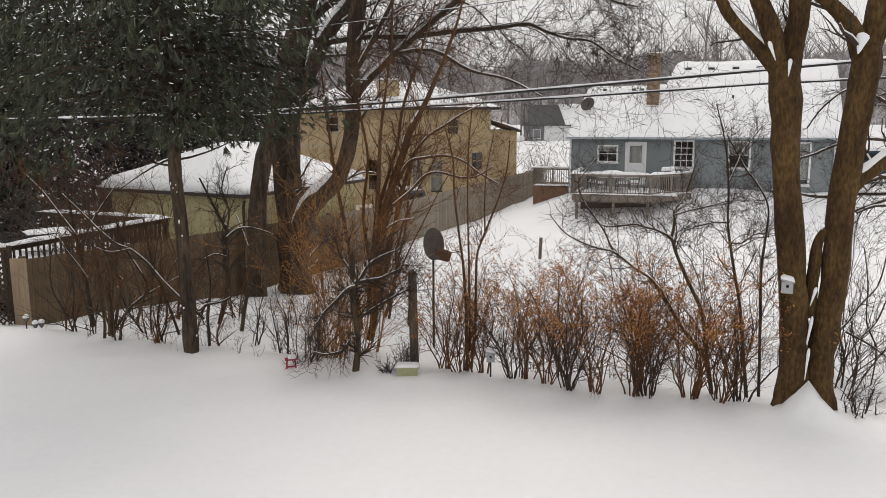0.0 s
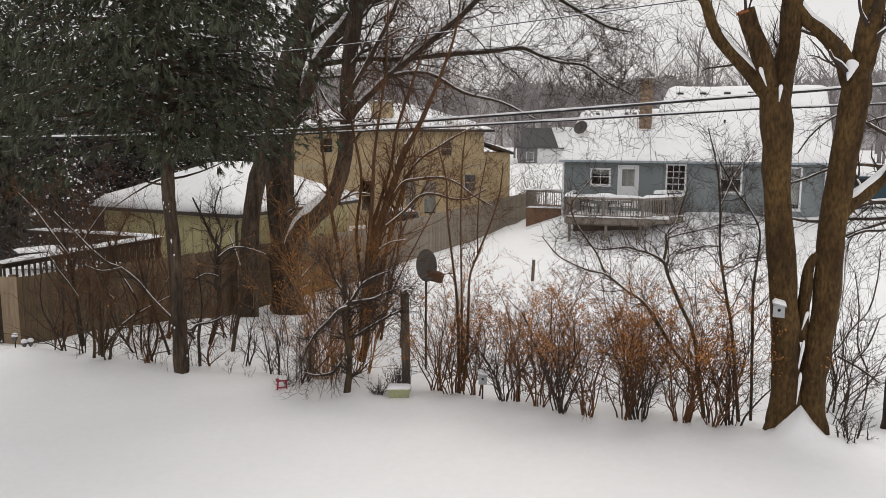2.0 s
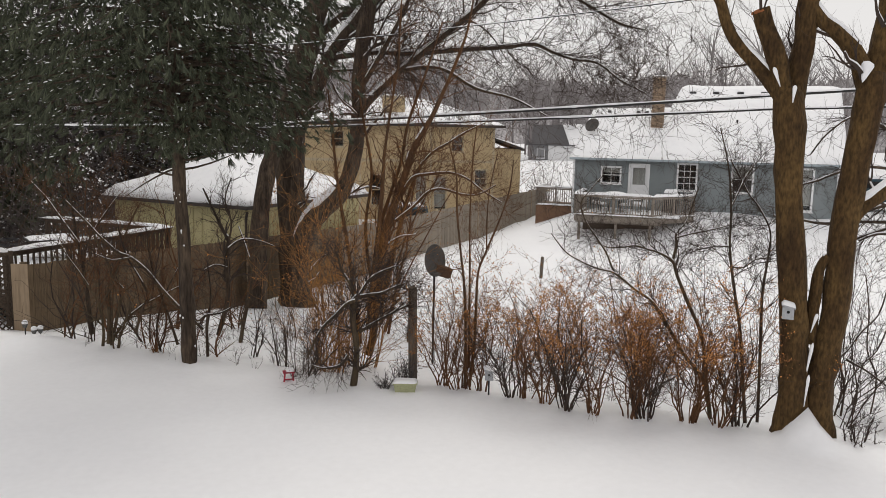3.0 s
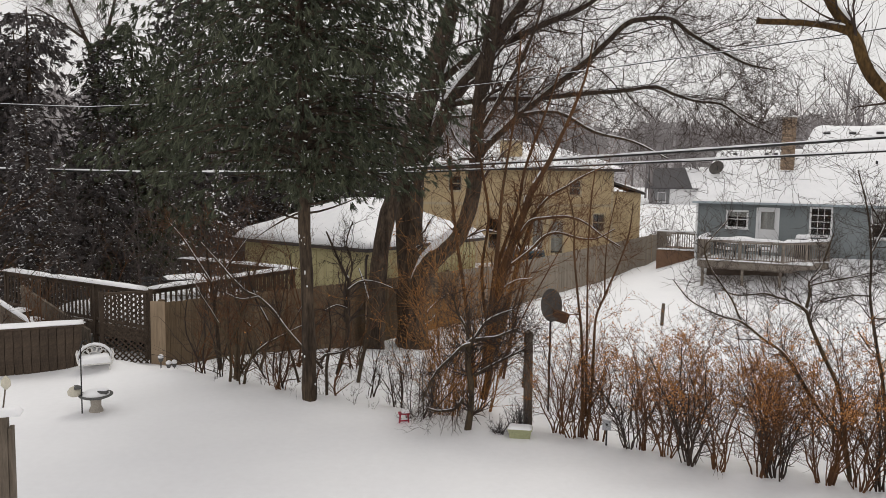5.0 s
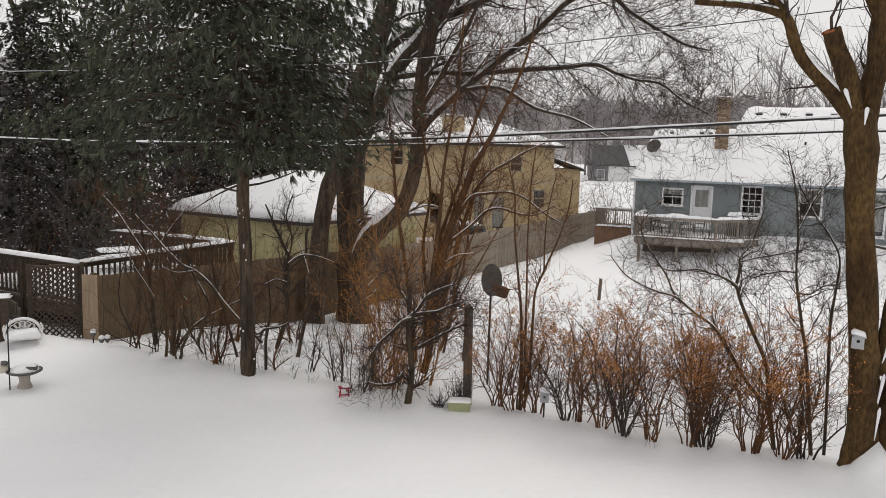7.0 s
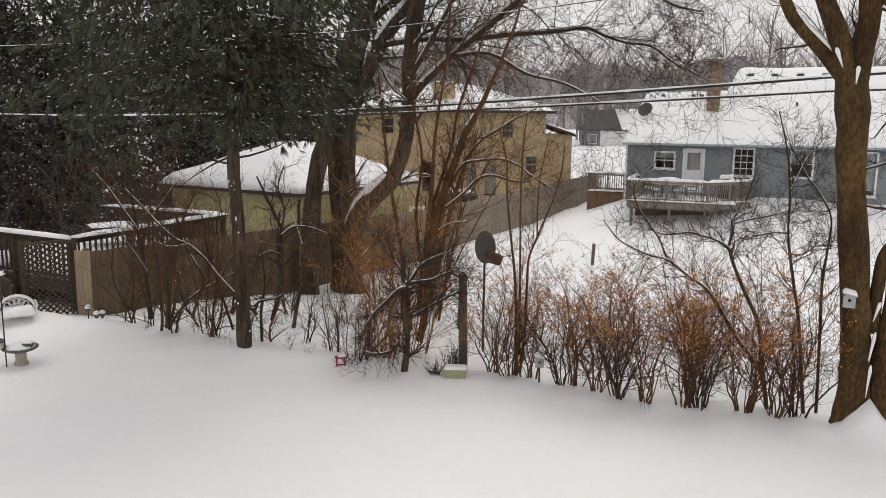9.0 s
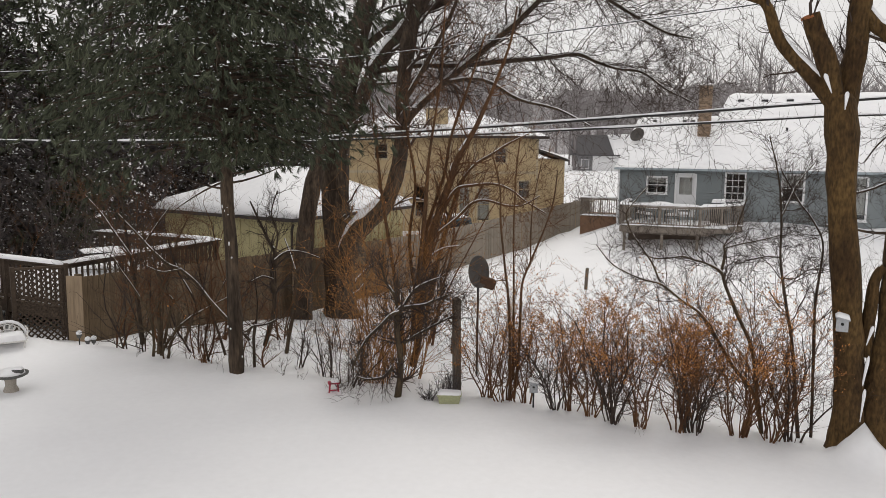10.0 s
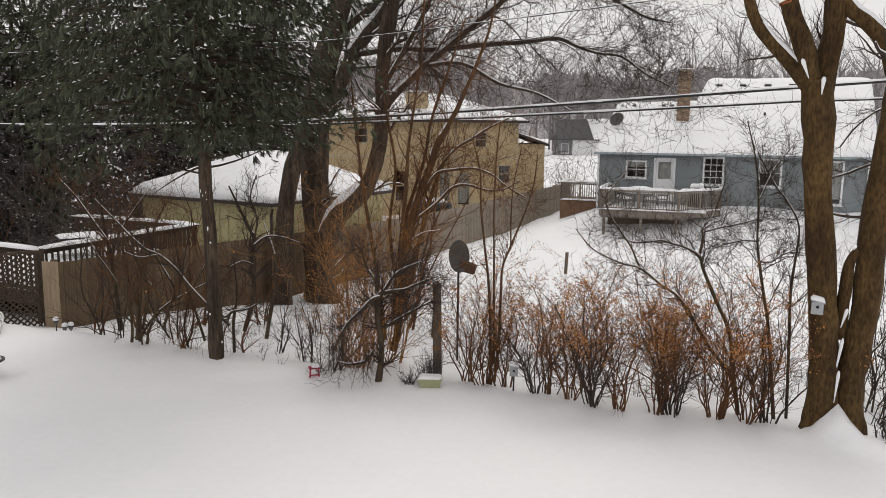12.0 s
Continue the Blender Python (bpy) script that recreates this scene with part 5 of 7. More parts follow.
courses.append(([(0.05, 12.05, 1.43, 0.032), (0.24, 12.08, 1.46, 0.028), (0.42, 12.10, 1.48, 0.025), (0.60, 12.12, 1.56, 0.018), (0.82, 12.15, 1.64, 0.011)], 1.6))
courses.append(([(0.02, 12.00, 1.38, 0.032), (-0.11, 11.98, 1.34, 0.028), (-0.28, 11.96, 1.17, 0.025), (-0.46, 11.94, 1.00, 0.021), (-0.59, 11.92, 0.79, 0.018), (-0.72, 11.90, 0.48, 0.011)], 1.6))
courses.append(([(0.08, 12.05, 0.87, 0.025), (0.33, 12.08, 1.02, 0.022), (0.60, 12.12, 1.16, 0.018), (0.88, 12.15, 1.30, 0.011)], 1.4))
courses.append(([(0.01, 12.10, 1.36, 0.029), (-0.06, 12.13, 1.62, 0.021), (-0.19, 12.17, 1.84, 0.018), (-0.27, 12.20, 2.10, 0.011)], 1.6))
courses.append(([(0.09, 12.10, 1.46, 0.028), (0.25, 12.17, 1.70, 0.021), (0.47, 12.23, 1.82, 0.018), (0.70, 12.30, 1.89, 0.011)], 1.6))
courses.append(([(-0.08, 12.00, 0.52, 0.025), (-0.21, 11.97, 0.36, 0.022), (-0.47, 11.93, 0.33, 0.018), (-0.64, 11.90, 0.39, 0.011)], 1.0))
built_tree("small_tree", "small crooked tree with a brushy snowy crown", courses, BARK, TWIG, 31, 0.15, 0.42, 24, 2, 0.25, 8, (4, 3), 0.0, 0.02, 0.25)

# ---- conifers ----
def scatter(proto, tris, spots, turns, sizes):
    """Many copies of a small form in one set of arrays."""
    n, k = len(spots), len(proto)
    v = np.einsum("nij,kj->nki", turns * sizes[:, None, None], proto) + spots[:, None, :]
    t = tris[None] + (np.arange(n) * k)[:, None, None]
    return v.reshape(-1, 3), t.reshape(-1, 3)


def turn_about_z(angle, tilt, way):
    """Turns by angle about z, then leans by tilt towards way."""
    c, s, n = np.cos(angle), np.sin(angle), len(angle)
    rz = np.zeros((n, 3, 3))
    rz[:, 0, 0], rz[:, 0, 1], rz[:, 1, 0], rz[:, 1, 1], rz[:, 2, 2] = c, -s, s, c, 1
    ax = np.stack([-np.sin(way), np.cos(way), np.zeros(n)], 1)
    K = np.zeros((n, 3, 3))
    K[:, 0, 1], K[:, 0, 2], K[:, 1, 0], K[:, 1, 2], K[:, 2, 0], K[:, 2, 1] = -ax[:, 2], ax[:, 1], ax[:, 2], -ax[:, 0], -ax[:, 1], ax[:, 0]
    r = np.eye(3)[None] + np.sin(tilt)[:, None, None] * K + (1 - np.cos(tilt))[:, None, None] * (K @ K)
    return r @ rz


def tuft(n, length, width, open_angle, rng, droop=0.5):
    """A brush of needles round the z axis, hanging a little."""
    v, t = [], []
    for i in range(n):
        a, o = 2 * math.pi * i / n + rng.uniform(-0.3, 0.3), open_angle * rng.uniform(0.35, 1.1)
        d = np.array([math.cos(a) * math.sin(o), math.sin(a) * math.sin(o), math.cos(o)])
        side = np.cross(d, [0.2, 0.3, 1.0])
        side /= np.linalg.norm(side)
        L, base = length * rng.uniform(0.75, 1.15), np.array([0, 0, rng.uniform(0, 0.4) * length * 0.5])
        k = len(v)
        v += [base - side * width / 2, base + side * width / 2, base + d * L * 0.6 + side * width * 0.5 - np.array([0, 0, droop * L * 0.12]), base + d * L - np.array([0, 0, droop * L * 0.5])]
        t += [(k, k + 1, k + 2), (k, k + 2, k + 3)]
    return np.array(v), np.array(t)


def blob(rng, size):
    """A small uneven lump of snow."""
    v = np.array([(0, 0, 0.35), (1, 0, 0), (0.3, 0.9, 0.05), (-0.8, 0.5, 0), (-0.8, -0.6, 0.05), (0.3, -0.9, 0), (0, 0, -0.2)]) * size * np.array([1.25, 0.5, 0.7])
    t = [(0, i, i % 5 + 1) for i in range(1, 6)] + [(6, i % 5 + 1, i) for i in range(1, 6)]
    return v, np.array(t)


def conifer(name, label, at, z0, z1, reach, seed, step, per, needle, mat, bark, trunk_r, base_z, tufts_per_m=9, snowy=0.16, needle_n=14, sway=0.25, wide=0.011, taper=0.8, fleck=0.055, trunk_rows=None, rise=0.25, sag=0.5, skew=0.0, hang=(1.1, 2.75), brush=0.42):
    """A trunk, whorls of branches with side twigs, and brushes of needles with some snow on them."""
    rng = np.random.default_rng(seed)
    t = thing(name, label, "tree")
    if trunk_rows:
        pts, rr = smooth_path(trunk_rows)
    else:
        pts, rr = smooth_path([(at[0], at[1], base_z - 0.3, trunk_r * 1.2), (at[0], at[1], (base_z + z1) / 2, trunk_r * 0.7), (at[0], at[1], z1, 0.02)], 5)
    part("trunk", Shape().tube(pts, rr, 12, uneven=0.25), bark, t, "", True)
    limb, spots, ways = Shape(), [], []
    z = z0
    while z < z1:
        f = (z - z0) / (z1 - z0)
        j = min(range(len(pts)), key=lambda q: abs(pts[q].z - z))
        for i in range(per):
            a = rng.uniform(0, 2 * math.pi)
            L = reach * (1 - f * taper) * rng.uniform(0.55, 1.08) * (0.72 if f < 0.06 else 1.0) * (1 - skew * math.cos(a))
            o = np.array([pts[j].x, pts[j].y, z + rng.uniform(-step, step) * 0.5])
            d = np.array([math.cos(a), math.sin(a), 0])
            m = max(3, int(L / 0.35))
            line = [o + d * (L * k / m) + np.array([0, 0, L * (rise * (k / m) - sag * (k / m) ** 2)]) + rng.normal(0, 0.03, 3) for k in range(m + 1)]
            limb.tube(line, [max(0.005, 0.035 * (1 - k / m) * (1 - f * 0.5)) for k in range(m + 1)], 4, cap=False)
            for k in range(int(L * tufts_per_m)):
                u = rng.uniform(0.12, 1.0) ** 0.8
                q = min(m - 1, int(u * m))
                p = line[q] * (1 - (u * m - q)) + line[q + 1] * (u * m - q)
                spread = sway * L * (0.35 + 0.6 * math.sin(math.pi * min(1, u * 0.9)))
                p = p + np.array([-d[1], d[0], 0]) * rng.normal(0, spread * 0.55) + np.array([0, 0, rng.normal(0, 0.10) - 0.05])
                spots.append(p)
                ways.append(a + rng.normal(0, 0.7))
        z += step
    spots, ways = np.array(spots), np.array(ways)
    n = len(spots)
    pv, pt = tuft(needle_n, needle, wide, brush, rng)
    turns = turn_about_z(rng.uniform(0, 6.28, n), rng.uniform(*hang, n), ways)
    v, tr = scatter(pv, pt, spots, turns, rng.uniform(0.75, 1.3, n))
    tagged(part("brushwood", limb, bark, t, "thin drooping branches"), kind="stuff")
    tagged(part("needles", mesh_arrays("needles", v, tr, mat), mat, t), kind="stuff")
    pick = rng.random(n) < snowy
    sv, st = blob(rng, fleck)
    k = int(pick.sum())
    sp = spots[pick] + np.array([0, 0, needle * 0.25])
    tv, tt = scatter(sv, st, sp, turn_about_z(rng.uniform(0, 6.28, k), rng.uniform(0.0, 0.9, k), ways[pick]), rng.uniform(0.35, 1.25, k))
    tagged(part("snow", mesh_arrays("snow", tv, tt, SNOW_CAP, True), SNOW_CAP, t, "small lumps of snow on the needles"), kind="stuff")
    return t


pine = conifer("pine_tree", "tall pine with a bare lower trunk and snow-flecked hanging needles", (-2.86, 13.3), 3.85, 9.8, 3.35, 21, 0.25, 11, 0.19, NEEDLE, BARK_DARK, 0.13, 0, 18, 0.34, 18, 0.26, 0.0085, -0.05, 0.028,
               [(-2.77, 13.32, -0.25, 0.17), (-2.77, 13.32, 0.0, 0.135), (-2.79, 13.31, 1.41, 0.112), (-2.85, 13.3, 2.97, 0.102), (-2.86, 13.3, 3.64, 0.095), (-2.88, 13.29, 4.86, 0.088), (-2.93, 13.28, 6.7, 0.07), (-2.95, 13.28, 9.8, 0.02)], 0.30, 0.42, 0.12, (1.85, 3.0), 0.30)
for way, z, L, sag in ((2.5, 3.35, 1.5, -0.25), (0.4, 3.3, 1.2, 0.35), (3.3, 3.2, 0.9, 0.3), (5.6, 3.45, 1.0, 0.2), (0.15, 0.7, 0.35, 0.1)):
    lower = Shape().tube([(-2.83 + math.cos(way) * L * k / 5, 13.3 + math.sin(way) * L * k / 5, z + sag * L * (k / 5) ** 1.5 - 0.05 * k * (sag < 0)) for k in range(6)], [0.022 - 0.0035 * k for k in range(6)], 5)
    part("dead_branch", lower, BARK_DARK, pine)
# snow blown against the trunk's bark
rnd = random.Random(77)
for i in range(9):
    z, a = rnd.uniform(0.25, 3.5), rnd.uniform(-2.7, -0.3)
    r = 0.128 - 0.009 * z
    part("snow", Shape().lathe((-2.77 - 0.027 * z + math.cos(a) * r, 13.31 + math.sin(a) * r, z), [(0.004, -0.03), (0.012, -0.012), (0.016, 0.01), (0.004, 0.024)], 7, Matrix.Diagonal((1, 1, rnd.uniform(0.7, 1.6), 1))), SNOW_CAP, pine, "", True)

for i, (x, y, top, reach) in enumerate(((-17.2, 24.5, 10.0, 3.0), (-14.8, 26.0, 9.3, 3.0), (-12.6, 29.0, 9.2, 3.6), (-11.5, 33.0, 12.0, 3.8), (-8.3, 37.5, 13.0, 4.0), (-4.8, 38.0, 11.0, 3.0))):
    conifer("pine_tree", "dark pine with snowy drooping boughs", (x, y), 0.6, top, reach, 40 + i, 0.40, 9, 0.30, SPRUCE if i % 2 else NEEDLE, BARK_DARK, 0.2, ground_z(x, y), 9, 0.25, 8, 0.34, 0.042, 0.55, 0.045, None, 0.25, 0.5, 0.0, (1.6, 2.9), 0.36)
for i, (x, y, top, reach) in enumerate(((-20.5, 27.0, 6.8, 2.8), (-13.6, 28.4, 8.6, 3.0), (-12.6, 26.4, 5.6, 2.4), (-13.2, 24.2, 4.6, 2.0), (-18.2, 31.0, 9.4, 3.2), (-9.0, 35.0, 9.2, 2.8), (-6.0, 41.0, 10.0, 3.0), (-24.0, 29.0, 8.0, 3.0), (-13.5, 33.5, 7.4, 3.4), (-10.8, 39.5, 8.0, 3.4), (-17.0, 36.5, 8.0, 3.6), (-20.5, 34.0, 8.0, 3.4))):
    conifer("spruce_tree", "dark spruce with snow caught among its needles", (x, y), ground_z(x, y) + 0.2, top, reach, 60 + i, 0.34, 10, 0.24, SPRUCE, BARK_DARK, 0.16, ground_z(x, y), 7.5, 0.8, 7, 0.36, 0.045, 0.8, 0.055, None, 0.1, 0.3)

conifer("spruce_tree", "young spruce thickly frosted with snow beside the deck", (-12.3, 21.4), -0.3, 5.6, 1.5, 80, 0.3, 9, 0.2, SPRUCE, BARK_DARK, 0.12, ground_z(-12.3, 21.4), 16, 0.95, 10, 0.3, 0.025, 0.75, 0.05, None, 0.1, 0.3)
courses = [([(-20.3, 42, 1.0, 0.25), (-20.3, 42, 6.0, 0.2), (-20.4, 42, 9.7, 0.15), (-21.0, 42, 11.5, 0.11), (-21.7, 42, 13.2, 0.07)], 1.5),
           ([(-20.4, 42, 9.5, 0.12), (-19.6, 42, 11.2, 0.09), (-19.0, 42, 13.4, 0.05)], 1.5), ([(-20.9, 42, 11.0, 0.09), (-22.4, 42, 12.0, 0.06), (-23.6, 42, 12.6, 0.03)], 1.5)]
built_tree("tree", "distant bare tree above the conifers", courses, BARK_DARK, TWIG_GREY, 81, 0.3, 2.0, 12, 2, 0.3, 8, (4, 3), 0.0, 0.06, 0.2, 0.012)

# ---- shrubs and saplings ----
def shrub(name, label, at, stems, height, spread, r, seed, mat=TWIG, kids=(7, 3), base=0.16, leaves=0, lean=(0, 0), leaf_from=0.45, snowy=0.0, bend=0.5, category="shrub", group="", leaf=0.026, sides=4, droop=0.0, straight=0.04, share=(0.22, 0.46), angle=(0.4, 1.1), first=1):
    """Many stems from one root, their twigs, and the dry leaves left on them."""
    rnd, t = random.Random(seed), thing(name, label, category, group=group)
    z = ground_z(*at)
    s, snow = Shape(), Shape()
    for i in range(stems):
        a, q = rnd.uniform(0, 2 * math.pi), base * math.sqrt(rnd.random())
        p = Vector((at[0] + math.cos(a) * q, at[1] + math.sin(a) * q * 0.8, z - 0.06))
        o = spread * rnd.uniform(0.1, 1.0)
        d = Vector((math.cos(a) * o + lean[0], math.sin(a) * o * 0.7 + lean[1], 1.0))
        grow(s, snow, p, d, height * rnd.uniform(0.55, 1.05), r * rnd.uniform(0.5, 1.3), len(kids), rnd, bend, straight, kids, sides, snowy, 7, 0.3, droop, share, angle, first=first)
    tagged(part("brushwood", s, mat, t, "thin bare stems and twigs"), kind="stuff")
    if snow.count:
        tagged(part("snow", snow, SNOW_CAP, t, "", True), kind="stuff")
    if leaves:
        rng = np.random.default_rng(seed)
        vs = np.array(s.v)
        w = np.clip((vs[:, 2] - z) / height - leaf_from + 0.15, 0, 0.4)
        clump = np.array([noise.noise(Vector((v[0] * 2.3, v[1] * 2.3, v[2] * 2.3 + seed))) for v in vs])
        w = w * np.clip(clump + 0.25, 0.02, 1)
        pick = vs[rng.choice(len(vs), leaves, p=w / w.sum())] + rng.normal(0, 0.02, (leaves, 3))
        pv = np.array([(0, 0, 0), (0.5, 0.32, 0.1), (1.1, 0.0, -0.1), (0.5, -0.32, 0.1), (0.5, 0, -0.12)]) * leaf
        pt = np.array([(0, 4, 1), (1, 4, 2), (2, 4, 3), (3, 4, 0)])
        lv, lt = scatter(pv, pt, pick, turn_about_z(rng.uniform(0, 6.28, leaves), rng.uniform(0, 2.6, leaves), rng.uniform(0, 6.28, leaves)), rng.uniform(0.6, 1.5, leaves))
        tagged(part("foliage", mesh_arrays("foliage", lv, lt, LEAF), LEAF, t, "withered orange-brown leaves"), kind="stuff")
    return t


HEDGE = "hedge shrubs along the bank"
for i, (x, y, n, h, lv, sp) in enumerate(((1.42, 12.25, 12, 1.55, 1300, 0.26), (1.72, 12.0, 10, 1.7, 1500, 0.2), (1.98, 11.9, 8, 1.45, 900, 0.3), (2.42, 11.4, 12, 1.5, 1300, 0.42), (2.58, 11.3, 8, 1.7, 900, 0.4),
                                            (2.86, 11.1, 12, 1.65, 2600, 0.36), (3.13, 10.85, 16, 1.75, 3600, 0.36), (3.42, 10.62, 11, 1.6, 2200, 0.5), (3.95, 10.42, 14, 1.65, 2800, 0.34), (4.14, 10.33, 16, 1.7, 3200, 0.42),
                                            (4.74, 10.25, 16, 1.6, 2200, 0.46), (5.1, 10.08, 15, 1.65, 2000, 0.42), (5.4, 10.05, 12, 1.6, 1300, 0.4), (3.3, 11.9, 10, 1.6, 1300, 0.4), (4.5, 11.3, 11, 1.6, 1400, 0.4))):
    shrub("hedge_shrub", "bare hedge shrub with withered orange leaves, rooted in snow" if lv > 1000 else "bare hedge shrub with few withered leaves, rooted in snow",
          (x, y), max(7, int(n * 0.9)), h * 1.08, sp, 0.0125, 100 + i, TWIG_RED if i % 3 or i < 3 else TWIG, (12, 4), 0.11, int(lv * 0.95), group=HEDGE, leaf_from=0.5, leaf=0.022, bend=0.55, first=2)
for i, (x, y, n, h, m, spr, lean) in enumerate(((1.72, 11.95, 3, 2.5, TWIG_RED, 0.18, (0.03, 0)), (4.9, 12.4, 3, 2.6, TWIG, 0.6, (-0.3, 0)), (5.9, 12.2, 4, 2.8, TWIG, 0.6, (-0.2, 0)), (5.4, 14.4, 4, 2.8, TWIG, 0.6, (-0.3, 0)), (6.6, 13.5, 4, 2.8, TWIG, 0.6, (-0.2, 0)), (3.9, 13.6, 3, 1.9, TWIG, 0.6, (-0.1, 0)))):
    shrub("sapling", "tall thin bare saplings rising out of the hedge", (x, y), n, h, spr, 0.012, 130 + i, m, (12, 5), 0.2, 20, lean, category="sapling", leaf_from=0.3, bend=0.75)
for i, (x, y, n, h) in enumerate(((7.15, 10.4, 6, 2.5), (7.7, 11.4, 6, 2.7), (8.4, 12.4, 6, 2.7), (6.75, 9.35, 10, 0.45), (7.4, 13.6, 5, 2.5), (9.4, 14.8, 5, 2.9), (6.2, 14.6, 4, 2.2), (3.2, 14.5, 4, 1.4), (2.2, 13.6, 5, 1.4))):
    shrub("shrub", "thin bare shrub standing in snow", (x, y), n, h, 0.6, 0.011, 150 + i, TWIG, (9, 4), 0.2, 14 if h > 1 else 0)
# the orange thicket and the small tree beside the post
shrub("thicket", "dense orange-brown thicket of fine upright stems", (-0.45, 13.5), 44, 2.9, 0.28, 0.009, 170, STEM_ORANGE, (9, 3), 0.3, 800, (0.06, 0), 0.3)
shrub("thicket", "tall brown shrub with crossing stems", (0.5, 17.6), 6, 5.2, 0.36, 0.028, 177, TWIG_RED, (9, 5, 2), 0.4, 60, (0.15, 0), 0.3, bend=0.36)
shrub("thicket", "orange haze of fine stems round the tall shrub", (0.12, 13.9), 26, 3.3, 0.24, 0.009, 178, STEM_ORANGE, (9, 3), 0.3, 300, (0.1, 0), 0.3, bend=0.3)
shrub("thicket", "low brown thicket bent under snow", (-0.85, 12.75), 12, 1.3, 0.6, 0.011, 173, TWIG, (6, 3), 0.28, 40, (0.1, 0), 0.3, 0.5)
# the bank below the pine
for i, (x, y, n, h, r) in enumerate(((-4.6, 14.75, 2, 2.2, 0.03), (-4.35, 14.55, 2, 1.9, 0.026), (-5.3, 15.4, 2, 2.3, 0.022), (-2.35, 14.3, 2, 1.0, 0.02), (-2.3, 15.8, 1, 2.8, 0.05), (-3.5, 14.2, 6, 0.9, 0.01), (-4.0, 15.6, 3, 2.4, 0.018), (-3.1, 15.1, 3, 2.2, 0.016),
                                    (-1.9, 14.6, 4, 1.3, 0.012), (-5.0, 16.6, 3, 2.6, 0.018), (-1.3, 16.5, 4, 1.6, 0.012), (-3.9, 17.2, 3, 2.5, 0.02), (-1.2, 13.6, 6, 1.2, 0.012), (-5.6, 15.6, 3, 2.6, 0.018), (1.2, 16.2, 5, 1.0, 0.008), (-0.6, 18.5, 5, 2.2, 0.014), (0.6, 20.0, 5, 2.0, 0.014), (-3.7, 14.6, 3, 2.6, 0.016), (-4.9, 15.1, 3, 2.4, 0.016), (-2.6, 17.5, 4, 2.4, 0.016))):
    shrub("sapling", "bare brown sapling on the snowy bank below the fence", (x, y), n, h * (1.25 if h > 2 else 1.0), 0.35, r * 1.25, 190 + i, BARK if r > 0.025 else (TWIG_RED if i % 2 else TWIG), (9, 4, 2) if r > 0.014 else (7, 3), 0.12, 8, bend=0.5, snowy=0.6 if r > 0.015 else 0.0, category="sapling", share=(0.25, 0.55))
for i in range(46):
    rnd = random.Random(300 + i)
    x = rnd.uniform(-5.2, -0.6)
    y = crest(x) + rnd.uniform(0.1, 4.0)
    shrub("weed", "dry weed stalk poking out of the snow", (x, y), rnd.randint(2, 4), rnd.uniform(0.25, 0.7), 0.6, 0.0045, 300 + i, TWIG, (3, 2), 0.08, 0, category="weed", group="weeds on the bank", sides=3)
for i in range(34):
    rnd = random.Random(400 + i)
    x = rnd.uniform(0.6, 9.5)
    y = crest(x) + rnd.uniform(1.0, 11.0)
    shrub("weed", "dry upright weed stalks in the snow behind the hedge", (x, y), rnd.randint(2, 5), rnd.uniform(0.4, 1.1), 0.35, 0.005, 400 + i, TWIG, (4, 2), 0.15, 0, category="weed", group="weeds behind the hedge", sides=3)
for i, (x, y, n, h) in enumerate(((-9.6, 16.9, 6, 2.4), (-8.9, 17.3, 5, 2.0), (-10.6, 16.2, 6, 2.6), (-9.0, 19.0, 5, 2.8), (-7.2, 22.4, 6, 3.4), (-6.0, 22.8, 6, 3.2), (-12.5, 19.0, 7, 4.2), (-11.4, 17.5, 6, 3.4), (-13.0, 21.5, 7, 4.4), (-5.6, 21.6, 5, 2.8), (-4.6, 20.6, 4, 2.6))):
    shrub("shrub", "bare dark shrub with snowy twigs beside the raised deck", (x, y), n, h, 0.5, 0.018, 500 + i, TWIG if i % 3 else TWIG_RED, (8, 4), 0.3, 0, snowy=0.7, share=(0.3, 0.55))
for i, (x, y, n, h) in enumerate(((-10.2, 25.2, 8, 4.6), (-7.6, 25.4, 8, 4.0), (-12.4, 23.6, 8, 4.6), (-9.0, 26.6, 8, 5.0), (-14.8, 24.0, 8, 5.0), (-11.4, 26.0, 8, 5.0))):
    shrub("shrub", "tall grey bare shrub speckled with snow before the conifers", (x, y), n, h, 0.5, 0.02, 540 + i, TWIG_GREY, (9, 4), 0.3, 0, snowy=0.35, share=(0.3, 0.55))
for i, (x, y, n, h) in enumerate(((10.9, 51.0, 12, 3.4), (13.5, 54.0, 12, 3.2))):
    shrub("shrub", "snow-laden shrub behind the fence", (x, y), n, h, 0.7, 0.035, 520 + i, FAR_TWIG, (6, 3), 0.3, 0, snowy=1.4, share=(0.4, 0.7))
for i, (x, y, n, h) in enumerate(((-15.0, 19.8, 10, 3.6), (-14.2, 17.5, 10, 3.0))):
    shrub("shrub", "snow-laden shrub beside the steps", (x, y), n, h, 0.7, 0.03, 530 + i, TWIG, (6, 3), 0.3, 0, snowy=1.6, share=(0.4, 0.7))


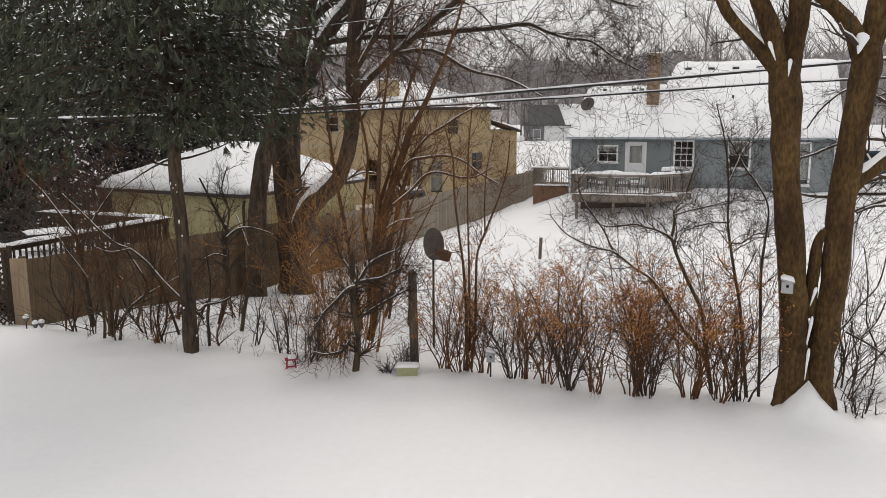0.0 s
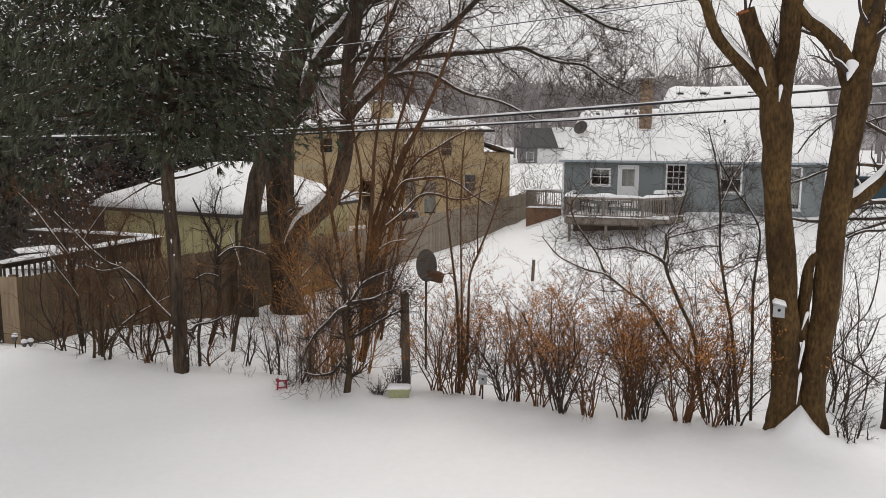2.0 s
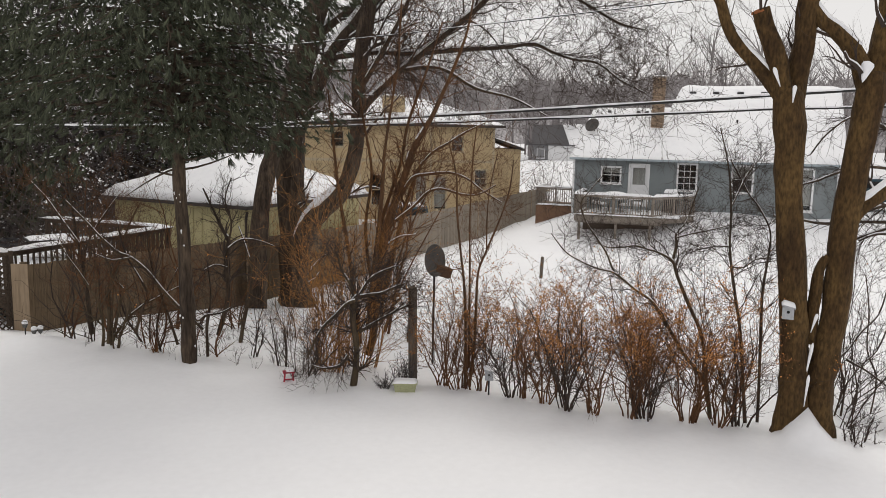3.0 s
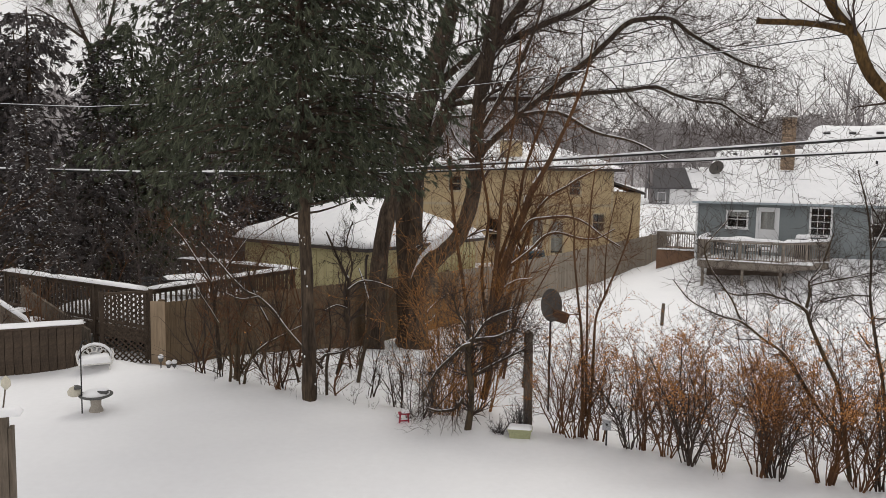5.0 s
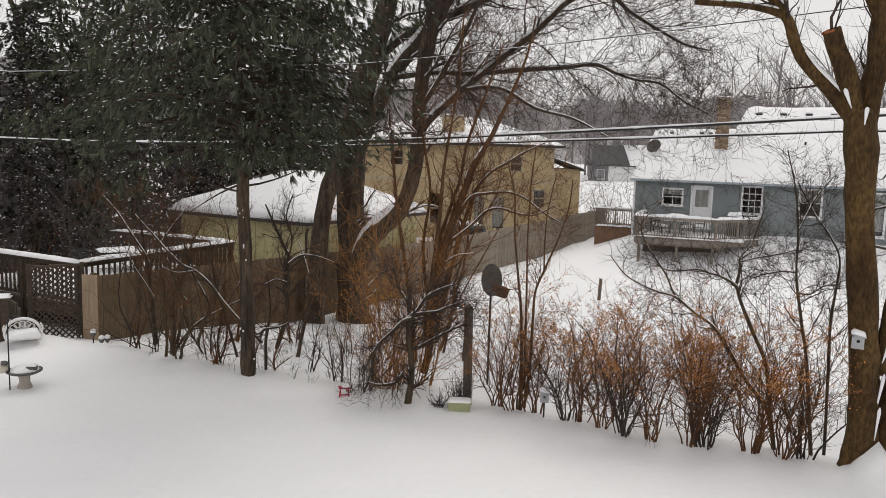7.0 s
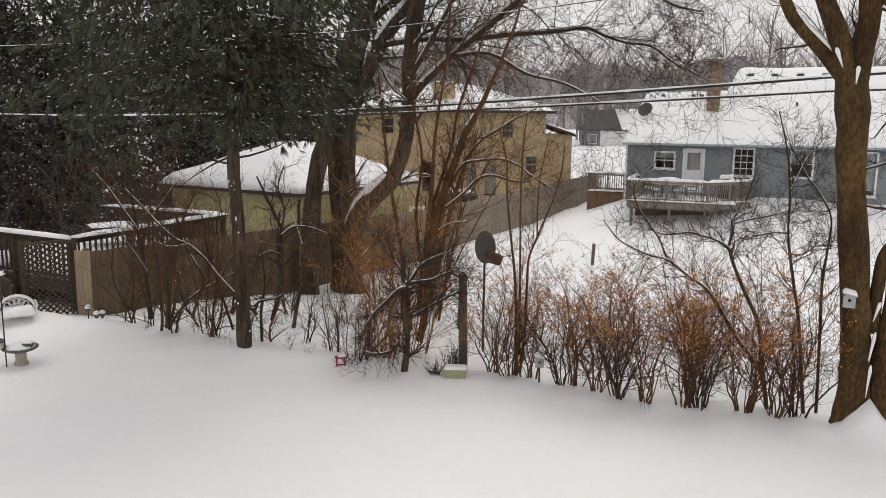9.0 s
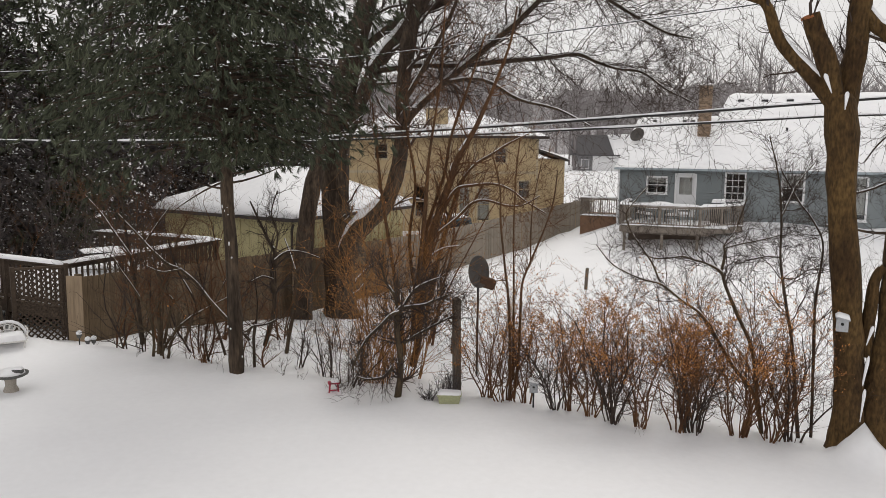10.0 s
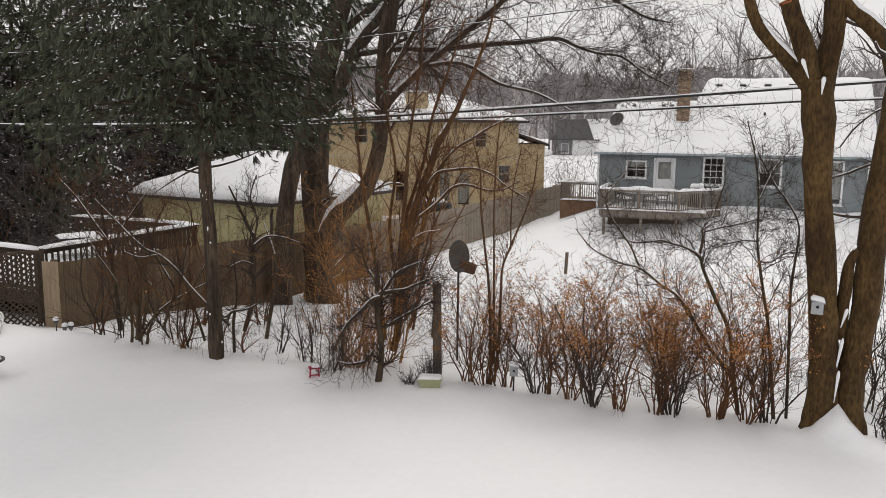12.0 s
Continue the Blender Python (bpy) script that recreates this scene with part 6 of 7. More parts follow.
# ---- woods far behind the houses ----
def far_woods():
    rnd, rng = random.Random(7), np.random.default_rng(7)
    protos = []
    for k in range(7):
        s = Shape()
        h = 12.0
        s.tube([(0, 0, -1), (rnd.uniform(-0.3, 0.3), 0, h * 0.4), (rnd.uniform(-0.6, 0.6), 0, h * 0.9)], [0.22, 0.15, 0.04], 4)
        for i in range(13):
            z = h * rnd.uniform(0.15, 0.8)
            a = rnd.uniform(0, 6.28)
            grow(s, None, (0, 0, z), (math.cos(a), math.sin(a), 0.9), h * 0.35 * rnd.uniform(0.6, 1.1), 0.075, 2, rnd, 0.35, 0.1, (4, 3), 3, 0, 3, 0.4)
        v = np.array(s.v)
        t = np.array([(f[0], f[i], f[i + 1]) for f in s.f for i in range(1, len(f) - 1)])
        protos.append((v, t))
    V, T, k = [], [], 0
    for i in range(165):
        y = rng.uniform(62, 150)
        x = rng.uniform(-0.75, 0.85) * y
        if y < 82 and -0.05 < x / y < 0.45 and rng.random() < 0.8:
            y += 30
            x *= 1.3
        v, t = protos[i % 7]
        a, q = rng.uniform(0, 6.28), rng.uniform(0.75, 1.25)
        R = np.array([[math.cos(a), -math.sin(a), 0], [math.sin(a), math.cos(a), 0], [0, 0, 1]]) * q
        V.append(v @ R.T + np.array([x, y, ground_z(x, y)]))
        T.append(t + k)
        k += len(v)
    # the trees' haze is only their lightened colour
    tagged(new("woods", mesh_arrays("woods", np.concatenate(V), np.concatenate(T), FAR_TWIG)), "bare woods in the snowy distance, haze in their pale grey", "woods", kind="stuff")


far_woods()


def distant_ridge():
    """The thick of the woods, far off, with an uneven top."""
    s, vs, fs, n = Shape(), [], [], 900
    for i in range(n + 1):
        a = radians(-62 + 124 * i / n)
        for d, top in ((190, None), (205, 1)):
            x, y = math.sin(a) * d, math.cos(a) * d
            h = 16.5 + 5.0 * (1 - smoothstep(-0.1, 0.3, a)) + 4.5 * noise.noise(Vector((a * 9, 0, 0))) + 2.2 * noise.noise(Vector((a * 60, 3, 0))) + 2.6 * noise.noise(Vector((a * 260, 5, 0)))
            vs.append((x, y, ground_z(x, y) - 1 + (h if top else 0)))
    for i in range(n):
        fs.append((2 * i, 2 * i + 2, 2 * i + 3, 2 * i + 1))
    s.add(vs, fs)
    solid("backdrop", s, FAR_WOOD, "wooded ridge in the distance, haze painted into its grey", "backdrop", "structure")


# light grey with the air's haze painted in, not the wood's own tone
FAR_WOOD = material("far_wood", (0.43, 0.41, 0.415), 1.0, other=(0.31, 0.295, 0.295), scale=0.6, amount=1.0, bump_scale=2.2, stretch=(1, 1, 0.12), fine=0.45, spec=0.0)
distant_ridge()

# ---- overhead cables ----
def cable(label, ends, r, sag=0.25, n=40):
    c = thing("cable", label, "cable", group="overhead cables")
    pts = []
    for (a, b) in zip(ends, ends[1:]):
        a, b = Vector(a), Vector(b)
        for i in range(n):
            u = i / n
            pts.append(a.lerp(b, u) - Vector((0, 0, sag * 4 * u * (1 - u))))
    pts.append(Vector(ends[-1]))
    part("wire", Shape().tube(pts, r, 6), WIRE, c, "", True)
    rr = [max(0.004, r * (0.85 + 0.7 * noise.noise(p * 1.7))) for p in pts]
    part("snow", Shape().tube([p + Vector((0, 0, r * 0.85)) for p in pts], rr, 6), SNOW_CAP, c, "line of snow on the wire", True)


cable("thick black overhead cable with a line of snow", [(-30, 22.6, 4.2), (-9.2, 22.17, 3.93), (-2.31, 21.88, 4.11), (9.5, 17.6, 4.99), (28, 11.0, 6.6)], 0.033, 0.03)
cable("black overhead cable with a line of snow", [(-2.6, 22.0, 4.0), (9.52, 17.59, 4.68), (28, 11.0, 5.5)], 0.026, 0.03)
cable("thin upper overhead wire dusted with snow", [(-30, 23.6, 6.4), (-11.58, 23.28, 5.84), (-1.54, 21.95, 6.26), (2.36, 20.87, 6.66), (8.97, 17.88, 7.32), (24, 11.5, 9.0)], 0.013, 0.02)


# ---- garden things ----
def birdbath():
    b = thing("birdbath", "cast stone birdbath filled with snow", "birdbath", (-6.17, 12.5, ground_z(-6.17, 12.5)))
    b.scale = (0.9, 0.9, 0.9)
    part("pedestal", Shape().lathe((0, 0, 0), [(0.13, -0.1), (0.125, 0.02), (0.09, 0.1), (0.095, 0.2), (0.14, 0.26)], 20), STONE, b, "", True)
    part("bowl", Shape().lathe((0, 0, 0.25), [(0.12, 0.0), (0.24, 0.02), (0.295, 0.05), (0.3, 0.075), (0.27, 0.075), (0.1, 0.05)], 24), STONE_DARK, b, "dark weathered bowl", True)
    part("snow", Shape().lathe((0, 0, 0.3), [(0.25, 0.0), (0.24, 0.04), (0.16, 0.09), (0.04, 0.11)], 18), SNOW_CAP, b, "", True)
    part("stone_figure", Shape().lathe((0.14, -0.06, 0.33), [(0.03, 0), (0.07, 0.03), (0.075, 0.07), (0.04, 0.1)], 12).lathe((0.22, -0.06, 0.34), [(0.02, 0), (0.05, 0.03), (0.045, 0.06), (0.01, 0.075)], 10), STONE_DARK, b, "", True)
    part("snow", Shape().pillow((0.17, -0.06, 0.42), (0.17, 0.12, 0.04), None, 3, 6, 6), SNOW_CAP, b, "", True)


birdbath()


def garden_hook():
    h = thing("garden_hook", "thin black garden hook with a pale hanging lantern", "garden hook", (-6.33, 12.35, ground_z(-6.33, 12.35)))
    part("pole", Shape().tube([(0, 0, -0.1), (0, 0, 1.1), (0.03, 0, 1.2), (0.1, 0, 1.22), (0.12, 0, 1.17)], 0.011, 6), DARK_METAL, h)
    part("arm", Shape().tube([(0, 0, 0.42), (-0.06, 0, 0.47), (-0.12, 0, 0.46)], 0.008, 6), DARK_METAL, h)
    part("lantern", Shape().lathe((-0.12, 0, 0.28), [(0.05, 0.0), (0.1, 0.03), (0.11, 0.09), (0.07, 0.15), (0.02, 0.17)], 14), CREAM, h, "cream ceramic lantern", True)
    part("cap", Shape().lathe((-0.05, -0.03, 0.42), [(0.06, 0.0), (0.05, 0.04), (0.015, 0.06)], 12), STONE_DARK, h, "", True)


garden_hook()


def garden_chair():
    x, y = -7.35, 14.9
    c = thing("garden_chair", "white ornate iron garden chair heaped with snow", "chair", (x, y, ground_z(x, y) - 0.1), 28)
    for a in (-0.28, 0.28):
        for b in (-0.2, 0.2):
            part("leg", Shape().tube([(a, b, -0.12), (a * 0.9, b * 0.9, 0.1), (a, b, 0.2)], 0.016, 6), WHITE_IRON, c)
    part("seat", Shape().box((0, 0, 0.2), (0.62, 0.46, 0.03), None, 0.01), WHITE_IRON, c)
    ring = [(math.cos(k * math.pi / 10) * 0.31, 0.2, 0.22 + math.sin(k * math.pi / 10) * 0.28) for k in range(11)]
    part("backrest", Shape().tube(ring, 0.018, 6), WHITE_IRON, c)
    for k in range(7):
        a = (k + 0.5) * math.pi / 7
        px, pz = math.cos(a) * 0.2, 0.24 + math.sin(a) * 0.17
        part("scroll", Shape().tube([(px + 0.055 * math.cos(q * 0.7), 0.2, pz + 0.055 * math.sin(q * 0.7)) for q in range(10)], 0.012, 5), WHITE_IRON, c)
    for s in (-0.31, 0.31):
        part("armrest", Shape().tube([(s, 0.2, 0.4), (s * 1.08, 0.0, 0.38), (s, -0.2, 0.24)], 0.015, 6), WHITE_IRON, c)
    part("snow", Shape().pillow((0, 0, 0.217), (0.6, 0.44, 0.13), None, 5, 12, 10), SNOW_CAP, c, "", True)
    part("snow", Shape().tube([(p[0], p[1], p[2] + 0.025) for p in ring], 0.026, 6), SNOW_CAP, c, "", True)


garden_chair()

for i, (x, y, h) in enumerate(((-6.3, 15.55, 0.22), (-6.12, 15.5, 0.12), (-6.05, 15.62, 0.15))):
    g = thing("garden_light", "small dark stake light capped with snow", "garden light", (x, y, ground_z(x, y)), group="stake lights at the fence end")
    part("stake", Shape().tube([(0, 0, -0.1), (0, 0, h)], 0.012, 6), DARK_METAL, g)
    part("head", Shape().lathe((0, 0, h), [(0.03, -0.06), (0.045, -0.02), (0.055, 0.0), (0.03, 0.03)], 10), STONE_DARK, g, "", True)
    part("snow", Shape().lathe((0, 0, h + 0.02), [(0.055, 0), (0.06, 0.03), (0.04, 0.06), (0.01, 0.075)], 10), SNOW_CAP, g, "", True)


def red_stand():
    x, y = -1.03, 12.32
    s = thing("red_stand", "little red metal stand capped with snow", "stand", (x, y, ground_z(x, y)), 10)
    for a in (-0.06, 0.06):
        part("leg", Shape().tube([(a * 1.3, 0, -0.05), (a, 0, 0.15)], 0.014, 6), RED, s)
    part("top", Shape().box((0, 0, 0.155), (0.19, 0.12, 0.025), None, 0.006), RED, s)
    part("crossbar", Shape().tube([(-0.075, 0, 0.03), (0.075, 0, 0.03)], 0.012, 6), RED, s)
    part("snow", Shape().pillow((0.02, 0, 0.169), (0.13, 0.11, 0.06), None, 2, 6, 6), SNOW_CAP, s, "", True)


red_stand()


def snowy_stump():
    """A dark broken trunk with a thick cap of snow."""
    x, y = 7.97, 10.2
    z = ground_z(x, y)
    t = thing("tree_stump", "tall dark broken trunk with a thick cap of snow", "stump", (x, y, z))
    part("trunk", Shape().tube([(0.02, 0, -0.3), (0.0, 0, 0.15), (-0.03, 0, 0.7), (0.02, 0, 1.2), (0.05, 0, 1.6)], [0.2, 0.14, 0.11, 0.12, 0.14], 12, uneven=0.4), BARK_DARK, t, "", True)
    part("snow", Shape().lathe((0.05, 0, 1.58), [(0.13, 0.0), (0.17, 0.06), (0.15, 0.15), (0.09, 0.22), (0.02, 0.25)], 16), SNOW_CAP, t, "", True)


snowy_stump()


def planter():
    x, y = 0.80, 11.78
    p = thing("planter", "pale green tapered planter box full of snow", "planter", (x, y, ground_z(x, y)), -6)
    p.scale = (0.85, 0.85, 0.85)
    a, b, h = 0.17, 0.21, 0.17
    part("box", Shape().add([(-a, -0.09, -0.05), (a, -0.09, -0.05), (a, 0.09, -0.05), (-a, 0.09, -0.05), (-b, -0.12, h), (b, -0.12, h), (b, 0.12, h), (-b, 0.12, h)], [(3, 2, 1, 0), (4, 5, 6, 7), (0, 1, 5, 4), (1, 2, 6, 5), (2, 3, 7, 6), (3, 0, 4, 7)]), PALE_GREEN, p)
    part("rim", Shape().box((0, 0, h), (2 * b + 0.03, 0.27, 0.03), None, 0.008), PALE_GREEN, p)
    part("snow", Shape().pillow((0, 0, h + 0.014), (0.44, 0.26, 0.05), None, 6, 10, 8), SNOW_CAP, p, "", True)


planter()
for i, (x, y, h) in enumerate(((0.72, 12.05, 0.45), (0.84, 12.1, 0.5), (0.48, 11.9, 0.32))):
    shrub("evergreen_shrub", "small grey-green shrub dusted with snow by the planter", (x, y), 16, h, 0.35, 0.006, 600 + i, SPRUCE, (7, 3), 0.06, 0)


def old_post():
    x, y = 0.95, 12.36
    p = thing("post", "weathered grey wooden post standing in snow", "post", (x, y, ground_z(x, y)), 12)
    part("shaft", Shape().box((0, 0, 0.72), (0.115, 0.115, 1.8), pose(0, 0, 0, 0, -1.0), 0.012), POST_WOOD, p)
    part("bracket", Shape().box((-0.07, 0, 1.32), (0.06, 0.09, 0.08), None, 0.01), RUST, p, "rusty bracket")


old_post()


def yard_dish():
    x, y = 1.43, 13.93
    z = ground_z(x, y)
    d = thing("satellite_dish", "old dark satellite dish on a pole behind the hedge", "dish", (x, y, z), 0)
    m = pose(0, 0, 0, 80, 0, 28)
    h = 1.70 - z
    part("bowl", Shape().lathe((-0.02, 0, h), [(0.03, 0.0), (0.16, 0.02), (0.27, 0.07), (0.295, 0.1), (0.28, 0.1), (0.15, 0.05), (0.02, 0.03)], 28, Matrix.Diagonal((0.78, 1, 1, 1)) @ m), DISH, d, "", True)
    part("housing", Shape().box((0.17, 0.05, h - 0.2), (0.3, 0.2, 0.2), pose(0, 0, 0, 0, 18, 10), 0.03), RUST, d, "rusty brown housing")
    part("pole", Shape().tube([(0.02, 0.06, -0.2), (0.02, 0.06, h)], 0.02, 8), DARK_METAL, d)


yard_dish()


def birdhouse(at, turn, s, label, mast=0.0):
    b = thing("birdhouse", label, "birdhouse", at, turn)
    w, d, h = 0.15 * s, 0.14 * s, 0.19 * s
    part("box", Shape().prism([(-w / 2, -d / 2, 0), (w / 2, -d / 2, 0), (w / 2, -d / 2, h * 0.85), (0, -d / 2, h), (-w / 2, -d / 2, h * 0.85)], (0, d, 0)), GREY_BOX, b)
    # no opening: a near-black disc paints the shade inside the hole
    part("entrance", Shape().lathe((0, -d / 2 - 0.002, h * 0.55), [(0.022 * s, 0), (0.02 * s, 0.003)], 14, pose(0, 0, 0, 90)), HOLE, b)
    part("roof", Shape().box((0, -0.01, h * 0.97), (w * 1.25, d * 1.35, 0.018), pose(0, 0, 0, 0, 12), 0.003), GREY_BOX, b)
    part("snow", Shape().pillow((0, -0.01, h * 1.0 + 0.008), (w * 1.25, d * 1.35, 0.05 * s), pose(0, 0, 0, 0, 12), 4, 8, 8), SNOW_CAP, b, "", True)
    if mast:
        part("pole", Shape().tube([(0, 0, -mast), (0, 0, 0.02)], 0.014, 6), DARK_METAL, b)


birdhouse((5.6, 9.40, 1.70), -28, 0.92, "grey wooden birdhouse with snow on its roof, fixed to a trunk")
birdhouse((2.07, 11.5, 0.25), -10, 0.85, "small grey birdhouse on a stick in the hedge", 0.35)


def stake(x, y, h):
    p = thing("stake", "short weathered stake in the snowy garden", "stake", (x, y, ground_z(x, y)))
    part("shaft", Shape().box((0, 0, h / 2 - 0.1), (0.09, 0.08, h + 0.2), pose(0, 0, 0, 1, 2, 20), 0.01), POST_WOOD, p)
    part("snow", Shape().pillow((0.02, 0, h), (0.09, 0.08, 0.03), None, 1, 5, 5), SNOW_CAP, p, "", True)


stake(6.93, 28.2, 0.8)


def near_post():
    p = thing("railing_post", "weathered wooden railing post capped with snow", "post", (-3.42, 5.5, 0), 20)
    part("shaft", Shape().box((0, 0, 1.05), (0.075, 0.09, 2.3), None, 0.008), POST_WOOD, p)
    part("shaft", Shape().box((0.055, 0.01, 1.0), (0.03, 0.09, 2.2), None, 0.004), POST_WOOD, p)
    part("snow", Shape().pillow((0.03, 0, 2.2), (0.2, 0.15, 0.055), None, 3, 8, 8), SNOW_CAP, p, "", True)
    part("stalk", Shape().tube([(0.0, 0.02, 2.2), (0.02, 0.02, 2.35), (0.025, 0.02, 2.4)], 0.006, 5), POST_WOOD, p)
    part("seed_head", Shape().lathe((0.03, 0.02, 2.38), [(0.01, 0), (0.035, 0.03), (0.03, 0.07), (0.008, 0.1)], 8), CREAM, p, "", True)


near_post()


# ---- beside the raised deck ----
def plank_box():
    """A low boarded bed against the steps."""
    b = thing("raised_bed", "low dark boarded bed capped with snow", "raised bed")
    a, c = Vector((-10.4, 13.75)), Vector((-7.75, 15.2))
    run, mid = c - a, (a + c) / 2
    m = Matrix.Rotation(math.atan2(run.y, run.x), 4, "Z")
    n = 20
    me = Shape().box((0, 0, 0), (run.length / n - 0.01, 0.025, 1.2)).mesh("board", DECK_BROWN)
    for i in range(n):
        p = a + run * (i + 0.5) / n
        part("board", me, DECK_BROWN, b).matrix_basis = Matrix.Translation((p.x, p.y, 0.3)) @ m
    back = Vector((-run.y, run.x)).normalized()
    part("core", Shape().box((mid.x + back.x * 0.25, mid.y + back.y * 0.25, 0.28), (run.length - 0.05, 0.44, 1.15), m), DECK_BROWN, b)
    part("cap", Shape().box((mid.x + back.x * 0.22, mid.y + back.y * 0.22, 0.90), (run.length + 0.1, 0.56, 0.045), m, 0.008), DECK_BROWN, b)
    part("snow", Shape().pillow((mid.x + back.x * 0.22, mid.y + back.y * 0.22, 0.924), (run.length + 0.08, 0.54, 0.03), m, 2, 30, 8), SNOW_CAP, b, "", True)


plank_box()


def deck_steps():
    s = thing("steps", "grey boarded deck steps with snow on the slanting side", "steps")
    a, b = Vector((-10.9, 17.0, 1.25)), Vector((-9.0, 16.4, 0.35))
    part("side_panel", Shape().prism([(a.x, a.y, -0.4), (b.x, b.y, -0.4), b, a], (0.03, 0.06, 0)), POST_WOOD, s)
    part("side_panel", Shape().prism([(a.x + 0.3, a.y + 0.95, -0.4), (b.x + 0.3, b.y + 0.95, -0.4), (b.x + 0.3, b.y + 0.95, b.z), (a.x + 0.3, a.y + 0.95, a.z)], (0.03, 0.06, 0)), POST_WOOD, s)
    part("snow", Shape().tube([a + Vector((0, 0, 0.02)), a.lerp(b, 0.5) + Vector((0, 0, 0.03)), b + Vector((0, 0, 0.02))], 0.055, 7), SNOW_CAP, s, "", True)
    for i in range(5):
        p = a.lerp(b, (i + 0.5) / 5)
        part("tread", Shape().box((p.x + 0.16, p.y + 0.5, p.z - 0.5), (0.36, 0.95, 0.04), pose(0, 0, 0, 0, 0, -17)), DECK_BROWN, s)
        part("snow", Shape().pillow((p.x + 0.16, p.y + 0.5, p.z - 0.478), (0.34, 0.9, 0.1), pose(0, 0, 0, 0, 0, -17), i, 6, 10), SNOW_CAP, s, "", True)


deck_steps()


def patio_table(at, turn, w, d, z, label, snow=0.06):
    t = thing("patio_table", label, "table", (*at, z), turn)
    for i in range(7):
        part("slat", Shape().box((0, (i - 3) * d / 7, 0.7), (w, d / 7 - 0.015, 0.03)), DARK_METAL, t)
    for a in (-1, 1):
        for b in (-1, 1):
            part("leg", Shape().tube([(a * w * 0.45, b * d * 0.42, 0), (a * w * 0.42, b * d * 0.4, 0.69)], 0.02, 6), DARK_METAL, t)
    if snow:
        part("snow", Shape().pillow((-w * 0.1, 0, 0.717), (w * 0.75, d * 0.95, snow), None, 4, 12, 10), SNOW_CAP, t, "", True)
    return t


patio_table((-7.3, 20.3), 30, 1.5, 0.9, 0.5, "dark slatted patio table partly covered with snow")
basket = thing("wire_basket", "black wire basket standing on the snowy railing", "basket", (-7.25, 17.35, 1.45), 0)
for z in (0.0, 0.12):
    part("ring", Shape().tube([(0.17 * math.cos(k * 0.3142), 0.17 * math.sin(k * 0.3142), z) for k in range(21)], 0.014, 5), DARK_METAL, basket)
for k in range(8):
    part("wire", Shape().tube([(0.17 * math.cos(k * 0.785), 0.17 * math.sin(k * 0.785), q * 0.12) for q in range(2)], 0.007, 4), DARK_METAL, basket)


# ---- on the blue house's deck ----
def local(a, u):
    p = HOUSE_AT + HOUSE_X * a + HOUSE_Y * u
    return p.x, p.y


def deck_chair(a, u, turn):
    c = thing("deck_chair", "dark metal deck chair with snow on its seat", "chair", (*local(a, u), 0.22), math.degrees(HOUSE_TURN) + turn, "chairs on the deck")
    for x in (-0.24, 0.24):
        for y in (-0.22, 0.22):
            part("leg", Shape().tube([(x, y, 0), (x, y, 0.42)], 0.016, 6), DARK_METAL, c)
        part("armrest", Shape().tube([(x, 0.24, 0.62), (x, -0.22, 0.62), (x, -0.24, 0.42)], 0.018, 6), DARK_METAL, c)
    part("seat", Shape().box((0, 0, 0.43), (0.5, 0.48, 0.03), None, 0.008), DARK_METAL, c)
    for i in range(6):
        part("back_slat", Shape().tube([(-0.22 + i * 0.088, 0.23, 0.44), (-0.22 + i * 0.088, 0.3, 0.92)], 0.014, 5), DARK_METAL, c)
    part("back_rail", Shape().tube([(-0.25, 0.3, 0.93), (0.25, 0.3, 0.93)], 0.02, 6), DARK_METAL, c)
    part("snow", Shape().pillow((0, 0, 0.447), (0.46, 0.44, 0.14), None, a, 8, 8), SNOW_CAP, c, "", True)


for a, u, turn in ((1.75, -2.5, 140), (2.9, -2.55, 200), (3.4, -1.6, 280), (1.4, -1.5, 80)):
    deck_chair(a, u, turn)


def round_table():
    t = thing("deck_table", "round dark deck table under a dome of snow", "table", (*local(2.35, -1.8), 0.22))
    part("tabletop", Shape().lathe((0, 0, 0.68), [(0.66, 0), (0.68, 0.015), (0.66, 0.03)], 28), DARK_METAL, t)
    for k in range(4):
        a = k * math.pi / 2 + 0.5
        part("leg", Shape().tube([(0.4 * math.cos(a), 0.4 * math.sin(a), 0), (0.34 * math.cos(a), 0.34 * math.sin(a), 0.69)], 0.02, 6), DARK_METAL, t)
    part("snow", Shape().lathe((0, 0, 0.712), [(0.72, 0.0), (0.72, 0.12), (0.62, 0.24), (0.3, 0.32), (0.03, 0.34)], 24), SNOW_CAP, t, "", True)


round_table()


def grill():
    g = thing("grill", "dark barbecue grill heaped with snow", "grill", (*local(5.0, -1.55), 0.22), math.degrees(HOUSE_TURN))
    part("cart", Shape().box((0, 0, 0.4), (0.7, 0.45, 0.75), None, 0.02), DARK_METAL, g)
    part("lid", Shape().tube([(-0.34, 0, 0.9), (0.34, 0, 0.9)], 0.22, 14), DARK_METAL, g)
    part("side_shelf", Shape().box((-0.55, 0, 0.86), (0.4, 0.42, 0.03)), DARK_METAL, g)
    part("snow", Shape().pillow((0, 0, 1.06), (0.66, 0.42, 0.22), None, 3, 12, 10), SNOW_CAP, g, "", True)
    part("snow", Shape().pillow((-0.55, 0, 0.877), (0.4, 0.42, 0.12), None, 5, 8, 8), SNOW_CAP, g, "", True)


grill()


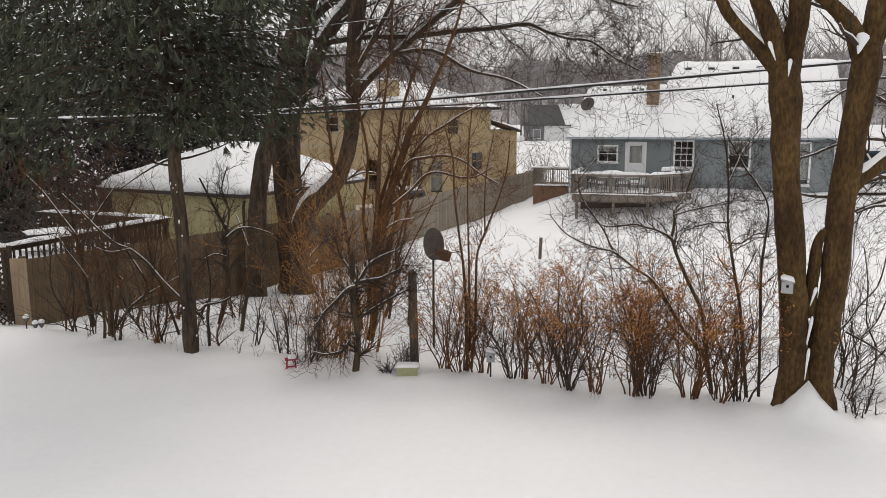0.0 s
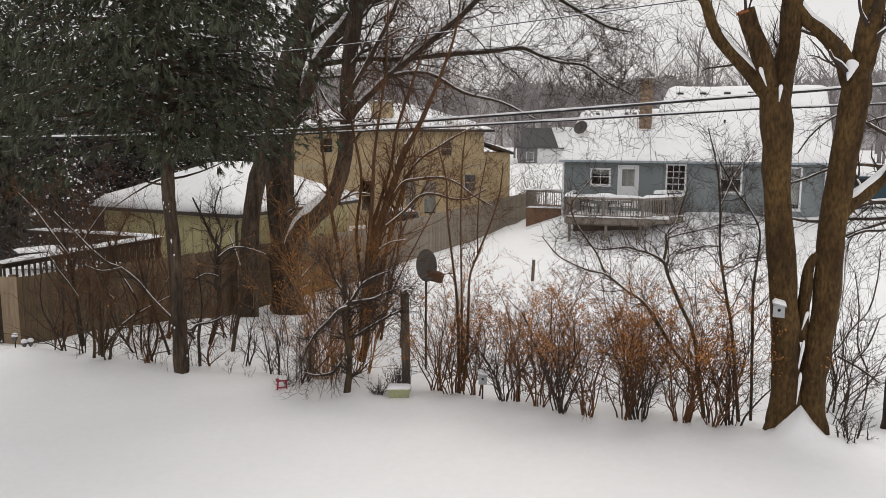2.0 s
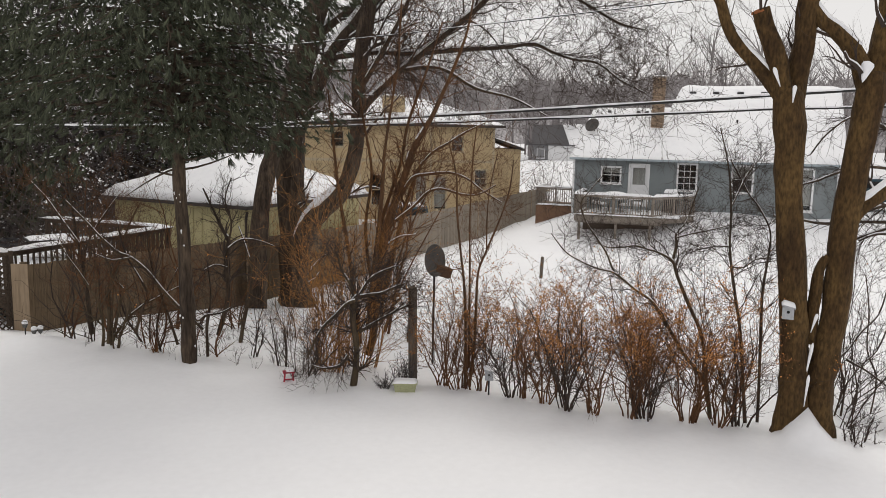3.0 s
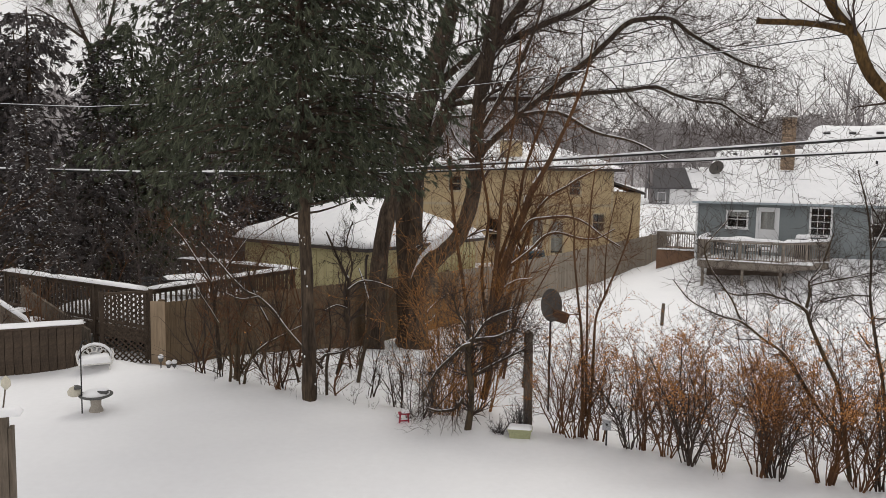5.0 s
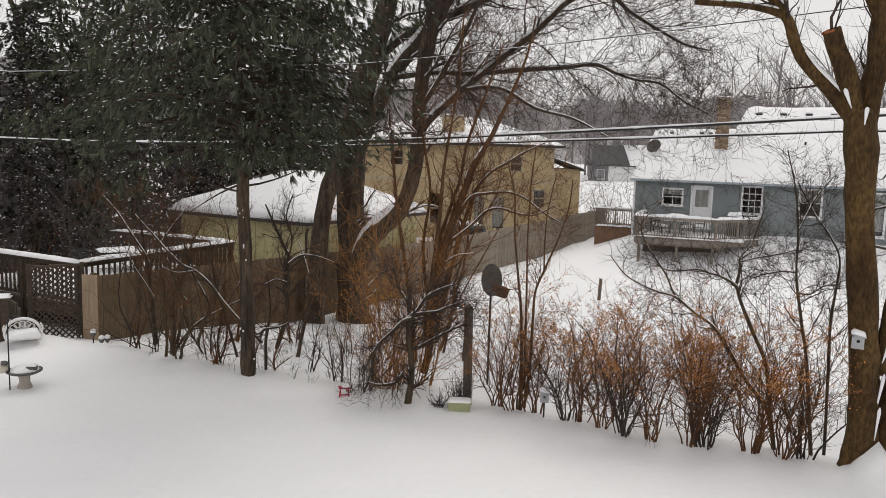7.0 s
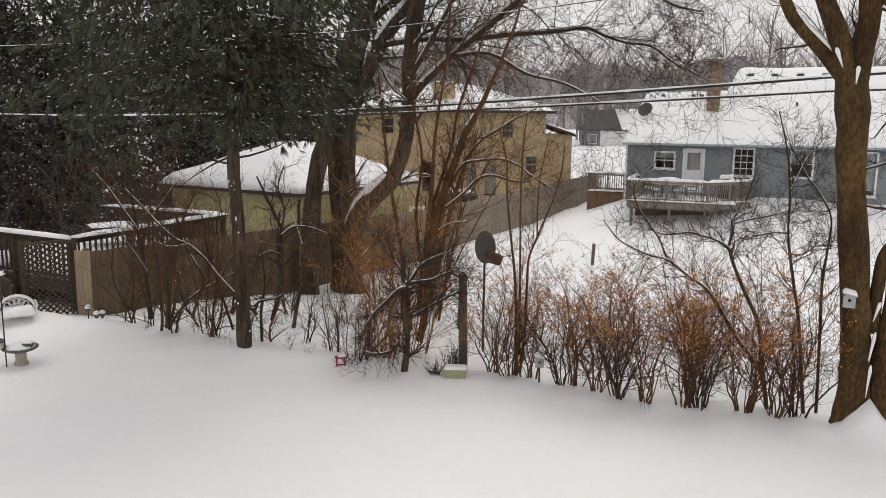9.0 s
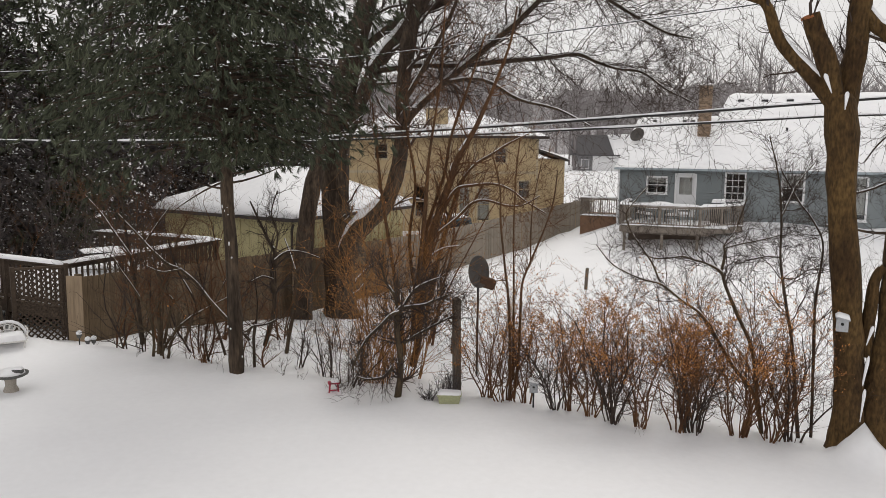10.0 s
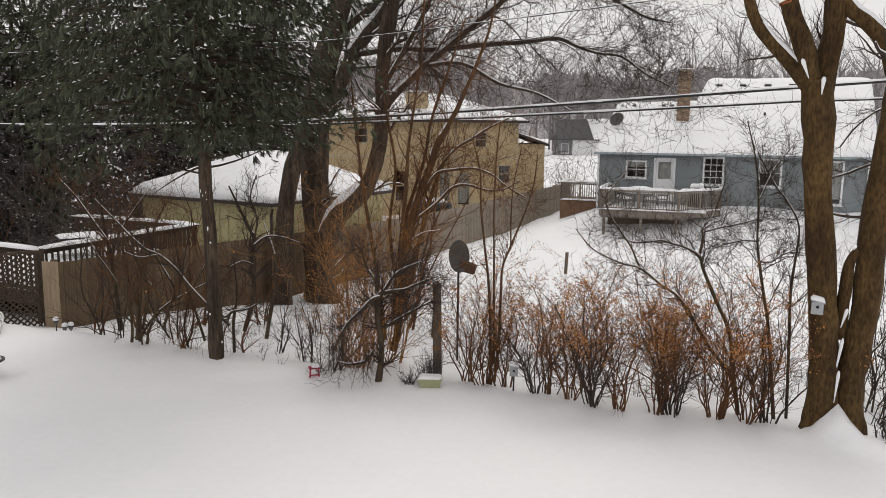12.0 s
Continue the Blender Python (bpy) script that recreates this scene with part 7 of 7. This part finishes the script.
# ---- behind the fence, before the yellow house ----
def parked_car(x, y, turn, label, snow=0.14):
    c = thing("car", label, "car", (x, y, ground_z(x, y) + 0.05), turn)
    prof = [(-2.1, 0.35), (-2.1, 0.85), (-1.95, 1.0), (-1.0, 1.08), (-0.5, 1.1), (0.0, 1.6), (0.2, 1.68), (1.7, 1.66), (2.05, 1.15), (2.1, 0.5), (2.05, 0.35)]
    part("body", Shape().prism([(0.85 * 1.0, a, z) for a, z in prof], (-1.7, 0, 0)), BLUE_PLASTIC, c)
    part("rear_window", Shape().box((0, -0.26, 1.36), (1.4, 0.02, 0.5), pose(0, 0, 0, -42)), HOLE, c)
    for sx in (-0.853, 0.853):
        part("side_window", Shape().box((sx, 0.95, 1.36), (0.012, 1.5, 0.36)), HOLE, c)
        for yy in (-1.35, 1.35):
            w = part("wheel", Shape().lathe((sx * 0.94, yy, 0.32), [(0.2, -0.1), (0.31, -0.09), (0.33, 0), (0.31, 0.09), (0.2, 0.1)], 20, pose(0, 0, 0, 0, 90)), HOLE, c)
            part("rim", Shape().lathe((sx * 0.985, yy, 0.32), [(0.2, -0.03), (0.19, 0.05), (0.05, 0.06)], 14, pose(0, 0, 0, 0, 90 if sx > 0 else -90)), DARK_METAL, w)
    part("snow", Shape().pillow((0, 0.95, 1.672), (1.6, 1.7, snow), None, 3, 12, 12), SNOW_CAP, c, "", True)
    part("snow", Shape().pillow((0, -1.3, 1.06), (1.55, 1.4, snow * 0.85), None, 5, 12, 10), SNOW_CAP, c, "", True)


parked_car(2.75, 38.3, 8, "dark blue parked car with snow on its roof")
parked_car(28.6, 39.0, 70, "parked car deep under snow beside the blue house", 0.22)


# ---- brickwork of the chimney ----
def chimney_bricks():
    me = Shape().box((0, 0, 0), (0.196, 0.094, 0.057), None, 0.006).mesh("brick", BRICK)
    turned = Shape().box((0, 0, 0), (0.094, 0.196, 0.057), None, 0.006).mesh("brick", BRICK)
    core = [o for o in BLUE.children if o.name.startswith("chimney_core")][0]
    cx, cy, z, row = 3.97, 2.1, 4.15, 0
    while z < 7.05:
        sh = 0.05 if row % 2 else -0.05
        for k in (-1, 0, 1):
            o = part("brick", me, BRICK, core)
            o.matrix_basis = Matrix.Translation((cx + k * 0.205 + sh * 0.6, cy - 0.265, z))
        if z > 4.6:
            for s in (-1, 1):
                for k in (-1, 1):
                    o = part("brick", turned, BRICK, core)
                    o.matrix_basis = Matrix.Translation((cx + s * 0.268, cy + k * 0.11 + sh * 0.5, z))
        z += 0.067
        row += 1
    part("crown", Shape().box((cx, cy, 7.08), (0.7, 0.7, 0.09), None, 0.01), MORTAR, core)
    part("snow", Shape().pillow((cx, cy, 7.127), (0.7, 0.7, 0.08), None, 3, 8, 8), SNOW_CAP, core, "", True)


chimney_bricks()
